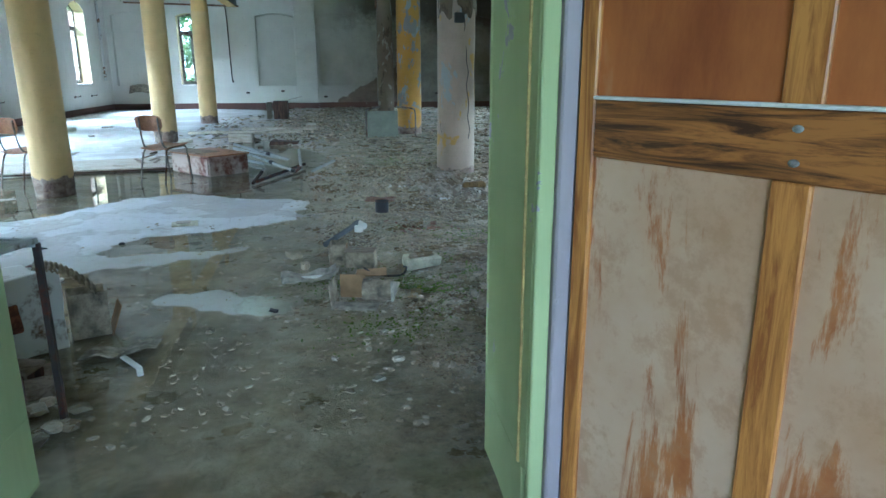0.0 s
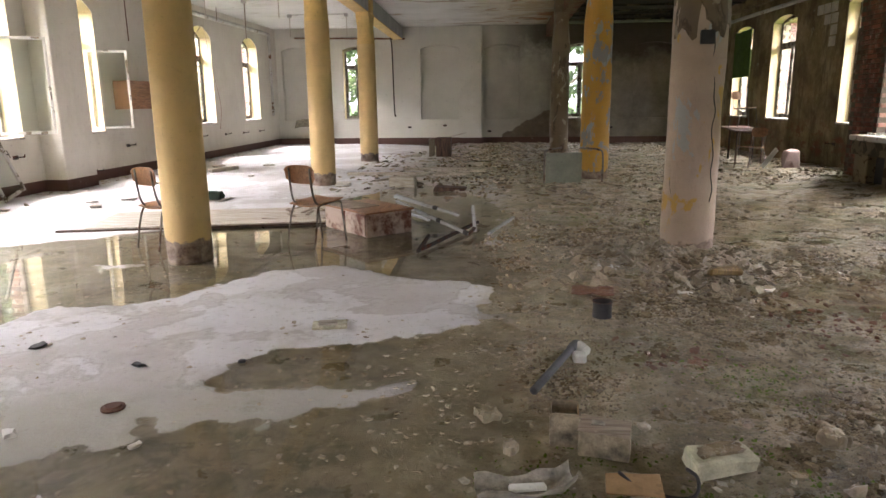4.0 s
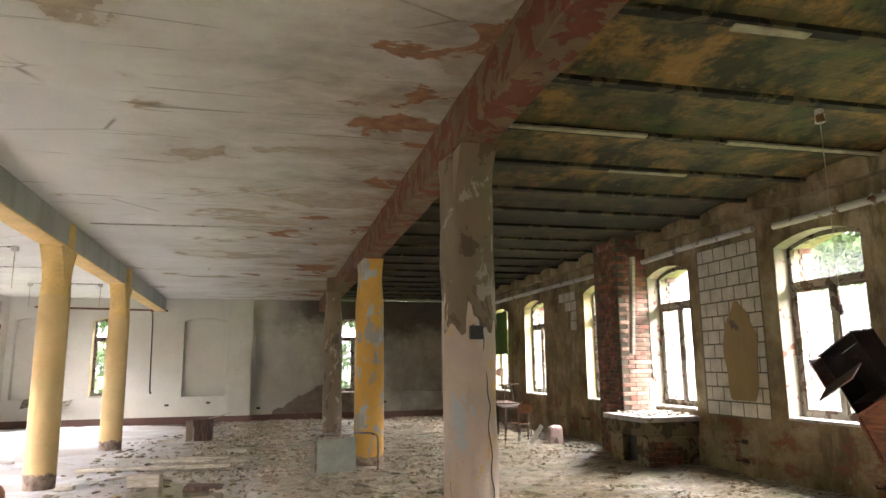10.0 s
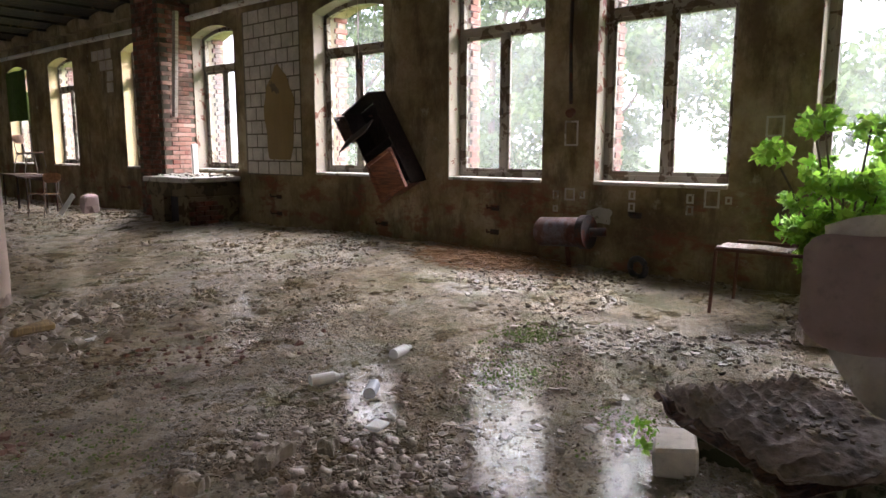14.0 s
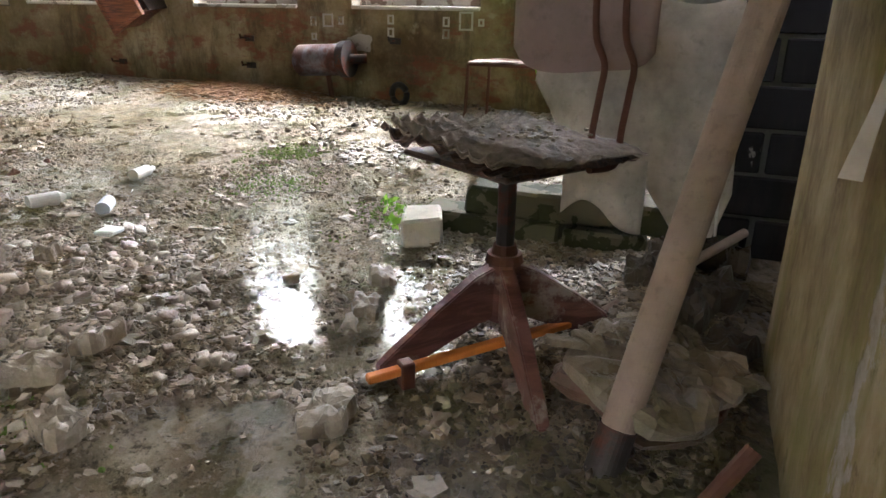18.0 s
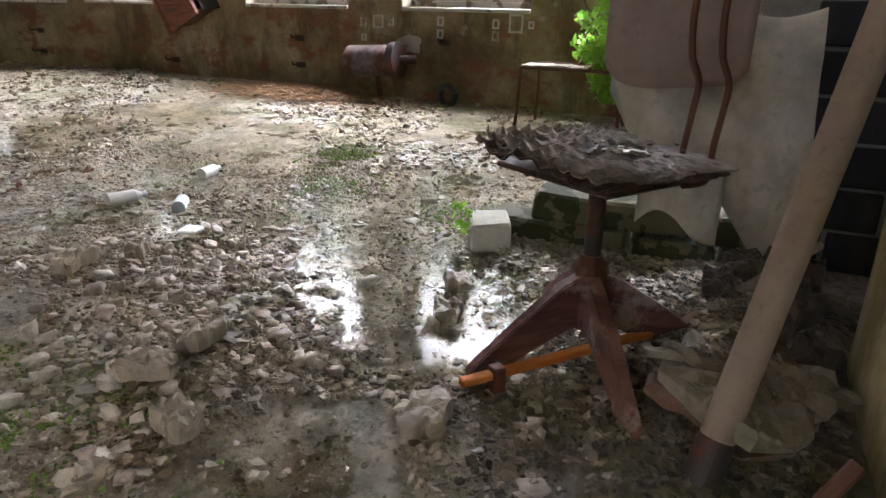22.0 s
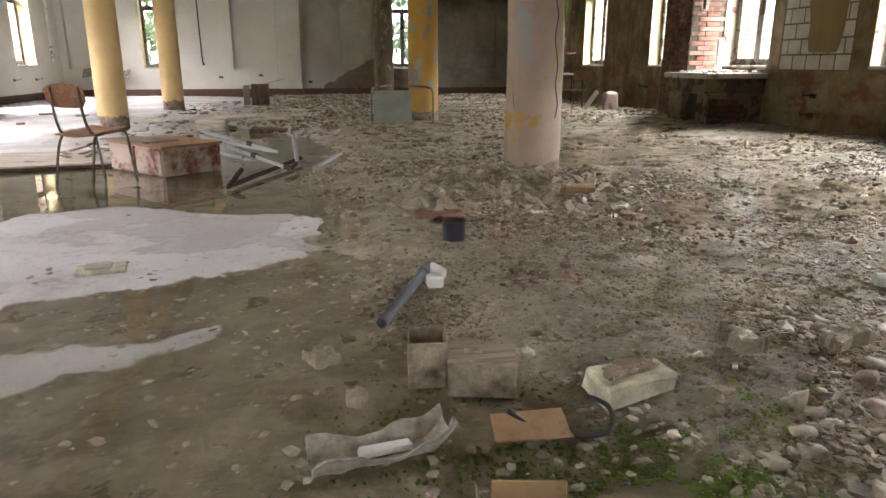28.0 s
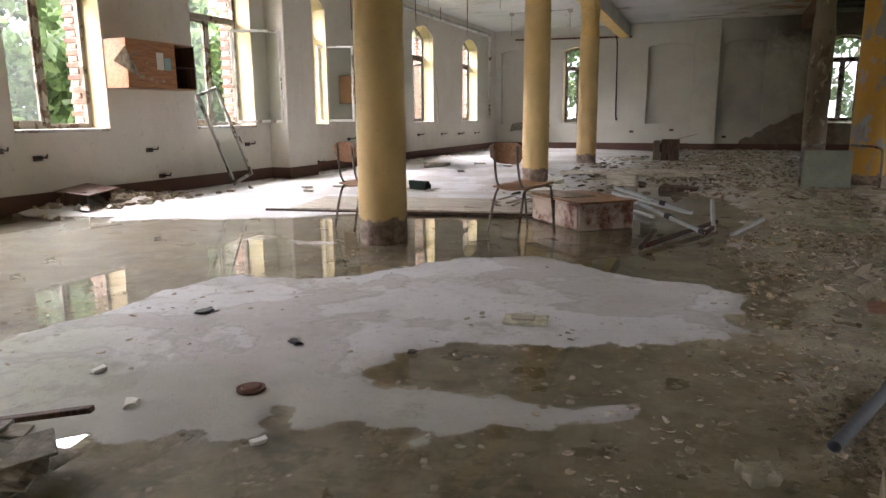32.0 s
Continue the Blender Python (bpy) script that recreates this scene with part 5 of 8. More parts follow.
# the larger stones near the path, one by one
STONE_MESHES = []
for k in range(16):
    bm = lump(bmesh.new(), (0, 0, 0), (1, random.uniform(0.6, 0.95), random.uniform(0.35, 0.65)), 0.7, sub=2)
    STONE_MESHES.append(mesh_of("stone", bm, STONE if k % 5 else REDCHIP, True))
rubble = thing("rubble", "loose brown lumps of mortar and stone lying on the wet mud", "rubble", kind="stuff")
spots = clear_of_things(sown(9000, 0.2, 3.0, 2.4, 7.0, lambda x, y: rubble_density(x, y) * np.exp(-((x - 1.05) / 0.75) ** 2 - ((y - 4.2) / 0.85) ** 2), 41))[:295]
for k, (x, y) in enumerate(spots):
    s = 0.025 + 0.05 * random.random() ** 2
    ob = new("stone", STONE_MESHES[k % 16])
    ob.parent = rubble
    ob.matrix_world = Matrix.LocRotScale((x, y, ground(x, y) + 0.12 * s), Euler((random.uniform(-0.4, 0.4), random.uniform(-0.4, 0.4), random.uniform(0, 6.28))), Vector((s, s, s)))


def rough_slab(sx, sy, sz):
    """A flat broken piece of wall render: ragged outline, crumbled top."""
    bm = bmesh.new()
    off = Vector([random.uniform(-40, 40) for _ in range(3)])
    rings = []
    for j, (k, z) in enumerate(((0.0, 0.5), (0.3, 0.52), (0.55, 0.5), (0.78, 0.5), (0.95, 0.42), (1.0, 0.1), (0.97, -0.4), (0.5, -0.5))):
        ring = []
        for i in range(28):
            a = 2 * math.pi * i / 28
            c, s = math.cos(a), math.sin(a)
            q = 1 / max(abs(c), abs(s)) ** 0.75
            r = k * 0.5 * q * (0.86 + 0.3 * noise.noise(Vector((c, s, 0)) * 1.6 + off) + 0.12 * noise.noise(Vector((c, s, 0)) * 6 + off))
            p = Vector((r * c * sx, r * s * sy, z * sz))
            p.z += sz * (0.5 * noise.noise(p * 16 + off) + 0.35 * noise.noise(p * 45 + off)) * (1 if z > 0 else 0.4)
            ring.append(bm.verts.new(p))
        rings.append(ring)
    for a, b in zip(rings, rings[1:]):
        for i in range(28):
            bm.faces.new((b[i], b[(i + 1) % 28], a[(i + 1) % 28], a[i]))
    bmesh.ops.remove_doubles(bm, verts=bm.verts, dist=0.0005)
    return bm


for x, y, sx, sy, sz, r in ((1.6, 3.28, 0.15, 0.1, 0.045, 0.3), (1.05, 3.1, 0.22, 0.13, 0.04, 0.3), (1.03, 3.76, 0.16, 0.1, 0.05, 0.2), (0.87, 3.78, 0.1, 0.16, 0.05, 0.5), (0.75, 3.58, 0.13, 0.1, 0.05, 1.2),
                            (1.3, 4.57, 0.2, 0.1, 0.05, 0.2), (0.97, 4.62, 0.14, 0.11, 0.045, 2.0), (1.5, 4.5, 0.1, 0.09, 0.05, 0.4), (-0.42, 4.85, 0.14, 0.1, 0.04, 0.5), (-0.32, 4.55, 0.07, 0.06, 0.04, 0.9), (1.85, 3.35, 0.14, 0.1, 0.04, 0.6)):
    place(solo("rubble_slab", rough_slab(sx, sy, sz), PALECHIP, "rough grey-brown slab of mortar lying in the rubble", "stone", "slabs in the rubble"), pose(x, y, ground(x, y) + sz * 0.6, random.uniform(-6, 6), random.uniform(-6, 6), math.degrees(r)))


# moss cushions
def moss(name, cx, cy, r, n, seed):
    rs = np.random.RandomState(seed)
    p = np.stack([rs.normal(cx, r, n), rs.normal(cy, r * 0.7, n)], 1)
    keep = fbm(p[:, 0], p[:, 1], 5.0) > -0.05
    scatter(name, p[keep], 0.005 + 0.012 * rs.rand(keep.sum()), CHUNKS, MOSS, "bright green moss cushions growing on the wet mud", "moss", 0.5, seed)


for k, (x, y, r, n) in enumerate(((0.42, 3.9, 0.17, 4200), (0.62, 4.35, 0.14, 1100), (3.6, 4.9, 0.2, 1200), (2.9, 4.55, 0.2, 700), (0.1, 4.25, 0.25, 900), (2.6, 3.75, 0.16, 400), (0.95, 10.2, 0.5, 900), (0.2, 3.4, 0.2, 500), (1.0, 5.3, 0.3, 600))):
    moss("moss", x, y, r, n, 60 + k)


# ---- things of the wet corner ----
def stool():
    ob = thing("swivel_stool", "old wooden swivel work stool, red stain worn off, seat pad rotted", "stool", pose(1.53, 2.83, 0.02))
    for a, foot in ((137, 0.36), (209, 0.43), (298, 0.38), (30, 0.4)):
        bm = bmesh.new()
        c, s = math.cos(radians(a)), math.sin(radians(a))
        n = Vector((-s, c, 0))
        prof = [(0.02, 0.25, 0.02), (0.02, 0.1, 0.02), (0.07, 0.09, 0.02), (foot * 0.5, 0.045, 0.019), (foot - 0.03, -0.025, 0.017), (foot, -0.02, 0.016), (foot + 0.005, 0.02, 0.015), (foot - 0.03, 0.05, 0.016), (foot * 0.55, 0.15, 0.018), (0.09, 0.225, 0.02)]
        lo = [bm.verts.new(Vector((r * c, r * s, z)) - n * w) for r, z, w in prof]
        hi = [bm.verts.new(Vector((r * c, r * s, z)) + n * w) for r, z, w in prof]
        bm.faces.new(lo[::-1])
        bm.faces.new(hi)
        for i in range(len(prof)):
            j = (i + 1) % len(prof)
            bm.faces.new((lo[i], lo[j], hi[j], hi[i]))
        bmesh.ops.recalc_face_normals(bm, faces=bm.faces)
        bmesh.ops.bevel(bm, geom=bm.edges, offset=0.004, segments=2, affect="EDGES")
        part("leg", bm, STOOLWOOD, ob)
    bm = rod(bmesh.new(), (0, 0, 0.09), (0, 0, 0.25), 0.05, 0.046, 8)
    part("hub", bm, STOOLWOOD, ob)
    bm = rod(bmesh.new(), (0, 0, 0.24), (0, 0, 0.55), 0.024, seg=16)
    part("spindle", bm, DARKSTEEL, ob, "dark greasy screw spindle")
    bm = rod(bmesh.new(), (0, 0, 0.252), (0, 0, 0.275), 0.052, 0.046, 16)
    rod(bm, (0, 0, 0.275), (0, 0, 0.3), 0.036, 0.03, 16)
    part("collar", bm, RUST, ob, "rusty steel collar")
    # rotten pad, its cover shrunk into folds along two edges
    turn = Matrix.Rotation(radians(58), 3, "Z")

    def ply(u, v, drop, grow):
        x, y = 0.46 * (u - 0.5), 0.46 * (v - 0.5)
        e = max(abs(2 * u - 1), abs(2 * v - 1))
        ridge = 1 - abs(math.sin(30 * (v + 0.22 * u) + 2 * u))
        cross = 1 - abs(math.sin(25 * u + 3 * v))
        fold = 0.026 * (ridge - 0.4) * max(0.0, 1.25 * u - 0.35) + 0.022 * (cross - 0.4) * max(0.0, v - 0.35)
        z = 0.57 - drop + fold + 0.012 * noise.noise(Vector((x * 12, y * 12, 3 + drop * 90))) + 0.006 * noise.noise(Vector((x * 45, y * 45, 1))) + 0.035 * u + 0.02 * v - 0.012 * e ** 6
        k = grow * (1 + 0.05 * math.sin(9 * v + 1 + drop * 200) * e + 0.04 * math.sin(11 * u) * e)
        return turn @ Vector((x * k, y * k, z))
    cushion = part("seat_pad", sheet(72, 72, lambda u, v: ply(u, v, 0.0, 1.0), 0.004), FELT, ob, "rotten folded seat cover under dirt")
    part("seat_ply", sheet(40, 40, lambda u, v: ply(u, v, 0.011, 0.985), 0.004), GREYPLY, ob, "split grey ply under the cover")
    part("seat_ply", sheet(40, 40, lambda u, v: ply(u, v, 0.02, 1.01), 0.004), DARKWOOD, ob, "dark wet ply curling at its edge")
    part("seat_board", box(-0.2, 0.2, -0.19, 0.19, 0.525, 0.54, 0.006, pose(0, 0, 0, 0, 0, 58)), DARKWOOD, ob)
    part("seat_bracket", bar(bmesh.new(), (-0.05, 0.1, 0.518), (0.06, -0.24, 0.518), 0.035, 0.012), RUST, ob, "rusted steel bracket under the seat")
    bm = bmesh.new()
    for k in range(60):
        q = turn @ Vector((random.gauss(-0.02, 0.08), random.gauss(-0.03, 0.07), 0.0))
        lump(bm, (q.x, q.y, 0.597 + random.uniform(-0.006, 0.006)), (random.uniform(0.008, 0.035), random.uniform(0.008, 0.025), 0.01), 0.6, (0, 0, random.uniform(0, 6)), 1)
    tagged(part("dirt", bm, STONE, cushion, "crumbs of plaster on the pad"), kind="stuff")
    # bent back rods, then the board behind them
    for y in (-0.19, -0.26):
        q = smooth_path([(-0.06, y + 0.05, 0.53), (0.02, y + 0.01, 0.525), (0.07, y, 0.545), (0.08, y, 0.6), (0.085, y - 0.01, 0.7), (0.1, y - 0.012, 0.76), (0.085, y + 0.01, 0.82), (0.1, y + 0.02, 0.9), (0.12, y + 0.02, 0.97)], 5)
        part("back_rod", sweep(bmesh.new(), q, 0.0085, 10), RUST, ob, "bent rusted steel rod")

    def back(u, v):
        a = u - 0.5
        e = 0.05 * abs(2 * a) ** 7
        return Vector((0.17 + 0.1 * a * a, -0.13 + 0.36 * a, 0.735 + e + (0.29 - 2 * e) * v + 0.006 * math.sin(u * 7)))
    part("backrest", sheet(18, 8, back, 0.011), PINKPANEL, ob, "curved pinkish backrest board", True)
    return ob


stool()
ob = thing("orange_bar", "orange painted steel bar under the stool, rusted bracket at its end", "metal bar")
part("bar", bar(bmesh.new(), (1.17, 3.06, 0.055), (1.68, 2.6, 0.085), 0.028, 0.022, 0.004), ORANGEP, ob)
part("bracket", box(-0.018, 0.018, -0.02, 0.02, -0.05, 0.022, 0.004, pose(1.245, 2.99, 0.06, 0, 0, -42)), RUST, ob, "rusted bracket")
ob = thing("brown_stick", "thin brown broomstick lying under the stool towards the wall", "stick")
part("stick", rod(bmesh.new(), (1.7, 2.58, 0.09), (2.3, 2.2, 0.2), 0.016, seg=12), CARDBOARD_PIPE, ob)
ob = thing("leaning_pipe", "thick brown paper-core tube leaning on the wall, sooty at its foot", "pipe")
a, b = Vector((1.06, 2.49, -0.02)), Vector((1.52, 2.215, 1.35))
part("tube", rod(bmesh.new(), a + (b - a) * 0.1, b, 0.036, seg=28), CARDBOARD_PIPE, ob, smooth=False)
part("foot_sleeve", rod(bmesh.new(), a, a + (b - a) * 0.1, 0.04, 0.0385, 28), DARKSTEEL, ob, "black-brown sleeve at the foot")
ob = thing("plaster_slab", "broken slab of wall plaster resting tilted on the rubble", "slab", pose(1.34, 2.4, 0.13, 12, 8, -28))
part("slab", rough_slab(0.56, 0.4, 0.055), PALECHIP, ob)
part("underside", rough_slab(0.5, 0.35, 0.04), REDCHIP, ob, "red-brown backing of the slab").matrix_local = pose(0, 0, -0.05)
for k in range(26):
    part("crumb", rough_slab(random.uniform(0.04, 0.13), random.uniform(0.03, 0.09), 0.016), PALECHIP if k % 3 == 0 else CHIP, ob).matrix_local = pose(random.uniform(-0.2, 0.2), random.uniform(-0.14, 0.14), 0.032, random.uniform(-12, 12), random.uniform(-12, 12), random.uniform(0, 360))
for x, y, s in ((1.75, 2.34, 0.15), (1.95, 2.28, 0.16), (2.1, 2.42, 0.14), (1.62, 2.24, 0.12), (2.25, 2.28, 0.18), (1.45, 2.22, 0.1), (0.9, 2.26, 0.1), (1.9, 2.5, 0.11), (0.82, 2.42, 0.08)):
    place(solo("fallen_render", rough_slab(s * 1.3, s, s * 0.5), WETSTONE, "lump of fallen render at the wall foot", "stone", "lumps at the wall foot"), pose(x, y, ground(x, y) + s * 0.25, random.uniform(-25, 25), random.uniform(-25, 25), random.uniform(0, 360)))
bm = rod(bmesh.new(), (0.98, 2.33, 0.0), (1.06, 2.22, 0.16), 0.017)
solo("rust_stake", bm, RUST, "short rusted tube end in the rubble", "metal tube")

# black tarred block wall with a low bench of mossy blocks
ob = thing("wall_black_block", "black tarred block wall with pale joints in the alcove", "wall", kind="structure")
part("core", box(2.62, 2.72, 1.05, 2.5, -0.1, 4.0, 0), BLACKJOINT, ob)
block_mesh = mesh_of("block", box(-0.025, 0.0, -0.165, 0.165, -0.075, 0.075, 0.006), BLACKBLOCK)
for r in range(14):
    for c in range(5):
        y = 2.33 - 0.35 * c + (0.175 if r % 2 else 0)
        if 1.2 < y < 2.36:
            b = new("block", block_mesh)
            b.parent = ob
            b.matrix_world = pose(2.62, y, 0.09 + 0.165 * r)
ob = thing("block_bench", "low bench of mossy concrete blocks standing in water", "block wall")
mossy = [mesh_of("block", box(-0.1, 0.1, -0.16, 0.16, 0, 0.115, 0.012, jitter=0.008), MOSSBLOCK) for _ in range(3)]
for k, (y, z) in enumerate(((2.35, 0.0), (2.69, 0.0), (3.03, 0.0), (3.3, 0.0), (2.45, 0.12), (2.8, 0.12), (3.1, 0.12))):
    b = new("block", mossy[k % 3])
    b.parent = ob
    b.matrix_world = pose(2.55 + random.uniform(-0.015, 0.015), y, z - 0.02, 0, 0, random.uniform(-2, 2))
bm = box(-0.12, 0.12, -0.08, 0.08, 0, 0.12, 0.012, jitter=0.01)
place(solo("white_block", bm, BLOCK, "whitewashed block standing in the puddle beside the bench", "block"), pose(2.38, 3.42, -0.01, 0, 0, 22))

# hanging tarpaulin
def tarp(u, v):
    low = np.interp(u, (0, 0.15, 0.4, 0.62, 0.8, 0.92, 1), (0.66, 0.53, 0.37, 0.31, 0.1, 0.13, 0.3))
    y = 2.98 - 0.68 * u + 0.05 * (1 - v) * math.sin(u * 5)
    z = low + (0.98 + 0.05 * math.sin(u * 6) - low) * v
    x = 2.4 + 0.035 * math.sin(u * 13 + 1.5 * v) * (1.1 - 0.6 * v) + 0.05 * noise.noise(Vector((u * 3, v * 3, 1))) + 0.1 * v + 0.012 * noise.noise(Vector((u * 11, v * 9, 4)))
    return Vector((x, y, z))
ob = thing("tarpaulin", "grey stained tarpaulin hanging in folds over the black wall", "cloth")
part("cloth", sheet(54, 40, tarp, 0.004), CLOTH, ob, smooth=True)
bm = sweep(bmesh.new(), smooth_path([(2.3, 2.3, 0.32), (2.31, 2.29, 0.12), (2.3, 2.31, 0.0)], 4), 0.005, 6)
part("cord", bm, WHITE, ob, "thin white cord")
bm = sheet(16, 12, lambda u, v: Vector((2.12 + 0.025 * math.sin(u * 7) + 0.02 * noise.noise(Vector((u * 4, v * 4, 0))), 2.8 - 0.27 * u, 0.25 + 0.05 * math.sin(u * 5) * (1 - v) + 0.2 * v)), 0.003)
solo("hanging_paper", bm, PALECLOTH, "torn yellowed sheet hanging behind the stool", "paper", smooth=True)
# strips of paint curling off the near wall
for x, z, w, h in ((0.98, 1.02, 0.055, 0.34),):
    bm = sheet(6, 12, lambda u, v: Vector((x + w * (u - 0.5) * (0.1 + 0.9 * v) + 0.008 * math.sin(v * 9 + u), YN + 0.004 + 0.03 * (1 - v) ** 2 * (0.4 + u), z - h * (1 - v))), 0.002)
    solo("paint_curl", bm, PALECLOTH, "grey strip of paint curling off the wall", "paint flake", "curling paint")

# small litter on the wet floor
def can():
    ob = thing("tin_can", "black scorched tin can standing open on the floor", "can", pose(0.3, 6.28, 0.03))
    bm = rod(bmesh.new(), (0, 0, 0), (0, 0, 0.105), 0.062, seg=24, caps=False)
    bmesh.ops.solidify(bm, geom=list(bm.faces), thickness=0.004)
    part("body", bm, BLACKP, ob)
    part("base", rod(bmesh.new(), (0, 0, 0), (0, 0, 0.006), 0.06, seg=24), DARKSTEEL, ob)
    ring = [Vector((0.063 * math.cos(k * math.pi / 12), 0.063 * math.sin(k * math.pi / 12), 0.105)) for k in range(25)]
    part("rim", sweep(bmesh.new(), ring, 0.004, 6), DARKSTEEL, ob)


can()
ob = thing("drain_pipe", "grey plastic drain pipe with a white bend, lying in the rubble", "pipe")
z = 0.06
bm = rod(bmesh.new(), (-0.2, 5.1, z - 0.03), (0.03, 5.6, z), 0.021, seg=20, caps=False)
bmesh.ops.solidify(bm, geom=list(bm.faces), thickness=0.003)
part("pipe", bm, GUTTER, ob)
bm = sweep(bmesh.new(), smooth_path([(0.03, 5.6, z), (0.06, 5.65, z + 0.01), (0.09, 5.65, z)], 4), 0.026, 14)
part("elbow", bm, GUTTER, ob)
part("socket", rod(bmesh.new(), (0.075, 5.65, z), (0.11, 5.59, z - 0.01), 0.033, seg=20), WHITE, ob, "white socket ring")
part("clip", box(0.03, 0.1, 5.46, 5.53, 0.03, 0.08, 0.008), WHITE, ob)


def carton(name, m, w, d, h, label, flap):
    """An opened cardboard box lying on its side: four walls, bottom and flaps."""
    ob = thing(name, label, "cardboard box", m, "sodden cartons")
    t = 0.006
    for nm, c in (("side", (0, w, 0, t, 0, h)), ("side", (0, w, d - t, d, 0, h)), ("end", (0, t, t, d - t, 0, h)), ("bottom", (t, w - t, t, d - t, 0, t))):
        part(nm, box(*c, 0.002), CARD if nm != "bottom" else CARDIN, ob)
    part("flap", box(w - t, w, t, d - t, 0, h * 0.9, 0.002, pose(0, 0, 0, 0, flap, 0)), CARDIN, ob)
    return ob


carton("open_carton", pose(-0.16, 4.62, 0.0, 0, 0, -6), 0.12, 0.14, 0.15, "upright open carton, sodden and stained, next to a closed one", 0)
ob = thing("closed_carton", "low sodden carton, its lid caved in and torn", "cardboard box", pose(-0.05, 4.55, 0.0, 0, 0, -14), "sodden cartons")
part("body", box(0, 0.2, 0, 0.13, 0, 0.11, 0.006, jitter=0.005), CARD, ob)
part("lid", box(-0.005, 0.2, -0.004, 0.134, 0.112, 0.117, 0.002, pose(0, 0, 0, 2, 1, 0)), GREYPLY, ob)
part("torn_paper", box(0.05, 0.1, 0.05, 0.09, 0.118, 0.123, 0.002, jitter=0.006), PAPER, ob)
ob = thing("tipped_carton", "carton tipped on its side, ochre inside, with a crumpled end", "cardboard box", pose(-0.13, 3.75, 0.0, 0, 0, -12) @ Matrix.Scale(0.86, 4), "sodden cartons")
part("back", box(0.02, 0.2, 0.2, 0.206, 0, 0.17, 0.002), CARDIN, ob)
part("end", box(0, 0.006, 0.0, 0.2, 0, 0.16, 0.002, pose(0, 0, 0, 0, -6, 0)), CARD, ob)
part("flap", box(0.01, 0.32, -0.06, 0.08, 0.0, 0.006, 0.002, pose(0, 0, 0, 4, 0, 0)), PAPER, ob)
bm = sheet(14, 10, lambda u, v: Vector((0.2 + 0.2 * u, 0.13 + 0.075 * math.cos(v * 5.4), 0.085 + 0.075 * math.sin(v * 5.4) + 0.012 * noise.noise(Vector((u * 5, v * 6, 2))))), 0.005)
part("crumpled_end", bm, CARD, ob, "crumpled grey cardboard roll")
part("torn_edge", sheet(5, 6, lambda u, v: Vector((0.4 + 0.05 * u * v, 0.06 + 0.12 * u, 0.02 + 0.15 * v - 0.04 * u)), 0.003), PAPER, ob)

def tray(u, v):
    x, y = 0.36 * u, 0.13 * v
    wall = 0.055 * (max(0, abs(2 * v - 1) - 0.55) / 0.45) ** 1.2 * (0.7 + 0.3 * math.sin(u * 9 + v)) + 0.05 * max(0, u - 0.86) / 0.14
    return Vector((x, y, 0.012 + wall + 0.008 * noise.noise(Vector((x * 20, y * 20, 0)))))
ob = thing("crushed_tray", "crushed grey cardboard tray, wet and torn, with a scrap inside", "cardboard", pose(-0.44, 4.16, 0.0, 0, 0, 10))
part("shell", sheet(26, 18, tray, 0.005), PAPER, ob)
part("scrap", box(0.12, 0.26, 0.05, 0.09, 0.026, 0.03, 0.001, jitter=0.008), WHITE, ob)
bm = box(0, 0.2, 0, 0.12, 0, 0.006, 0.002, pose(0, 0, 0, 5, -4, 0), 0.008)
ob = thing("cardboard_scrap", "ochre cardboard scrap with a dark hole", "cardboard", pose(0.02, 4.24, 0.02, 0, 0, -4))
part("sheet", bm, CARDIN, ob)
part("hole", rod(bmesh.new(), (0.06, 0.08, 0.012), (0.06, 0.08, 0.016), 0.016, seg=14), BLACKP, ob, "burnt hole")
bm = sweep(bmesh.new(), smooth_path([(0.08, 4.35, 0.05), (0.14, 4.28, 0.03), (0.25, 4.24, 0.02), (0.33, 4.24, 0.03), (0.36, 4.32, 0.05), (0.35, 4.42, 0.03)], 5), 0.007, 6)
solo("rubber_strap", bm, BLACKP, "dark strap curled on the moss", "strap")
bm = bmesh.new()
slab(bm, 0, 0.26, 0, 0.13, 0, 0.075, 0.012, jitter=0.012)
bmesh.ops.subdivide_edges(bm, edges=bm.edges, cuts=2)
for v in bm.verts:
    v.co += 0.01 * noise.noise_vector(v.co * 22)
ob = place(solo("foam_block", bm, FOAM, "mossy pale foam block with a crumbling brown top", "foam block"), pose(0.37, 4.36, 0.01, 3, -3, 14))
bm = lump(bmesh.new(), (0.13, 0.065, 0.08), (0.2, 0.09, 0.03), 0.7, sub=3)
part("rotten_top", bm, STONE, ob)
bm = bar(bmesh.new(), (-1.1, 3.15, 0.012), (-0.98, 3.0, 0.012), 0.028, 0.014, 0.004)
bar(bm, (-0.985, 3.005, 0.012), (-0.96, 2.93, 0.012), 0.028, 0.014, 0.004)
solo("white_strip", bm, WHITE, "bent white plastic strip on the wet floor", "plastic strip")
bm = sheet(18, 8, lambda u, v: Vector((-1.3 + 0.33 * u, 3.13 + 0.12 * v + 0.1 * u, 0.012 + 0.012 * math.sin(u * 9) + 0.01 * noise.noise(Vector((u * 6, v * 4, 9))))), 0.003)
solo("wet_newspaper", bm, PAPER, "sodden grey paper stuck to the wet floor", "paper")
ob = thing("floor_socket", "pale plastic socket box lying on the dry screed", "socket box", pose(-1.45, 6.05, 0.012, 0, 0, 12))
bm = box(-0.11, 0.11, -0.07, 0.07, 0, 0.02, 0.005)
part("plate", bm, FOAM, ob)
part("frame", box(-0.07, 0.05, -0.045, 0.045, 0.021, 0.032, 0.005), PALEWOOD, ob)
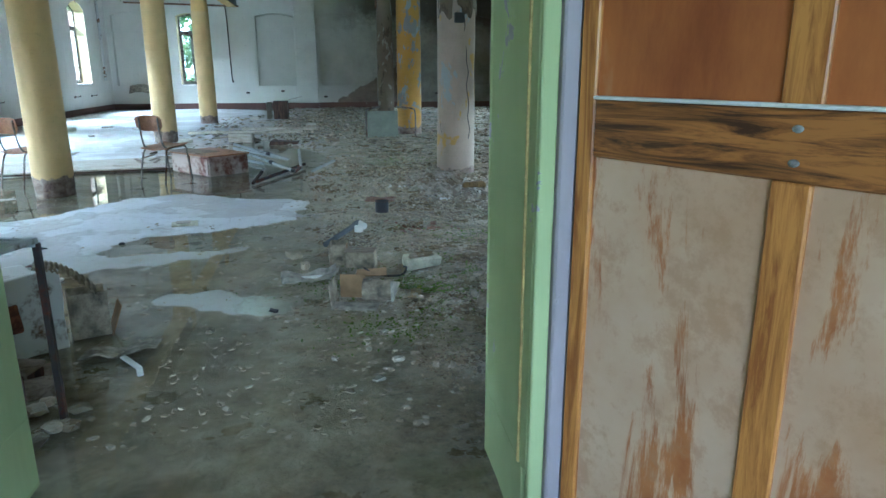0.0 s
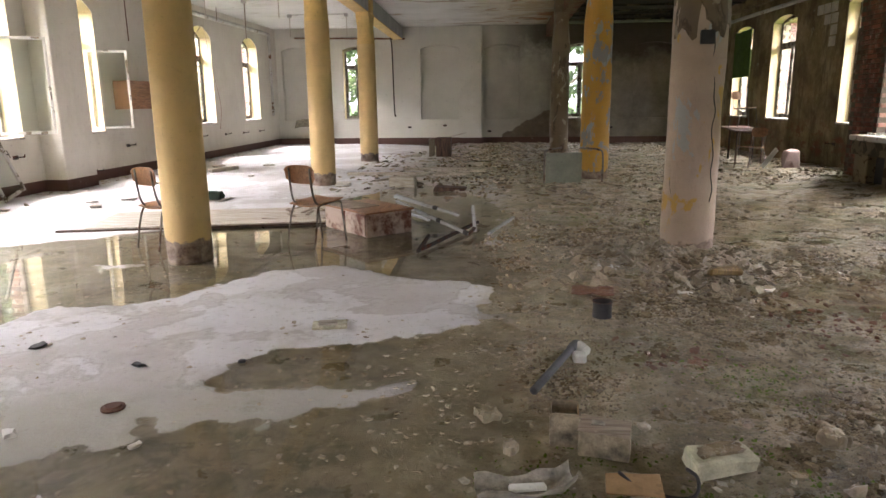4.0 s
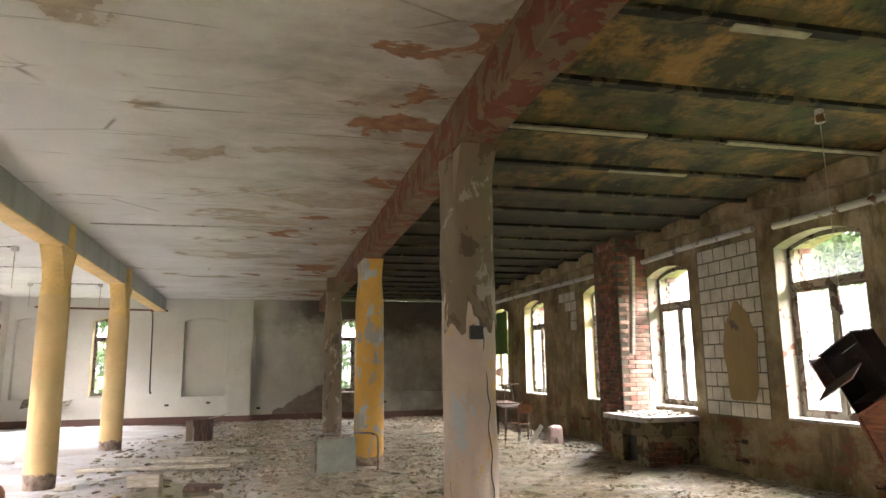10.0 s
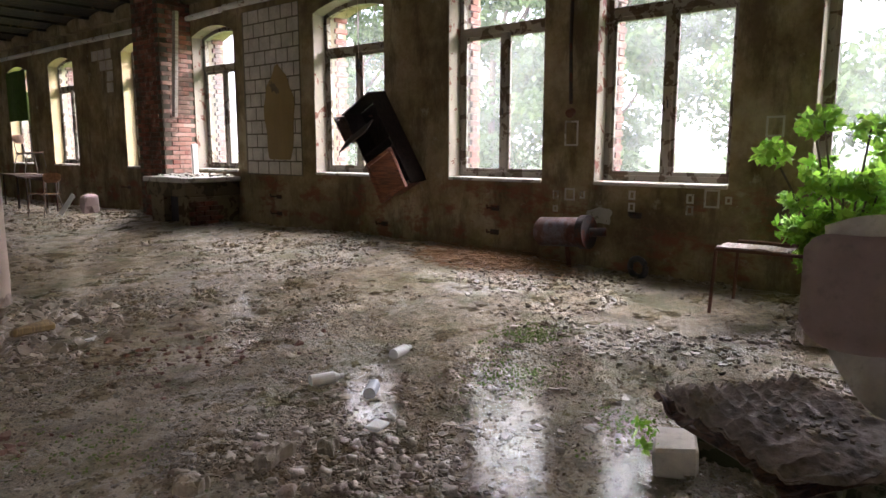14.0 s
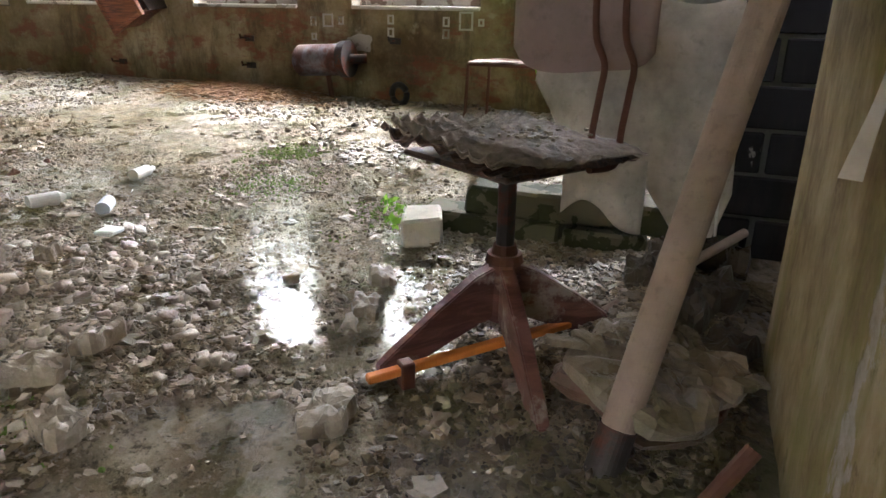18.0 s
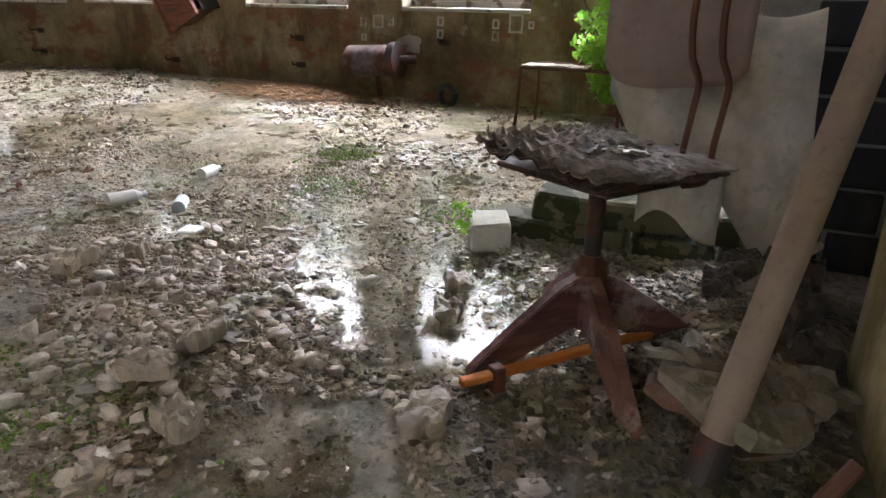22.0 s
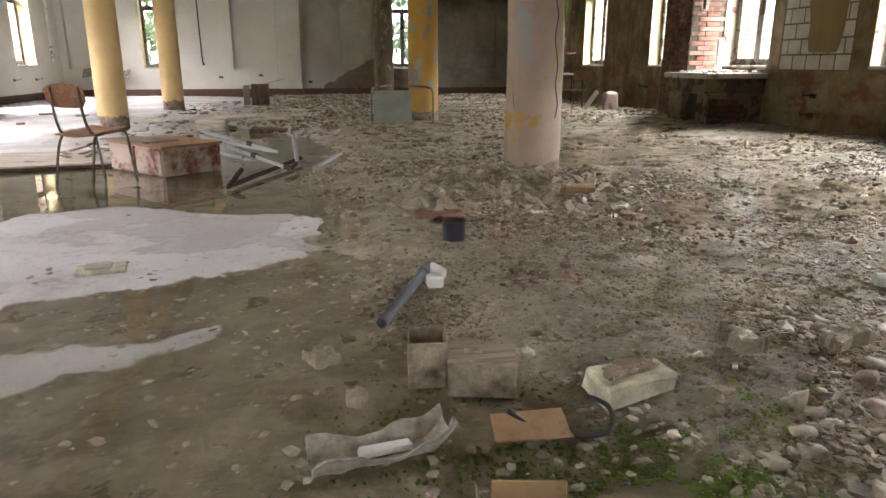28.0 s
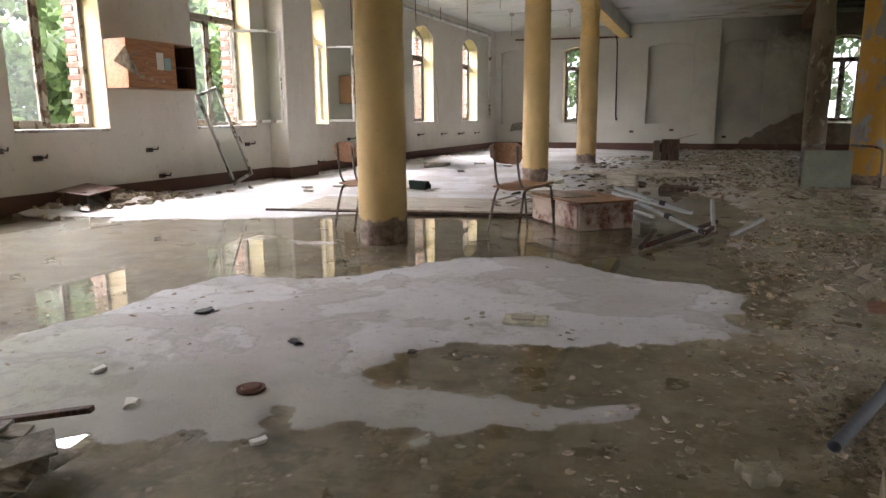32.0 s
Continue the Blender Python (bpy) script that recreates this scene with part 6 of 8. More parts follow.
bm = rod(bmesh.new(), (-2.19, 4.83, 0.01), (-2.19, 4.83, 0.02), 0.055, seg=24)
rod(bm, (-2.19, 4.83, 0.02), (-2.19, 4.83, 0.028), 0.04, 0.035, 20)
solo("rusty_lid", bm, RUST, "round rusty lid on the pale screed", "lid")
for x, y, s, mt in ((-3.1, 5.6, 0.09, BLACKP), (-2.35, 5.35, 0.07, BLACKP), (-2.9, 4.75, 0.06, WHITE), (-2.5, 4.55, 0.08, WHITE), (-1.8, 5.45, 0.04, BLACKP), (-0.45, 3.68, 0.05, BLACKP), (-1.9, 4.5, 0.05, WHITE),
                    (-0.75, 3.45, 0.06, PAPER), (0.15, 3.3, 0.05, PAPER), (0.2, 2.95, 0.05, PAPER), (0.1, 2.75, 0.05, PAPER), (-0.1, 3.0, 0.035, PAPER), (1.65, 7.05, 0.1, WHITE), (1.0, 6.9, 0.11, WHITE), (0.55, 7.6, 0.16, WHITE)):
    bm = lump(bmesh.new(), (0, 0, 0), (s * 1.3, s * 0.8, 0.022), 0.6, sub=2)
    place(solo("floor_scrap", bm, mt, "small torn scrap lying on the floor", "scrap", "scraps on the floor"), pose(x, y, ground(x, y) + 0.008, 0, 0, random.uniform(0, 360)))


def bottle(x, y, rz, mat, label):
    ob = thing("bottle", label, "bottle", pose(x, y, ground(x, y) + 0.02, 0, 90, rz), "bottles in the puddle")
    bm = rod(bmesh.new(), (0, 0, 0), (0, 0, 0.13), 0.032, seg=16)
    rod(bm, (0, 0, 0.13), (0, 0, 0.165), 0.032, 0.012, 16)
    part("body", bm, mat, ob)
    part("cap", rod(bmesh.new(), (0, 0, 0.165), (0, 0, 0.185), 0.015, seg=12), WHITE, ob)


bottle(2.66, 5.25, 10, WHITE, "white plastic bottle lying in the shallow water")
bottle(2.0, 5.22, -20, WHITE, "pale plastic bottle lying in the rubble")
bottle(2.1, 4.88, 35, GALV, "clear crushed plastic bottle in the puddle")
bm = box(-0.06, 0.06, -0.035, 0.035, 0, 0.02, 0.006, jitter=0.006)
place(solo("tile_shard", bm, WHITE, "white tile shard on the rubble", "tile"), pose(1.78, 4.5, 0.05, 8, 6, 20))
bm = box(-0.13, 0.13, -0.04, 0.05, 0, 0.05, 0.015, jitter=0.02)
place(solo("wood_chunk", bm, wooden("rotten_ochre_wood", (0.26, 0.17, 0.06), (0.12, 0.075, 0.03)), "rotten ochre wood chunk among render shards", "wood"), pose(1.35, 7.15, 0.1, 5, 0, 10))
bm = sheet(8, 8, lambda u, v: Vector((0.3 * u, 0.22 * v, 0.01 + 0.02 * noise.noise(Vector((u * 3, v * 3, 4))))), 0.006)
place(solo("rust_sheet", bm, REDCHIP, "thin rust-red sheet lying flat on the rubble", "metal sheet"), pose(0.15, 6.75, 0.04, 0, 0, -8))


# ---- doorway ----
ob = thing("door_1", "pine door leaf standing open, pale panels streaked with orange varnish", "door", pose(0.556, 1.55, 0.02, 0, 0, -62), kind="structure")
DW, DH = 0.95, 2.05
def door_piece(name, x0, x1, z0, z1, t, material, bevel=0.004, label=""):
    return part(name, box(x0, x1, -t / 2, t / 2, z0, z1, bevel), material, ob, label)
DOORPANEL = Mat("worn_door_panel", 0.55)
f = DOORPANEL.noise(3.2, 9, 0.72, (1.8, 1.8, 0.34), 0.5)
c = DOORPANEL.ramp(DOORPANEL.noise(1.5, 6), (0.3, (0.42, 0.25, 0.13)), (0.7, (0.62, 0.46, 0.31)))
c = DOORPANEL.mix(DOORPANEL.span(f, 0.492, 0.55), c, DOORPANEL.ramp(DOORPANEL.noise(6, 6), (0.3, (0.24, 0.07, 0.015)), (0.7, (0.46, 0.2, 0.06))))
c = DOORPANEL.mix(DOORPANEL.math("MULTIPLY", DOORPANEL.span(DOORPANEL.noise(9, 9, 0.78), 0.5, 0.6), 0.45), c, (0.34, 0.19, 0.09))
DOORPANEL.base(c).bump(DOORPANEL.noise(30, 5), 0.2, 0.004)
DOORPANEL_T = Mat("red_brown_door_panel", 0.5)
c = DOORPANEL_T.ramp(DOORPANEL_T.noise(2.0, 7, 0.7, (2, 2, 0.6)), (0.35, (0.22, 0.06, 0.015)), (0.62, (0.38, 0.13, 0.03)), (0.78, (0.44, 0.24, 0.11)))
DOORPANEL_T.base(c)
door_piece("stile", 0.0, 0.05, 0, DH, 0.045, DOORWOOD, label="orange pine hanging stile")
door_piece("stile", DW - 0.1, DW, 0, DH, 0.045, DOORWOOD)
door_piece("muntin", 0.475, 0.55, 0.12, 1.12, 0.042, DOORWOOD, label="orange pine middle stile")
door_piece("muntin", 0.475, 0.55, 1.25, DH - 0.1, 0.042, DOORWOOD)
rail = door_piece("lock_rail", 0.05, DW - 0.1, 1.12, 1.25, 0.046, DOORRAIL, label="scorched dark lock rail with wavy grain")
door_piece("bottom_rail", 0.05, DW - 0.1, 0, 0.12, 0.044, DOORRAIL)
door_piece("top_rail", 0.05, DW - 0.1, DH - 0.1, DH, 0.044, DOORWOOD)
for x0, x1 in ((0.05, 0.475), (0.55, DW - 0.1)):
    door_piece("panel", x0, x1, 0.12, 1.12, 0.02, DOORPANEL.m, 0.0)
    door_piece("panel", x0, x1, 1.25, DH - 0.1, 0.02, DOORPANEL_T.m, 0.0, "red-brown panel")
door_piece("glazing_bead", 0.05, DW - 0.1, 1.25, 1.258, 0.06, WHITE, 0.002, "thin white bead")
for z in (1.155, 1.215):
    bm = bmesh.new()
    bmesh.ops.create_uvsphere(bm, u_segments=12, v_segments=8, radius=0.009)
    bmesh.ops.transform(bm, matrix=pose(0.515, -0.024, z) @ Matrix.Diagonal((1.2, 0.5, 0.8, 1)), verts=bm.verts)
    part("screw_head", bm, GALV, rail)
bm = slab(bmesh.new(), DR + 0.032, DR + 0.076, 1.552, 1.598, 0, 2.35, 0.006)
solo("door_frame", bm, STRIPE, "lilac grey painted door frame, paint flaking", "door frame", kind="structure")

# steel rack with broken sanitary ware just inside the door
ob = thing("steel_rack", "rusty angle-steel rack frame standing in the puddle", "rack")
for x, y in ((-1.15, 2.58), (-1.36, 2.66), (-1.62, 2.5), (-1.8, 2.6)):
    part("post", bar(bmesh.new(), (x, y, 0), (x + 0.0, y, 0.72), 0.024, 0.024, 0.002), DARKSTEEL, ob)
part("top_rail", bar(bmesh.new(), (-1.15, 2.58, 0.72), (-1.62, 2.5, 0.72), 0.03, 0.024, 0.002), GALV, ob)
part("top_rail", bar(bmesh.new(), (-1.36, 2.66, 0.72), (-1.8, 2.6, 0.72), 0.03, 0.024, 0.002), GALV, ob)
part("cross_rail", bar(bmesh.new(), (-1.15, 2.58, 0.72), (-1.36, 2.66, 0.72), 0.024, 0.024, 0.002), GALV, ob)
part("side_rail", bar(bmesh.new(), (-1.15, 2.57, 0.735), (-1.24, 2.28, 0.735), 0.032, 0.022, 0.002), GALV, ob, "grey angle rail running back to the wall")
ob = thing("white_appliance", "tipped white enamelled casing, brown rust hole in its side", "appliance", pose(-1.7, 3.08, 0.0, 0, 0, 44))
def dented(x0, x1, y0, y1, z0, z1):
    bm = box(x0, x1, y0, y1, z0, z1, 0.006)
    bmesh.ops.subdivide_edges(bm, edges=bm.edges, cuts=4, use_grid_fill=True)
    for v in bm.verts:
        v.co += 0.012 * noise.noise_vector(v.co * 7)
    return bm
part("front_panel", dented(0, 0.4, 0.0, 0.012, 0.0, 0.4), ENAMEL, ob)
part("side_panel", dented(0.388, 0.4, 0.014, 0.3, 0.0, 0.38), ENAMEL, ob)
part("back_panel", dented(0, 0.386, 0.29, 0.3, 0.0, 0.36), ENAMEL, ob)
part("top_panel", dented(0.0, 0.34, 0.014, 0.288, 0.37, 0.385), ENAMEL, ob, "dented enamelled top panel")
part("rust_hole", dented(0.09, 0.2, -0.008, -0.003, 0.14, 0.28), REDWOOD, ob, "rusted hole")
bm = sheet(60, 6, lambda u, v: Vector((0.26 * u, 0.2 * v, 0.007 * math.sin(u * 75) - 0.02 * v * v - 0.16 * u * u)), 0.003)
place(solo("corrugated_card", bm, CARD, "corrugated cardboard sheet drooping over broken ware", "cardboard", smooth=True), pose(-1.5, 3.28, 0.42, 4, 2, 20))
carton("soggy_carton", pose(-1.42, 3.42, 0.0, 0, 0, 25), 0.18, 0.15, 0.24, "small soggy carton with open flaps in the water", 20)
for x, y, s, rz in ((-1.52, 2.82, 0.16, -12), (-1.36, 2.75, 0.14, 30), (-1.75, 2.85, 0.2, 5)):
    ob = thing("dark_carton", "small dark rotten carton, open and full of wet dirt", "cardboard box", pose(x, y, 0, 0, 0, rz), "rotten cartons by the rack")
    for nm, c in (("side", (0, s, 0, 0.006, 0, s * 0.7)), ("side", (0, s, s * 0.8, s * 0.8 + 0.006, 0, s * 0.75)), ("end", (0, 0.006, 0.007, s * 0.8 - 0.001, 0, s * 0.7)), ("end", (s - 0.006, s, 0.007, s * 0.8 - 0.001, 0, s * 0.6)), ("bottom", (0.007, s - 0.007, 0.007, s * 0.8 - 0.001, 0, s * 0.2))):
        part(nm, box(*c, 0.002, None, 0.003), GREYPLY if nm == "side" else DARKWOOD, ob)
bm = bmesh.new()
for k in range(30):
    x, y = random.uniform(-1.7, -1.1), random.uniform(2.35, 2.75)
    lump(bm, (x, y, 0.02), (random.uniform(0.04, 0.14), random.uniform(0.04, 0.1), 0.04), 0.6, (0, 0, random.uniform(0, 6)), 1)
solo("rack_debris", bm, STONE, "dark wet debris round the rack feet", "debris", kind="stuff")
ob = thing("tile_stack", "heap of pale broken tiles and boxes on the screed edge", "tiles", pose(-2.5, 4.1, 0, 0, 0, 15))
for k in range(11):
    part("tile", box(-0.08, 0.08, -0.07, 0.07, 0, 0.012, 0.002, pose(random.uniform(-0.22, 0.14), random.uniform(-0.16, 0.16), 0.015 + 0.008 * k, random.uniform(-14, 14), random.uniform(-14, 14), random.uniform(0, 90))), PAPER if k % 3 else PALEWOOD, ob)
part("board", box(-0.25, 0.2, 0.12, 0.15, 0.09, 0.11, 0.003, pose(0, 0, 0, 0, -8, 6)), DARKWOOD, ob, "dark splintered batten")


# ---- furniture of the bright bay ----
def school_chair(m):
    ob = thing("school_chair", "tubular steel school chair with a brown plywood back and seat", "chair", m, "abandoned school chairs")
    def seat(u, v):
        x, y = (u - 0.5) * 0.38, (v - 0.5) * 0.38
        return Vector((x, y, 0.44 + 0.02 * (2 * abs(v - 0.5)) ** 2 * (1 if v < 0.5 else -1) + 0.008 * math.cos(u * 6.28)))
    part("seat", sheet(10, 10, seat, 0.011), PLY, ob)
    def back(u, v):
        a = (u - 0.5)
        e = 0.06 * (abs(2 * u - 1) ** 6) * (2 * abs(v - 0.5)) ** 2
        return Vector((a * 0.38, 0.2 - 0.05 * math.cos(a * 2.6) + 0.03 + 0.02 * v, 0.63 + (0.185 - e * 2) * v + e))
    part("backrest", sheet(14, 8, back, 0.011), PLY, ob, "curved brown plywood backrest")
    for s in (-1, 1):
        q = smooth_path([(0.17 * s, -0.24, 0.0), (0.165 * s, -0.2, 0.3), (0.16 * s, -0.17, 0.425), (0.155 * s, 0.0, 0.428), (0.15 * s, 0.14, 0.43), (0.145 * s, 0.19, 0.5), (0.14 * s, 0.215, 0.65), (0.14 * s, 0.225, 0.79)], 5)
        part("side_tube", sweep(bmesh.new(), q, 0.0105, 10), CHAIRSTEEL, ob)
        q = smooth_path([(0.155 * s, 0.05, 0.425), (0.165 * s, 0.15, 0.4), (0.18 * s, 0.2, 0.25), (0.185 * s, 0.25, 0.0)], 5)
        part("back_leg", sweep(bmesh.new(), q, 0.0105, 10), CHAIRSTEEL, ob)
    part("cross_tube", rod(bmesh.new(), (-0.155, 0.05, 0.42), (0.155, 0.05, 0.42), 0.009), CHAIRSTEEL, ob)
    return ob


school_chair(pose(-2.22, 8.66, 0.0, 0, 0, 152))
school_chair(pose(-3.72, 8.5, 0.0, 0, 0, 150))

# drawer box lying by the chair
ob = thing("drawer_box", "wooden drawer cabinet lying on its back, pale front, rust-red stains", "cabinet", pose(-1.76, 8.92, 0, 0, 0, 43))
STAINED = rusty("stained_chipboard", (0.44, 0.34, 0.27), (0.22, 0.085, 0.05), 0.46, 0.0, 3.0)
part("carcass", box(0.0, 0.58, 0.0, 0.9, 0.0, 0.245, 0.008), STAINED, ob)
part("lid", box(-0.02, 0.6, -0.02, 0.92, 0.25, 0.268, 0.004), PLY, ob, "brown lid board")
part("loose_board", box(0.05, 0.42, 0.3, 0.98, 0.272, 0.284, 0.003, pose(0, 0, 0, 0, 1, 6)), GREYPLY, ob)
for y0, y1 in ((0.02, 0.43), (0.47, 0.88)):
    part("drawer_front", box(-0.016, -0.002, y0, y1, 0.02, 0.23, 0.004), STAINED, ob, "stained drawer front")
part("rail", box(-0.02, -0.002, 0.44, 0.46, 0.0, 0.245, 0.003), REDWOOD, ob)

# large board lying half in the water
bm = box(0, 2.7, 0, 1.15, 0.03, 0.05, 0.003)
ob = thing("floor_board", "large pale hardboard sheet lying on the floor, edge in the water", "board", pose(-5.05, 9.12, 0.0, 0, 0, 12))
part("sheet", bm, PALEWOOD, ob)
part("underframe", bar(bmesh.new(), (-0.3, 0.02, 0.02), (2.7, 0.03, 0.02), 0.04, 0.03), DARKWOOD, ob, "dark batten under the sheet")
bm = bmesh.new()
for k in range(26):
    x, y = random.uniform(-3.0, -2.2), random.uniform(9.5, 10.4)
    a = random.uniform(0, 3.1)
    l = random.uniform(0.1, 0.4)
    bar(bm, (x, y, 0.03 + 0.004 * k), (x + l * math.cos(a), y + l * math.sin(a), 0.04 + 0.004 * k), random.uniform(0.01, 0.05), 0.01, 0)
solo("splinters", bm, GREYPLY, "grey splinters and laths between chair and board", "splinters", kind="stuff")

# dark green helmet-like lump on a rag
ob = thing("green_bag", "dark green bag slumped on a white rag", "bag", pose(-4.6, 11.64, 0.012))
bm = lump(bmesh.new(), (0, 0, 0.06), (0.36, 0.26, 0.2), 0.35, sub=3)
part("bag", bm, plain("dark_green_canvas", (0.02, 0.035, 0.022), 0.8), ob, smooth=True)
bm = sheet(8, 8, lambda u, v: Vector((-0.3 + 0.55 * u, -0.25 + 0.4 * v, 0.01 + 0.02 * noise.noise(Vector((u * 5, v * 5, 2))))), 0.004)
part("rag", bm, PAPER, ob, "white rag")

# tubular frames of taken-apart tables
ob = thing("table_frame", "grey steel table frames taken apart, lying in the water", "metal frame")
for a, b, mt in (((-1.64, 10.15, 0.29), (-0.84, 9.8, 0.1), GALV), ((-1.85, 11.4, 0.1), (-0.88, 10.1, 0.06), GALV), ((-1.58, 9.8, 0.27), (-0.69, 8.93, 0.05), GALV), ((-1.61, 10.46, 0.04), (-1.2, 9.84, 0.04), GALV),
                 ((-1.11, 8.27, 0.03), (-0.61, 9.64, 0.05), DARKSTEEL), ((-0.48, 9.07, 0.03), (-0.2, 9.96, 0.05), GALV), ((-0.63, 9.21, 0.02), (-0.66, 9.3, 0.3), GALV), ((-1.14, 8.2, 0.02), (-1.06, 8.5, 0.12), DARKSTEEL),
                 ((-0.69, 8.93, 0.05), (-0.63, 9.26, 0.06), DARKSTEEL)):
    part("tube", bar(bmesh.new(), a, b, 0.034, 0.034, 0.006), mt, ob)
for a, b in (((-1.16, 9.94, 0.176), (-1.1, 9.915, 0.162)), ((-1.05, 9.283, 0.138), (-1.0, 9.235, 0.125)), ((-0.74, 8.98, 0.062), (-0.69, 8.93, 0.05))):
    part("sleeve", bar(bmesh.new(), a, b, 0.042, 0.042, 0.004), BLACKP, ob, "black plastic sleeve")

# timbers and blocks further back
ob = thing("timber_pile", "bleached timbers and tubes lying across the far floor", "timber")
for a, b, w, h in (((-3.3, 14.9, 0.05), (-0.9, 14.5, 0.09), 0.12, 0.06), ((-2.3, 15.6, 0.07), (-0.6, 14.9, 0.1), 0.1, 0.05), ((-2.6, 13.9, 0.03), (-0.7, 15.2, 0.14), 0.05, 0.04), ((-1.9, 16.0, 0.05), (-0.5, 15.6, 0.06), 0.14, 0.05)):
    part("timber", bar(bmesh.new(), a, b, w, h, 0.006), PALEWOOD, ob)
bm = box(-0.22, 0.22, -0.1, 0.1, 0, 0.17, 0.01)
place(solo("pale_box", bm, PALEWOOD, "small pale wooden box on the far floor", "box"), pose(-2.0, 13.3, 0, 0, 0, -6))
bm = box(-0.25, 0.25, -0.12, 0.12, 0, 0.07, 0.01, jitter=0.015)
place(solo("dark_plank", bm, DARKWOOD, "dark wet plank lying by the timber", "plank"), pose(-1.15, 12.75, 0, 0, 0, -4))
bm = box(-0.4, 0.4, -0.06, 0.06, 0, 0.08, 0.01)
place(solo("white_beam", bm, BLOCK, "whitewashed timber offcut on the dry floor", "timber"), pose(-6.2, 15.9, 0.012, 0, 0, 70))
ob = thing("small_cabinet", "small dark brown cabinet tipped over with its door hanging open", "cabinet", pose(-1.8, 19.4, 0, 0, 0, 0))
part("body", box(-0.18, 0.2, -0.15, 0.2, 0.0, 0.5, 0.006), DARKWOOD, ob)
part("door", box(-0.2, -0.19, -0.45, -0.12, 0.03, 0.48, 0.004, pose(0, 0, 0, 0, 0, -20)), PALEWOOD, ob)
part("lath", bar(bmesh.new(), (0.1, 0, 0.5), (0.6, -0.1, 0.62), 0.03, 0.02), PALEWOOD, ob)
for x, y, s in ((-2.5, 19.3, 0.22), (-0.9, 16.6, 0.3), (-2.2, 14.2, 0.14), (-3.0, 13.25, 0.2)):
    bm = lump(bmesh.new(), (0, 0, 0), (s * 1.4, s, s * 0.7), 0.5, sub=2)
    place(solo("pale_lump", bm, BLOCK, "pale lump of plaster on the far floor", "stone", "pale lumps"), pose(x, y, 0.03))
for x, y, l, rz in ((-5.9, 11.6, 0.2, 10), (-6.3, 11.3, 0.16, -20), (-6.0, 10.9, 0.14, 30), (-6.5, 13.6, 0.2, 5), (-5.6, 17.0, 0.25, 40), (-4.8, 16.5, 0.2, -10), (-6.7, 16.8, 0.3, 60), (-5.2, 14.8, 0.12, 15)):
    bm = box(-l / 2, l / 2, -0.05, 0.05, 0, 0.035, 0.008, jitter=0.008)
    place(solo("tile_piece", bm, BLOCK, "broken pale tile lying on the dry screed", "tile", "broken tiles"), pose(x, y, 0.014, 0, 0, rz))

# school desk on its side against the orange column
ob = thing("tipped_desk", "school desk tipped on its side, grey-green top and bent tube legs", "desk", pose(0.38, 13.25, 0, 0, 0, 8))
part("desktop", box(0.02, 0.62, 0.0, 0.022, 0.02, 0.56, 0.006), plain("grey_green_laminate", (0.2, 0.21, 0.16), 0.5, vary=0.2, scale=4), ob)
part("tube_leg", sweep(bmesh.new(), smooth_path([(0.0, 0.03, 0.0), (0.0, 0.03, 0.52), (0.06, 0.05, 0.6), (0.3, 0.1, 0.64)], 5), 0.016, 10), CHAIRSTEEL, ob)
part("tube_leg", sweep(bmesh.new(), smooth_path([(0.98, 0.05, 0.0), (0.98, 0.05, 0.5), (0.9, 0.06, 0.6), (0.6, 0.1, 0.63)], 5), 0.016, 10), CHAIRSTEEL, ob)

# skirting paint band
bm = bmesh.new()
slab(bm, XL - 0.002, XL + 0.004, YN, 12.62, -0.02, 0.2)
slab(bm, XL - 0.002, XL + 0.004, 13.49, YB, -0.02, 0.2)
slab(bm, XL + 0.378, XL + 0.384, 12.62, 13.49, -0.02, 0.2)
slab(bm, XL, XL + 0.384, 12.614, 12.62, -0.02, 0.2)
slab(bm, XL, -1.68, YB - 0.006, YB - 0.001, -0.02, 0.2)
slab(bm, -1.684, -0.946, YB - 0.206, YB - 0.2, -0.02, 0.2)
slab(bm, -0.95, XR, YB - 0.006, YB - 0.001, -0.02, 0.2)
solo("baseboard", bm, BASEBAND, "dark oxblood painted skirting band, scuffed", "skirting", kind="structure")


def bracket(m):
    ob = thing("wall_bracket", "small rusty iron pipe bracket sticking out of the wall", "bracket", m, "pipe brackets")
    part("arm", bar(bmesh.new(), (0, 0, 0), (0.16, 0, 0.015), 0.022, 0.018), DARKSTEEL, ob)
    part("hook", bar(bmesh.new(), (0.15, 0, 0.0), (0.165, 0, 0.05), 0.02, 0.012), DARKSTEEL, ob)
    part("plate", box(-0.002, 0.008, -0.06, 0.06, -0.03, 0.03, 0.002), DARKSTEEL, ob)
    return ob


first = bracket(pose(XL, 8.27, 0.6))
for y, z in ((7.82, 0.7), (9.92, 0.62), (11.99, 0.62), (10.11, 0.25), (14.05, 0.2), (18.74, 0.6), (20.27, 0.58), (21.59, 0.56), (15.26, 0.6), (16.95, 0.6), (22.96, 0.55)):
    copy_thing(first, pose(XL, y, z))
for x, z in ((-6.5, 0.55), (-6.4, 0.35), (-3.4, 0.55), (-0.7, 0.4), (-2.2, 0.6), (3.3, 0.5)):
    copy_thing(first, pose(x, YB, z, 0, 0, -90))
for y, z in ((7.02, 0.58), (7.02, 0.3), (8.82, 0.27), (11.1, 0.53), (11.1, 0.27), (5.3, 0.6), (16.0, 0.5)):
    copy_thing(first, pose(XR, y, z, 0, 0, 180))


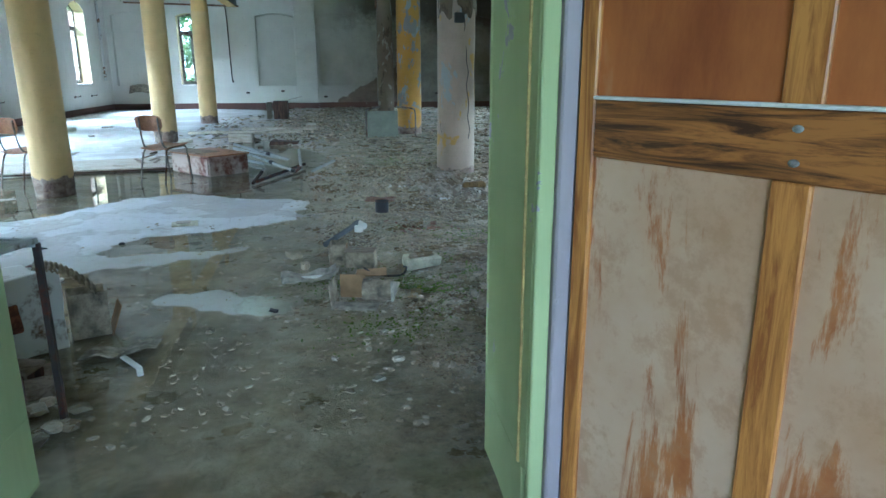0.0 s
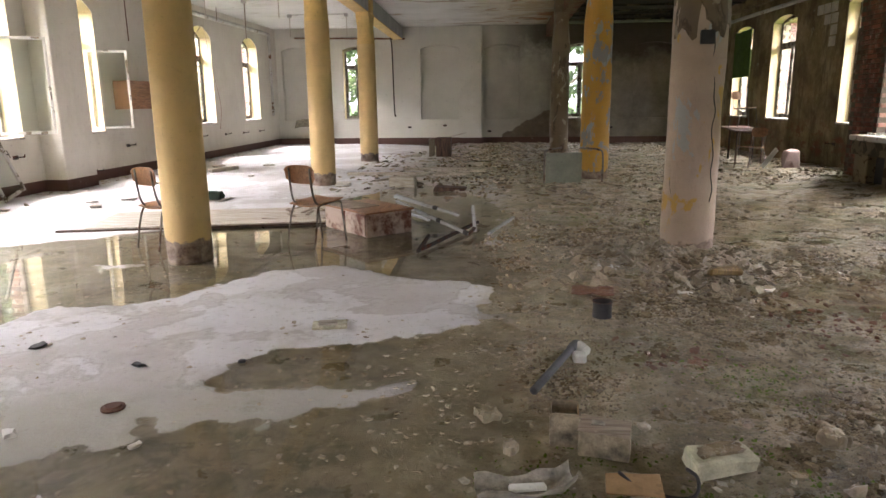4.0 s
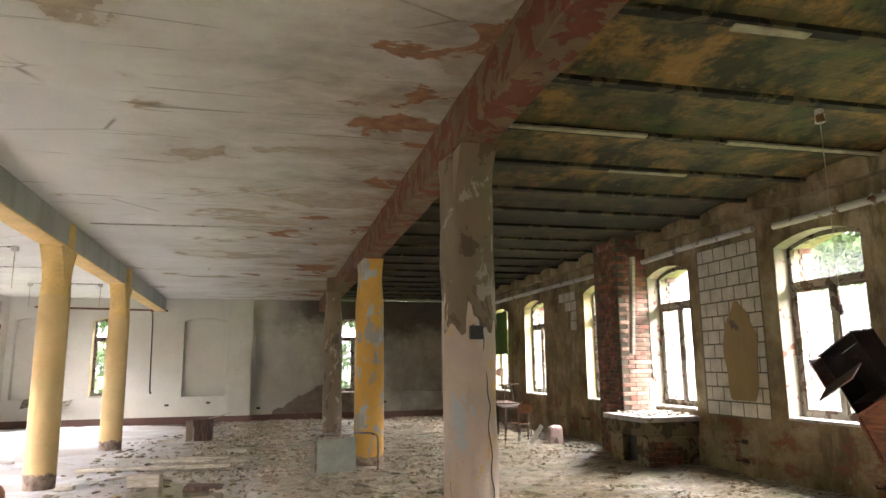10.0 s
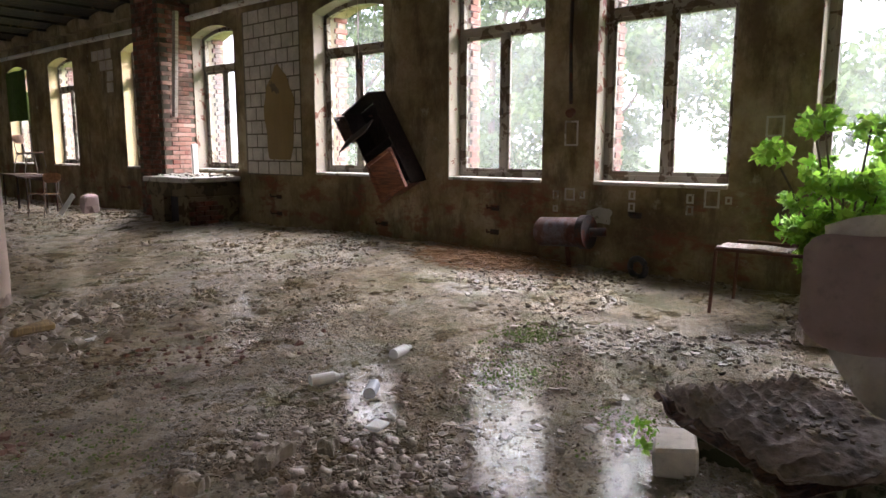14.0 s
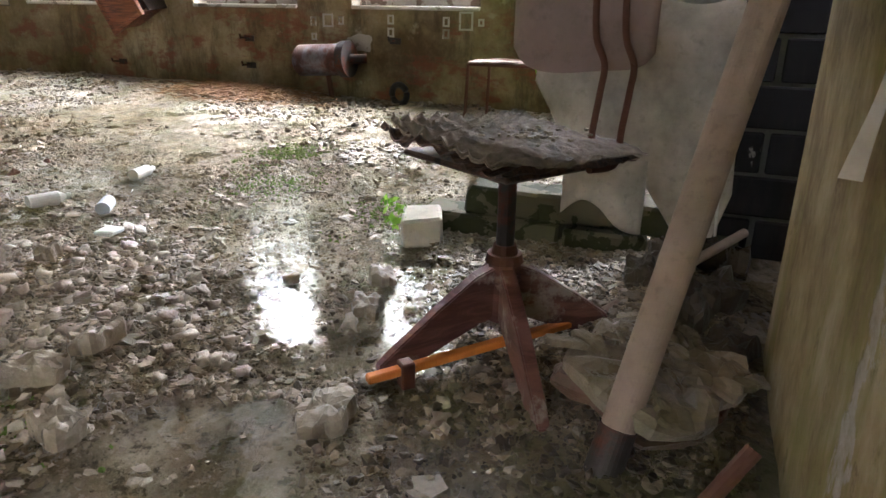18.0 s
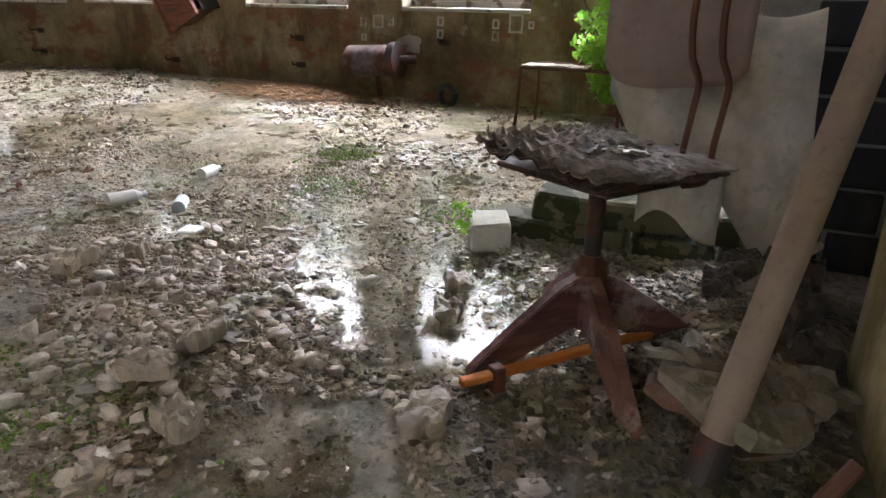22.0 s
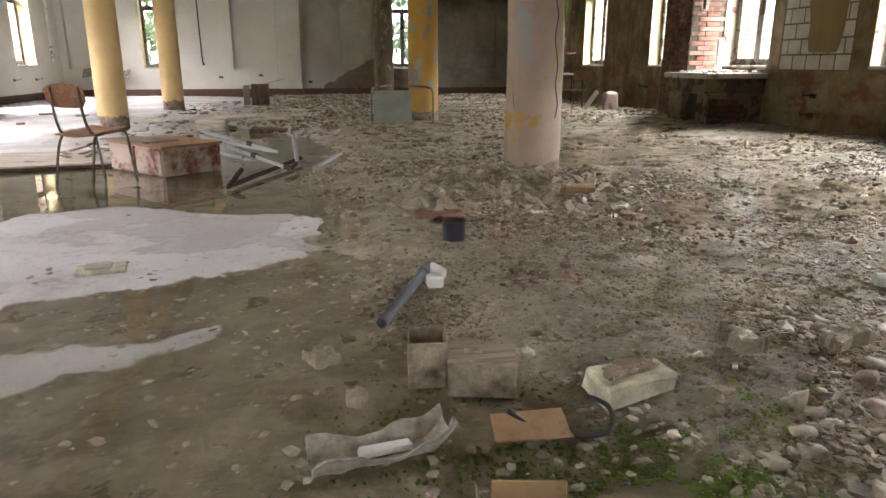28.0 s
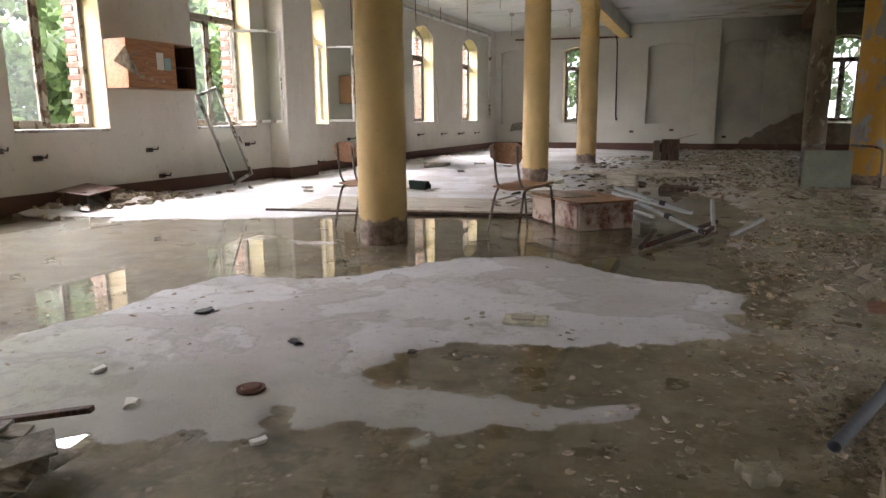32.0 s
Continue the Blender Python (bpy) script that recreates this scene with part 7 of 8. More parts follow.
def wall_locker(name, m, w, d, h, label, door_open):
    ob = thing(name, label, "wall cabinet", m)
    t = 0.016
    part("body", box(0, d, 0, w, 0, t, 0.002), PLY, ob)
    part("top", box(0, d, 0, w, h - t, h, 0.002), PLY, ob)
    part("side", box(0, d, 0, t, t, h - t, 0.002), PLY, ob)
    part("side", box(0, d, w - t, w, t, h - t, 0.002), DARKWOOD, ob)
    part("back", box(0, 0.006, t, w - t, t, h - t, 0), DARKWOOD, ob)
    part("shelf", box(0.01, d - 0.02, t, w - t, h * 0.5, h * 0.5 + 0.012, 0.002), DARKWOOD, ob)
    leaf = part("door", box(d, d + t, 0, w * door_open, 0, h, 0.003), PLY, ob, "brown veneer door with torn stickers")
    return leaf


lk = wall_locker("wall_locker", pose(XL, 9.33, 1.43), 1.2, 0.36, 0.6, "brown wall locker with torn white and blue stickers, half open", 0.68)
for y0, y1, z0, z1, mt in ((0.48, 0.6, 0.24, 0.46, WHITE), (0.62, 0.72, 0.24, 0.4, plain("blue_sticker", (0.2, 0.38, 0.45), 0.6)), (0.1, 0.18, 0.4, 0.44, PAPER), (0.2, 0.26, 0.12, 0.16, PAPER), (0.34, 0.4, 0.1, 0.14, PAPER), (0.44, 0.48, 0.06, 0.1, PAPER), (0.3, 0.34, 0.3, 0.33, PAPER), (0.55, 0.6, 0.08, 0.12, PAPER)):
    part("sticker", box(0.378, 0.381, y0, y1, z0, z1, 0.001), mt, lk)
bm = bmesh.new()
bm.faces.new([bm.verts.new(c) for c in ((0.38, -0.02, 0.5), (0.44, -0.26, 0.3), (0.4, 0.22, 0.1))])
bmesh.ops.solidify(bm, geom=list(bm.faces), thickness=0.004)
part("torn_flap", bm, PAPER, lk, "torn white sheet hanging off the corner")
wall_locker("wall_locker", pose(XL, 14.94, 1.32), 1.46, 0.33, 0.55, "brown wall locker, one door gone, beside the window", 0.55)

# leaning sash
ob = casement("leaning_window", pose(XL + 0.34, 11.28, 0.0, 0, -13, -96), 0.5, 1.45, "glazed sash leaning against the wall under the window")
ob.matrix_world = Matrix.Translation((XL + 0.32, 11.23, 0.02)) @ Matrix.Rotation(radians(-11), 4, "Y") @ Matrix.Rotation(radians(16), 4, "X") @ Matrix.Rotation(radians(90), 4, "Z")
ob = thing("dark_crate", "dark splintered crate by the skirting", "crate", pose(XL + 0.25, 8.3, 0.0, 0, 0, 12))
part("side", box(0, 0.35, 0, 0.03, 0.0, 0.22, 0.004), DARKWOOD, ob)
part("side", box(0, 0.35, 0.4, 0.43, 0.0, 0.2, 0.004), DARKWOOD, ob)
part("lid", box(-0.04, 0.4, -0.05, 0.5, 0.22, 0.24, 0.004, pose(0, 0, 0, 4, 6, 0)), DARKWOOD, ob)

# heating pipe under the ceiling of the bright bay, dropping in the corner
ob = thing("heating_pipe", "white painted heating pipe under the ceiling, bent down in the corner", "pipe")
q = [(-7.58, 2.3, 3.52), (-7.58, 23.0, 3.5)]
part("run", rod(bmesh.new(), q[0], q[1], 0.05, seg=16), PIPEW, ob)
part("bend", sweep(bmesh.new(), smooth_path([(-7.58, 23.0, 3.5), (-7.58, 23.4, 3.48), (-7.68, 23.7, 3.38), (-7.7, 23.8, 3.05), (-7.7, 23.8, 1.0)], 6), 0.045, 12), PIPEW, ob)
for y in (5.5, 9.2, 12.5, 16.0, 19.5):
    part("hanger", rod(bmesh.new(), (-7.58, y, 3.55), (-7.58, y, ZC), 0.008), RUST, ob)
bm = rod(bmesh.new(), (-7.2, YB - 0.1, 3.5), (-3.5, YB - 0.1, 3.42), 0.03, seg=12)
solo("back_pipe", bm, rusty("brown_pipe", (0.25, 0.17, 0.11)), "thin brown pipe along the end wall under the ceiling", "pipe")
bm = sweep(bmesh.new(), smooth_path([(-3.95, YB - 0.6, 3.8), (-3.9, YB - 0.5, 3.4), (-3.9, YB - 0.25, 3.0), (-3.9, YB - 0.04, 1.1), (-3.85, YB - 0.02, 0.95)], 6), 0.022, 8)
solo("riser_pipe", bm, DARKSTEEL, "dark riser pipe on the end wall behind the column", "pipe")

# rods and lamp rails that hang from the ceiling
def hanger(x, y, z0, r=0.008):
    ob = thing("hanging_rod", "thin rusty rod hanging from the ceiling", "rod", None, "rods under the ceiling")
    part("rod", rod(bmesh.new(), (x, y, z0), (x + random.uniform(-0.02, 0.02), y, ZC), r, seg=8), RUST, ob)
    part("rose", rod(bmesh.new(), (x, y, ZC - 0.05), (x, y, ZC), 0.03, 0.035, 12), PALEWOOD, ob)


for x, y, z in ((-6.57, 12.25, 3.1), (-5.95, 12.16, 2.35), (-7.1, 10.3, 2.9), (-4.77, 10.03, 2.9), (-6.6, 15.9, 2.2), (-6.4, 18.3, 2.9), (-6.0, 9.0, 2.9)):
    hanger(x, y, z)
def lamp_rail(x0, x1, y, drop):
    ob = thing("lamp_rail", "bare lamp conduit rail with two thin drop rods", "lamp rail", None, "conduit rails")
    part("conduit", rod(bmesh.new(), (x0, y, ZC - 0.02), (x1, y, ZC - 0.02), 0.012), PIPEW, ob)
    for x in (x0, x1):
        part("junction_box", box(x - 0.05, x + 0.05, y - 0.05, y + 0.05, ZC - 0.09, ZC - 0.005, 0.008), PIPEW, ob)
        part("drop_rod", rod(bmesh.new(), (x, y, ZC - drop), (x, y, ZC - 0.08), 0.008), PALEWOOD, ob)
lamp_rail(-6.24, -4.74, 15.7, 0.75)
lamp_rail(-6.4, -4.6, 18.3, 0.6)
lamp_rail(-6.2, -4.6, 21.2, 0.6)
bm = rod(bmesh.new(), (-3.0, 13.4, ZC - 0.012), (0.3, 13.2, ZC - 0.012), 0.011)
solo("ceiling_conduit", bm, PIPEW, "thin cable conduit across the ceiling", "conduit")
bm = sweep(bmesh.new(), smooth_path([(-7.88, 18.74, 3.0), (-7.75, 18.74, 3.2), (-7.7, 18.9, 3.25), (-7.7, 19.16, 2.47), (-7.7, 19.6, 1.4), (-7.86, 19.85, 0.75)], 6), 0.008, 6)
solo("loose_cable", bm, CARDBOARD_PIPE, "loose brown cable dangling in front of the window", "cable")
bm = sheet(6, 6, lambda u, v: Vector((-7.3 + 1.3 * u, YB - 0.05 - 0.25 * (1 - v), 0.55 + 0.25 * v + 0.06 * math.sin(u * 6))), 0.006)
solo("torn_panel", bm, PAPER, "torn white panel hanging below the blind niche", "panel")


# ---- weather wall ----
# blocked window: whitewashed blocks with a plaster patch
ob = thing("blocked_window", "window opening walled up with whitewashed blocks, ochre plaster patch", "blocked window", kind="structure")
part("mortar_bed", box(XR - 0.008, XR + 0.1, 10.5, 11.9, 0.86, 3.36, 0), plain("pale_block_joint", (0.15, 0.13, 0.095), 0.9), ob)
bl = mesh_of("block", box(-0.014, 0.05, -0.127, 0.127, -0.095, 0.095, 0.008), BLOCK)
bh = mesh_of("block", box(-0.014, 0.05, -0.06, 0.06, -0.095, 0.095, 0.008), BLOCK)
for r in range(12):
    z = 0.97 + 0.208 * r
    ys = [10.64 + 0.274 * c for c in range(5)] if r % 2 == 0 else [10.57] + [10.777 + 0.274 * c for c in range(4)] + [11.80]
    for c, y in enumerate(ys):
        b = new("block", bh if (r % 2 and c in (0, 5)) else bl)
        b.parent = ob
        b.matrix_world = pose(XR, y, z, random.uniform(-0.4, 0.4), 0, 0)
def patch_at(u, v):
    a = 2 * math.pi * u
    r = v * (1 + 0.05 * math.sin(5 * a) + 0.04 * math.sin(9 * a + 1))
    return Vector((XR - 0.022, 11.0 + 0.36 * r * math.cos(a), max(1.1, 1.74 + 0.72 * r * math.sin(a) * (1.0 if math.sin(a) > 0 else 1.25))))
bm = sheet(36, 4, patch_at, 0.006)
part("plaster_patch", bm, peeling("ochre_plaster", (0.3, 0.22, 0.1), (0.2, 0.16, 0.1), 0.6), ob, "ochre plaster patch with a rounded top")

# second blocked opening, plastered over, some blocks bare at its top
ob = thing("plastered_opening", "walled-up opening with bare blocks at its upper corner", "blocked window", kind="structure")
for z, y in ((3.15, 16.55), (3.15, 16.85), (3.15, 17.15), (2.93, 16.5), (2.93, 16.8), (2.71, 16.5), (2.49, 16.52)):
    b = new("block", bl)
    b.parent = ob
    b.matrix_world = pose(XR, y, z)

# brick flue pier and brick reveal beside the oven window
ob = thing("brick_pier", "sooty brick flue pier, green with moss at the top", "pier", kind="structure")
part("core", box(5.62, XR, 13.42, 14.3, -0.1, 3.9, 0), MORTAR, ob)
brick = mesh_of("brick", box(-0.118, 0.118, -0.014, 0.05, -0.033, 0.033, 0.005), BRICK)
brick_pale = mesh_of("brick", box(-0.118, 0.118, -0.014, 0.05, -0.033, 0.033, 0.005), BRICKP)
half = mesh_of("brick", box(-0.056, 0.056, -0.014, 0.05, -0.033, 0.033, 0.005), BRICKP)
for r in range(50):
    z = 0.04 + 0.077 * r
    for c in range(3):
        x = 5.75 + 0.248 * c + (0.124 if r % 2 else 0)
        if x < XR - 0.02 and r > 10:
            b = new("brick", brick_pale if z < 3.0 else brick)
            b.parent = ob
            b.matrix_world = pose(min(x, XR - 0.1), 13.42, z, random.uniform(-1, 1), 0, random.uniform(-1.5, 1.5))
    for c in range(4):
        y = 13.54 + 0.248 * c + (-0.124 if r % 2 else 0)
        if 13.44 < y < 14.26:
            b = new("brick", brick)
            b.parent = ob
            b.matrix_world = pose(5.62, y, z, 0, random.uniform(-1, 1), -90 + random.uniform(-1.5, 1.5))

# outer brick jambs that show through the windows: the far jamb of each opening
def jamb_bricks(owner, m, u, side, rows, z0, each):
    if each:
        for r in range(rows):
            b = new("brick", half if r % 2 else brick)
            b.parent = owner
            b.matrix_world = m @ pose(u, 0.5 + (0.0 if r % 2 else 0.02), z0 + 0.077 * r, 0, 0, 90 if side > 0 else -90)
    else:
        bm = bmesh.new()
        for r in range(rows):
            w = 0.056 if r % 2 else 0.1
            slab(bm, u - 0.03, u + 0.03, 0.48 - w, 0.48 + w, z0 + 0.077 * r - 0.033, z0 + 0.077 * r + 0.033, 0.004)
        bmesh.ops.transform(bm, matrix=m, verts=bm.verts)
        part("brick_jamb", bm, BRICK, owner, "red brick outer jamb")


jambs = thing("brick_jambs", "red brick outer window jambs seen through the panes", "brickwork", kind="structure")
for k, (a, b) in enumerate(LEFT_WINDOWS):
    jamb_bricks(jambs, ML, b - 0.01, -1, 29, 0.96, k in (2, 3, 4))
for k, (a, b) in enumerate(RIGHT_WINDOWS):
    jamb_bricks(jambs, MR, b - 0.01, -1, 30, 0.96, k in (3,))

# oven-like sill box under the window by the pier
ob = thing("brick_stove", "low brick stove with a black block painting the dark of the fire hole under the window", "stove")
slab_top = slab(bmesh.new(), 5.2, XR - 0.002, 12.1, 13.4, 0.74, 0.82, 0.012)
part("top", slab_top, SILL, ob, "chipped cement top")
bm = slab(bmesh.new(), 5.24, XR - 0.002, 12.14, 13.38, 0.52, 0.738, 0.01)
part("upper_course", bm, peeling("sooty_plaster", (0.19, 0.15, 0.09), (0.09, 0.075, 0.045), 0.5, 4.0), ob)
bm = bmesh.new()
slab(bm, 5.3, XR - 0.002, 12.95, 13.36, -0.1, 0.518, 0.01)
slab(bm, 5.3, XR - 0.002, 12.18, 12.5, -0.1, 0.518, 0.01)
slab(bm, 5.7, XR - 0.002, 12.5, 12.95, -0.1, 0.518, 0.0)
part("base", bm, peeling("stove_plaster", (0.24, 0.19, 0.12), (0.12, 0.085, 0.05), 0.53, 4.0), ob)
# Black block set into the opening to paint its dark inside.
part("fire_hole", box(5.42, 5.68, 12.51, 12.94, 0.0, 0.5, 0.004), BLACKP, ob, "black block painting the dark of the fire hole")
for r in range(5):
    for c in range(2):
        b = new("brick", brick)
        b.parent = ob
        b.matrix_world = pose(5.42 + 0.25 * c + (0.1 if r % 2 else 0), 12.165, 0.1 + 0.077 * r)
bm = bmesh.new()
for k in range(60):
    lump(bm, (random.uniform(5.3, 6.3), random.uniform(12.2, 13.3), 0.84), (random.uniform(0.04, 0.2), random.uniform(0.03, 0.1), 0.04), 0.5, (random.uniform(-0.3, 0.3), random.uniform(-0.3, 0.3), random.uniform(0, 6)), 1)
solo("sill_rubble", bm, BLOCK, "pale plaster rubble on the stove top", "rubble", kind="stuff")
bm = box(-0.06, 0.06, -0.02, 0.02, 0, 0.5, 0.006)
place(solo("leaning_board", bm, WHITE, "white board leaning in the window by the pier", "board"), pose(5.95, 13.05, 0.85, 6, -8, 20))
bm = box(-0.03, 0.03, -0.05, 0.05, 1.8, 3.5, 0.006)
place(solo("hanging_lining", bm, PALEWOOD, "loose pale lining board hanging beside the pier", "board"), pose(5.7, 13.38, 0.0, 3, 2, 0))

# boiler on the wall
ob = thing("wall_boiler", "small rusty boiler drum fixed to the wall, rusted flange", "boiler", pose(5.88, 6.22, 0.4))
bm = rod(bmesh.new(), (0, 0, 0), (0, -0.52, 0.03), 0.15, seg=32)
bmesh.ops.bevel(bm, geom=[e for e in bm.edges if len(e.link_faces) == 2 and any(len(f.verts) > 6 for f in e.link_faces)], offset=0.03, segments=3, affect="EDGES")
part("drum", bm, rusty("scorched_drum", (0.16, 0.15, 0.16), (0.13, 0.06, 0.045), 0.5, 0.6, 5.0), ob, smooth=True)
part("flange", rod(bmesh.new(), (0, -0.5, 0.03), (0, -0.58, 0.035), 0.172, seg=32), DARKSTEEL, ob, "black rusted flange")
part("stub", rod(bmesh.new(), (0, -0.58, 0.035), (0.08, -0.72, 0.04), 0.045, seg=16), DARKSTEEL, ob)
part("wall_pipe", rod(bmesh.new(), (0.0, -0.3, 0.0), (0.3, -0.3, -0.05), 0.03, seg=12), RUST, ob)
part("drain", rod(bmesh.new(), (0.05, -0.3, -0.1), (0.08, -0.32, -0.36), 0.025, seg=12), RUST, ob)
bm = lump(bmesh.new(), (XR, 5.7, 0.56), (0.02, 0.34, 0.2), 0.5, sub=3)
solo("lime_patch", bm, SILL, "pale lime patch on the wall behind the boiler", "plaster patch", kind="structure")

# old fixing marks: small pale frames left by boxes on the wall
def mark(y, z, w, h):
    bm = bmesh.new()
    x0, x1, t = XR - 0.006, XR + 0.002, 0.018
    slab(bm, x0, x1, y - w / 2, y - w / 2 + t, z - h / 2, z + h / 2)
    slab(bm, x0, x1, y + w / 2 - t, y + w / 2, z - h / 2, z + h / 2)
    slab(bm, x0, x1, y - w / 2 + t, y + w / 2 - t, z - h / 2, z - h / 2 + t)
    slab(bm, x0, x1, y - w / 2 + t, y + w / 2 - t, z + h / 2 - t, z + h / 2)
    solo("fixing_mark", bm, SILL, "pale outline left where a switch box was fixed", "wall mark", "marks on the wall", "structure")
for y, z, w, h in ((6.22, 0.77, 0.07, 0.09), (6.22, 0.62, 0.06, 0.07), (6.05, 0.78, 0.12, 0.13), (5.9, 0.78, 0.06, 0.08), (5.35, 0.8, 0.07, 0.09), (5.35, 0.68, 0.07, 0.09), (4.77, 0.79, 0.07, 0.09), (4.77, 0.68, 0.07, 0.09), (4.57, 0.8, 0.14, 0.17), (4.42, 0.79, 0.06, 0.07), (4.07, 1.45, 0.15, 0.18), (6.05, 1.42, 0.16, 0.26)):
    mark(y, z, w, h)

# pipe along the top of the weather wall, broken in places
ob = thing("ledge_pipe", "white painted pipe under the ledge, broken and sagging in places", "pipe")
for y0, y1, z0, z1 in ((3.0, 6.1, 3.56, 3.46), (6.2, 7.6, 3.44, 3.4), (7.75, 10.0, 3.38, 3.4), (10.4, 12.2, 3.45, 3.46), (12.3, 13.3, 3.44, 3.42), (14.4, 17.8, 3.42, 3.45), (17.9, 24.5, 3.45, 3.48)):
    part("length", rod(bmesh.new(), (XR - 0.12, y0, z0), (XR - 0.12, y1, z1), 0.045, seg=14), PIPEW, ob)
part("valve", rod(bmesh.new(), (XR - 0.12, 6.1, 3.4), (XR - 0.12, 6.2, 3.52), 0.065, seg=14), RUST, ob)
bm = bmesh.new()
for k in range(40):
    y = random.choice((6.9, 7.3, 7.9, 8.3)) + random.uniform(-0.25, 0.25)
    lump(bm, (XR - 0.1, y, 3.38 + random.uniform(-0.08, 0.05)), (0.06, 0.12, 0.06), 0.6, (random.uniform(0, 3), 0, 0), 1)
solo("pipe_lagging", bm, SILL, "rags of pale lagging hanging off the pipe", "lagging", kind="stuff")
bm = sweep(bmesh.new(), [(XR - 0.03, 6.05, 3.45), (XR - 0.03, 6.07, 2.4), (XR - 0.03, 6.05, 1.72)], 0.018, 8)
solo("wall_conduit", bm, DARKSTEEL, "dark conduit running down between two windows", "conduit")
bm = rod(bmesh.new(), (XR - 0.06, 6.05, 1.62), (XR, 6.05, 1.64), 0.045, seg=14)
solo("conduit_end", bm, RUST, "rusty round socket at the conduit end", "socket")
ob = thing("pendant_cord", "lamp cord hanging from a ceiling rose", "lamp cord")
part("cord", rod(bmesh.new(), (4.4, 7.36, 2.1), (4.4, 7.36, 3.78), 0.004, seg=6), PALEWOOD, ob)
part("rose", rod(bmesh.new(), (4.4, 7.36, 3.74), (4.4, 7.36, 3.86), 0.045, 0.035, 16), PIPEW, ob)
part("holder", rod(bmesh.new(), (4.4, 7.36, 2.02), (4.4, 7.36, 2.11), 0.018, 0.01, 10), BLACKP, ob)

# cabinet torn off the wall, hanging askew
SOOTWOOD = wooden("sooty_cabinet_wood", (0.035, 0.021, 0.015), (0.012, 0.008, 0.006), (1, 1, 12), 0.85)
ob = thing("hanging_cabinet", "dark wooden wall cabinet torn loose, hanging askew from the wall", "cabinet")
ob.matrix_world = Matrix.Translation((6.0, 8.6, 1.28)) @ Matrix.Rotation(radians(-28), 4, "X") @ Matrix.Rotation(radians(-6), 4, "Y")
part("back", box(0.15, 0.162, -0.26, 0.26, -0.62, 0.62, 0.002), SOOTWOOD, ob)
part("side", box(-0.16, 0.15, -0.27, -0.252, -0.62, 0.62, 0.002), SOOTWOOD, ob)
part("side", box(-0.16, 0.15, 0.252, 0.27, -0.1, 0.62, 0.002), SOOTWOOD, ob)
part("top", box(-0.18, 0.15, -0.28, 0.28, 0.62, 0.64, 0.002), SOOTWOOD, ob)
part("shelf", box(-0.14, 0.15, -0.25, 0.25, 0.02, 0.036, 0.002), SOOTWOOD, ob)
part("top_flap", box(-0.42, -0.16, -0.27, 0.27, 0.3, 0.318, 0.003, pose(0, 0, 0.1, 0, -34, 0)), DARKWOOD, ob, "red-brown door board flopped forward")
part("flap_side", box(-0.36, -0.17, 0.252, 0.268, 0.22, 0.6, 0.003), DARKWOOD, ob, "dark side board")
drawer = part("drawer_front", box(-0.2, -0.186, -0.2, 0.2, -0.62, -0.16, 0.004, pose(0, 0, 0, 0, 4, 0)), REDWOOD, ob, "orange-red drawer front, stained")
for y0, y1, z0, z1 in ((-0.24, -0.2, -0.66, -0.12), (0.2, 0.24, -0.66, -0.12), (-0.2, 0.2, -0.16, -0.12), (-0.2, 0.2, -0.66, -0.62)):
    part("frame_batten", box(-0.215, -0.165, y0, y1, z0, z1, 0.004, pose(0, 0, 0, 0, 4, 0)), REDWOOD, drawer)
part("drawer_bottom", box(-0.16, 0.14, -0.2, 0.2, -0.6, -0.585, 0.004), REDWOOD, ob)
part("hook", rod(bmesh.new(), (0.1, 0.1, 0.5), (0.26, 0.1, 0.5), 0.012), RUST, ob, "rusty wall hook")

# straw and needles by the wall, tyre-like ring, steel table with plant
def straw(cx, cy, rx, ry, n, seed):
    rs = np.random.RandomState(seed)
    p = np.stack([rs.normal(cx, rx, n), rs.normal(cy, ry, n)], 1)
    a = rs.uniform(0, 6.28, n)
    l = rs.uniform(0.05, 0.16, n)
    z = np.maximum(height(p[:, 0], p[:, 1]), 0) + rs.uniform(0.005, 0.06, n)
    d = np.stack([np.cos(a) * l, np.sin(a) * l, rs.uniform(-0.02, 0.02, n)], 1)
    w = np.stack([-np.sin(a), np.cos(a), np.zeros(n)], 1) * 0.004
    c = np.stack([p[:, 0], p[:, 1], z], 1)
    v = np.stack([c - d - w, c + d - w, c + d + w, c - d + w, c + np.array([0, 0, 0.006])], 1).reshape(-1, 3)
    k = 5 * np.arange(n)[:, None]
    f = np.concatenate([np.stack([k[:, 0] + i, k[:, 0] + (i + 1) % 4, k[:, 0] + 4], 1) for i in range(4)])
    tagged(raw("straw_heap", v, f, STRAW), "heap of rust-brown straw and needles at the wall foot", "straw", kind="stuff")


straw(5.6, 6.75, 0.2, 0.38, 1500, 71)
ob = thing("rubber_ring", "black rubber ring lying against the wall foot", "ring")
ring = [Vector((5.95 + 0.05 * math.cos(k * math.pi / 12), 5.15 + 0.1 * math.cos(k * math.pi / 12), 0.12 + 0.09 * math.sin(k * math.pi / 12))) for k in range(25)]
part("ring", sweep(bmesh.new(), ring, 0.03, 10), BLACKP, ob)
ob = thing("steel_table", "low rusty tube-steel table with a broken pale top", "table", pose(5.35, 3.75, 0))
for x, y in ((-0.3, 0.42), (0.3, 0.42), (-0.3, -0.4), (0.3, -0.4)):
    part("leg", rod(bmesh.new(), (x, y, 0), (x * 0.95, y * 0.95, 0.5), 0.014), RUST, ob)
part("rail", rod(bmesh.new(), (-0.29, 0.4, 0.5), (-0.29, -0.38, 0.5), 0.014), RUST, ob)
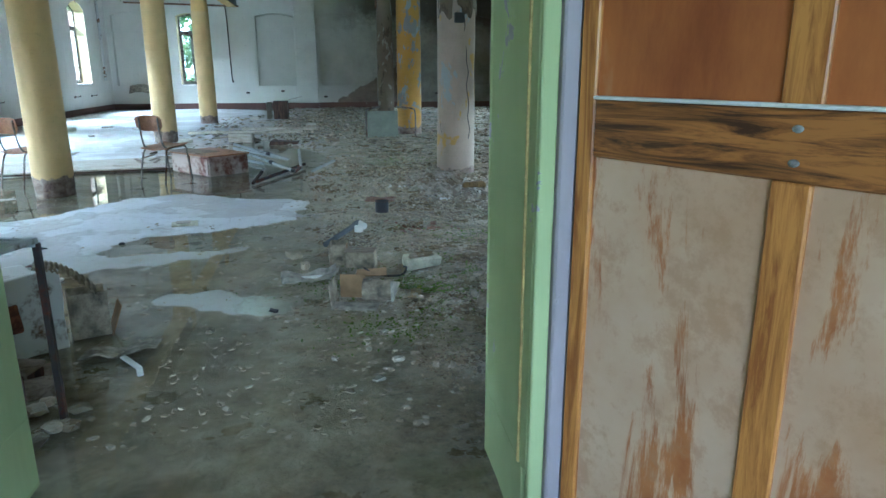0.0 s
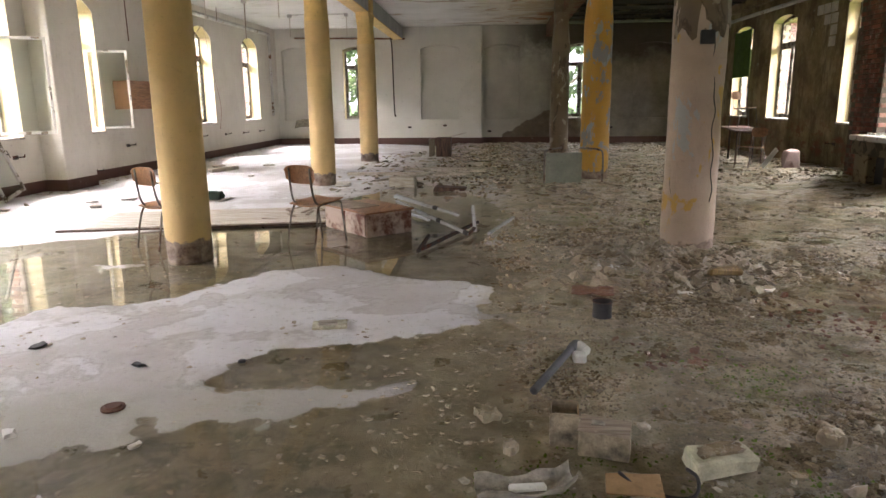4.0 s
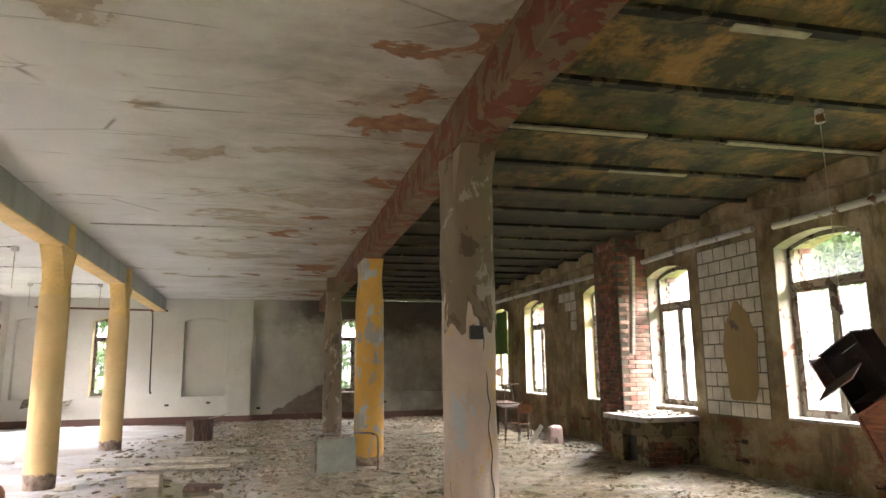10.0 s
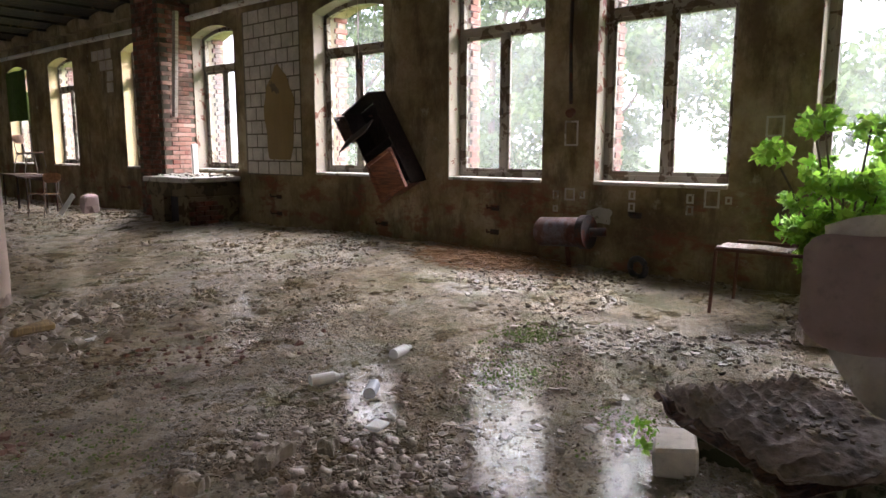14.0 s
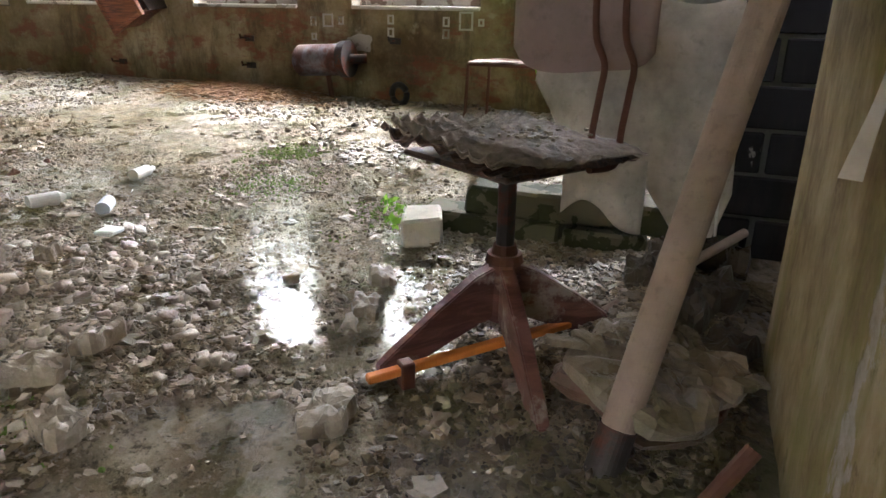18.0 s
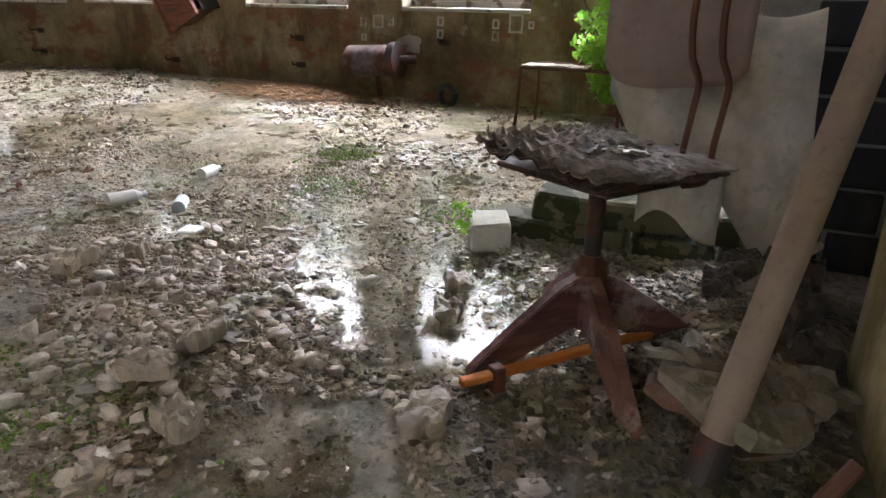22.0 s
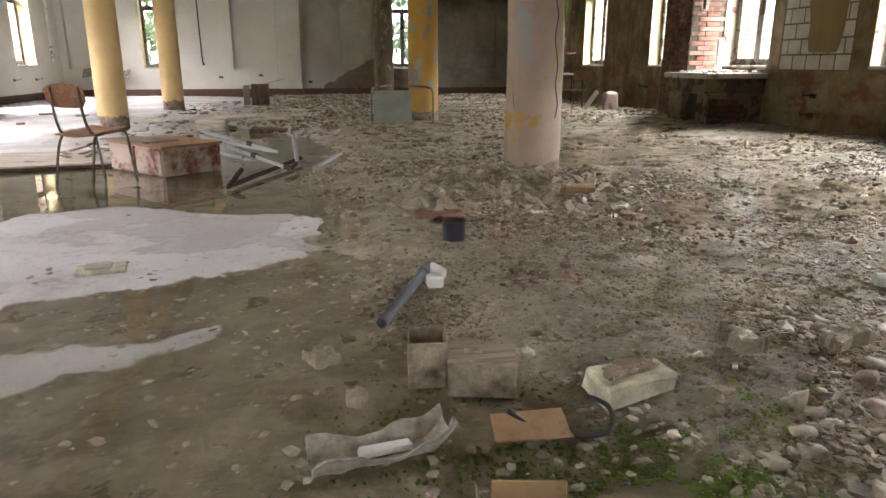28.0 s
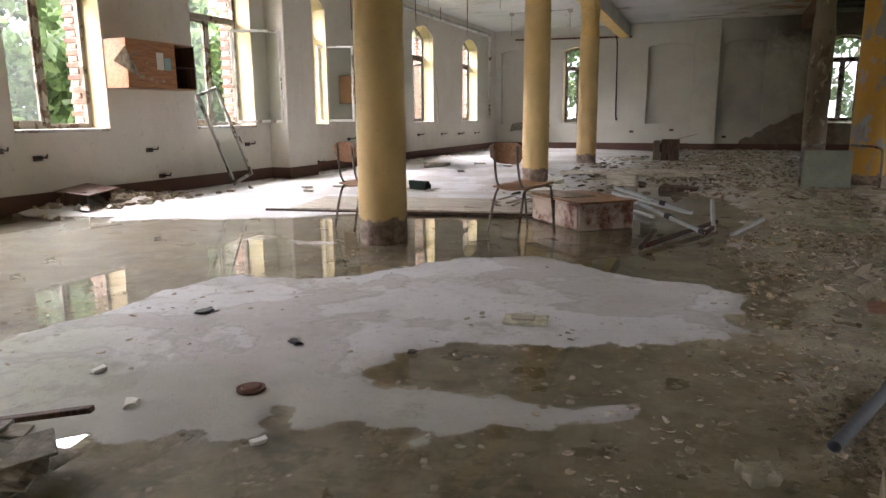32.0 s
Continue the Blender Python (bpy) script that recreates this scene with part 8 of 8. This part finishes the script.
part("rail", rod(bmesh.new(), (0.29, 0.4, 0.5), (0.29, -0.38, 0.5), 0.014), RUST, ob)
part("top_scrap", sheet(10, 10, lambda u, v: Vector((-0.3 + 0.3 * u, -0.1 + 0.5 * v, 0.52 + 0.02 * noise.noise(Vector((u * 4, v * 4, 0))))), 0.01), GREYPLY, ob, "broken grey table top")
bm = box(-0.13, 0.13, -0.1, 0.1, 0, 0.12, 0.01, jitter=0.02)
place(solo("white_rubble_box", bm, PALECHIP, "pale box-like lump beside the plant", "box"), pose(4.6, 3.35, 0.0, 0, 0, 25))


def leaf_cloud(rs, centres, radii, n, size):
    """Leaves as bent diamonds round the clump centres."""
    k = rs.randint(0, len(centres), n)
    d = rs.normal(0, 1, (n, 3))
    d /= np.linalg.norm(d, axis=1)[:, None]
    r = radii[k] * (0.35 + 0.75 * rs.rand(n) ** 0.6)
    c = centres[k] + d * r[:, None] * np.array([1, 1, 0.75])
    a = rs.normal(0, 1, (n, 3))
    a /= np.linalg.norm(a, axis=1)[:, None]
    b = np.cross(a, rs.normal(0, 1, (n, 3)))
    b /= np.linalg.norm(b, axis=1)[:, None] + 1e-9
    s = size * (0.6 + 0.8 * rs.rand(n))[:, None]
    nrm = np.cross(a, b)
    v = np.stack([c - a * s, c + b * s * 0.55 - nrm * s * 0.12, c + a * s * 1.1 - nrm * s * 0.2, c - b * s * 0.55 - nrm * s * 0.12], 1).reshape(-1, 3)
    i = 4 * np.arange(n)[:, None]
    return v, np.concatenate([i + np.array([[0, 1, 2]]), i + np.array([[0, 2, 3]])])


def plant():
    ob = thing("elder_shrub", "bright young elder shrub growing indoors under the window", "plant", pose(5.62, 3.4, 0))
    rs = np.random.RandomState(81)
    tips = []
    for k in range(14):
        a, l = rs.uniform(0, 6.28), rs.uniform(0.1, 0.5)
        tip = (l * math.cos(a) * 0.8, l * math.sin(a) + 0.05, rs.uniform(0.55, 1.5))
        q = smooth_path([(0.05, 0, 0.0), (tip[0] * 0.4, tip[1] * 0.4, tip[2] * 0.5), tip], 5)
        part("stem", sweep(bmesh.new(), q, 0.008, 6), BARK, ob)
        tips += [q[-1], q[-4], q[-6]]
    c = np.array([list(t) for t in tips])
    v, f = leaf_cloud(rs, c, np.full(len(c), 0.13), 3800, 0.042)
    leaves = raw("foliage", v, f, LEAF_Y)
    leaves.parent = ob
    leaves.matrix_parent_inverse = Matrix()
    return ob


plant()
v, f = leaf_cloud(np.random.RandomState(83), np.array([[2.32, 3.52, 0.14], [2.28, 3.5, 0.09]]), np.array([0.05, 0.04]), 34, 0.02)
tagged(raw("seedling", v, f, LEAF_Y), "bright green seedling sprouting beside the white block", "plant", kind="stuff")

# desks and chairs heaped far down the weather wall
def far_desk(m, label):
    ob = thing("old_desk", label, "desk", m, "old desks by the windows")
    part("top", box(-0.6, 0.6, -0.3, 0.3, 0.7, 0.73, 0.004), DARKWOOD, ob)
    for x, y in ((-0.5, -0.25), (0.5, -0.25), (-0.5, 0.25), (0.5, 0.25)):
        part("leg", rod(bmesh.new(), (x, y, 0), (x, y, 0.7), 0.016), DARKSTEEL, ob)
    part("apron", box(-0.55, 0.55, -0.26, -0.24, 0.58, 0.7, 0.003), DARKWOOD, ob)


far_desk(pose(5.0, 17.4, 0, 0, 0, 80), "old dark school desk with rubbish on it")
far_desk(pose(5.3, 19.0, 0, 0, 0, 86), "old dark school desk pushed under the window")
school_chair(pose(4.7, 16.2, 0.0, 0, 0, -60))
c2 = school_chair(pose(5.2, 18.2, 0.74, 0, 0, 40))
bm = sheet(8, 8, lambda u, v: Vector((4.75 + 0.25 * u, 15.6 + 0.3 * v, 0.05 + 0.35 * u + 0.05 * math.sin(v * 4))), 0.008)
solo("white_seat_shell", bm, WHITE, "white plastic shell leaning on the far desks", "seat shell")
bm = lump(bmesh.new(), (5.3, 15.75, 0.2), (0.34, 0.3, 0.5), 0.4, sub=2)
solo("pale_sack", bm, PINKPANEL, "pale stuffed sack beside the far desks", "sack")
bm = sheet(8, 10, lambda u, v: Vector((XR - 0.05 + 0.02 * math.sin(u * 9), 20.85 + 1.3 * u, 1.95 + 1.2 * v)), 0.004)
solo("green_curtain", bm, plain("green_cloth", (0.06, 0.12, 0.02), 0.9), "green cloth hanging in the far window", "curtain")

# ---- outside ----
bm = bmesh.new()
bm.faces.new([bm.verts.new(q) for q in ((-400, -400, -0.5), (400, -400, -0.5), (400, 400, -0.5), (-400, 400, -0.5))])
solo("ground", bm, GRASS, "meadow around the building reaching to the horizon", "ground", kind="structure")


def tree(k, x, y, h, r, n, leaf=0.2, low=0.25):
    rs = np.random.RandomState(100 + k)
    ob = thing("tree", "broad-leaved tree in full leaf outside the windows", "tree", pose(x, y, -0.5), "trees outside")
    bm = rod(bmesh.new(), (0, 0, 0), (0.1, 0.05, h * 0.55), 0.16, 0.09, 10)
    part("trunk", bm, BARK, ob)
    cs = []
    for i in range(7):
        a, z = rs.uniform(0, 6.28), h * rs.uniform(0.3, 0.6)
        tip = (r * 0.7 * math.cos(a), r * 0.7 * math.sin(a), z + h * 0.25)
        part("limb", sweep(bmesh.new(), smooth_path([(0.05, 0.02, z * 0.8), (tip[0] * 0.5, tip[1] * 0.5, z + 0.3), tip], 4), 0.045, 6), BARK, ob)
    for i in range(34):
        d = rs.normal(0, 1, 3)
        d /= np.linalg.norm(d)
        cs.append([d[0] * r * rs.uniform(0.3, 1), d[1] * r * rs.uniform(0.3, 1), h * (low + (1 - low) * 0.5) + d[2] * h * (1 - low) * 0.5])
    v, f = leaf_cloud(rs, np.array(cs), rs.uniform(0.5, 1.1, 34) * r * 0.33, n, leaf)
    crown = raw("crown", v, f, LEAF)
    crown.parent = ob
    crown.matrix_parent_inverse = Matrix()


k = 0
for x, y, h, r in ((-13.5, 6.5, 4.6, 2.4), (-14.5, 11.5, 5.0, 2.8), (-13.8, 16.5, 4.8, 2.4), (-15, 21.5, 5.0, 2.8), (-20, 8, 8, 3.4), (-21, 13, 8.5, 3.8), (-20.5, 18, 8, 3.4), (-20, 24, 8, 3.4), (-14, 27, 5.5, 3),
                   (-7.5, 30.5, 8, 2.8), (-4.0, 32, 9, 3.0), (2.5, 36, 9, 3.2), (6.5, 33, 8, 3.0),
                   (19, 0, 10, 3.2), (20, 6.5, 10.5, 3.4), (19, 12, 10, 3.1), (20, 17, 11, 3.4), (19, 23, 10, 3.2), (22, 29, 11, 3.8), (24, 3, 14, 4.4), (25, 9.5, 15, 4.6), (24, 15, 14, 4.4), (25, 20.5, 15, 4.6), (23, -4, 13, 4)):
    k += 1
    tree(k, x, y, h, r, 11000 if x > 10 else 4600, 0.13 if x > 10 else 0.17 if abs(x) < 16 else 0.22, 0.08)
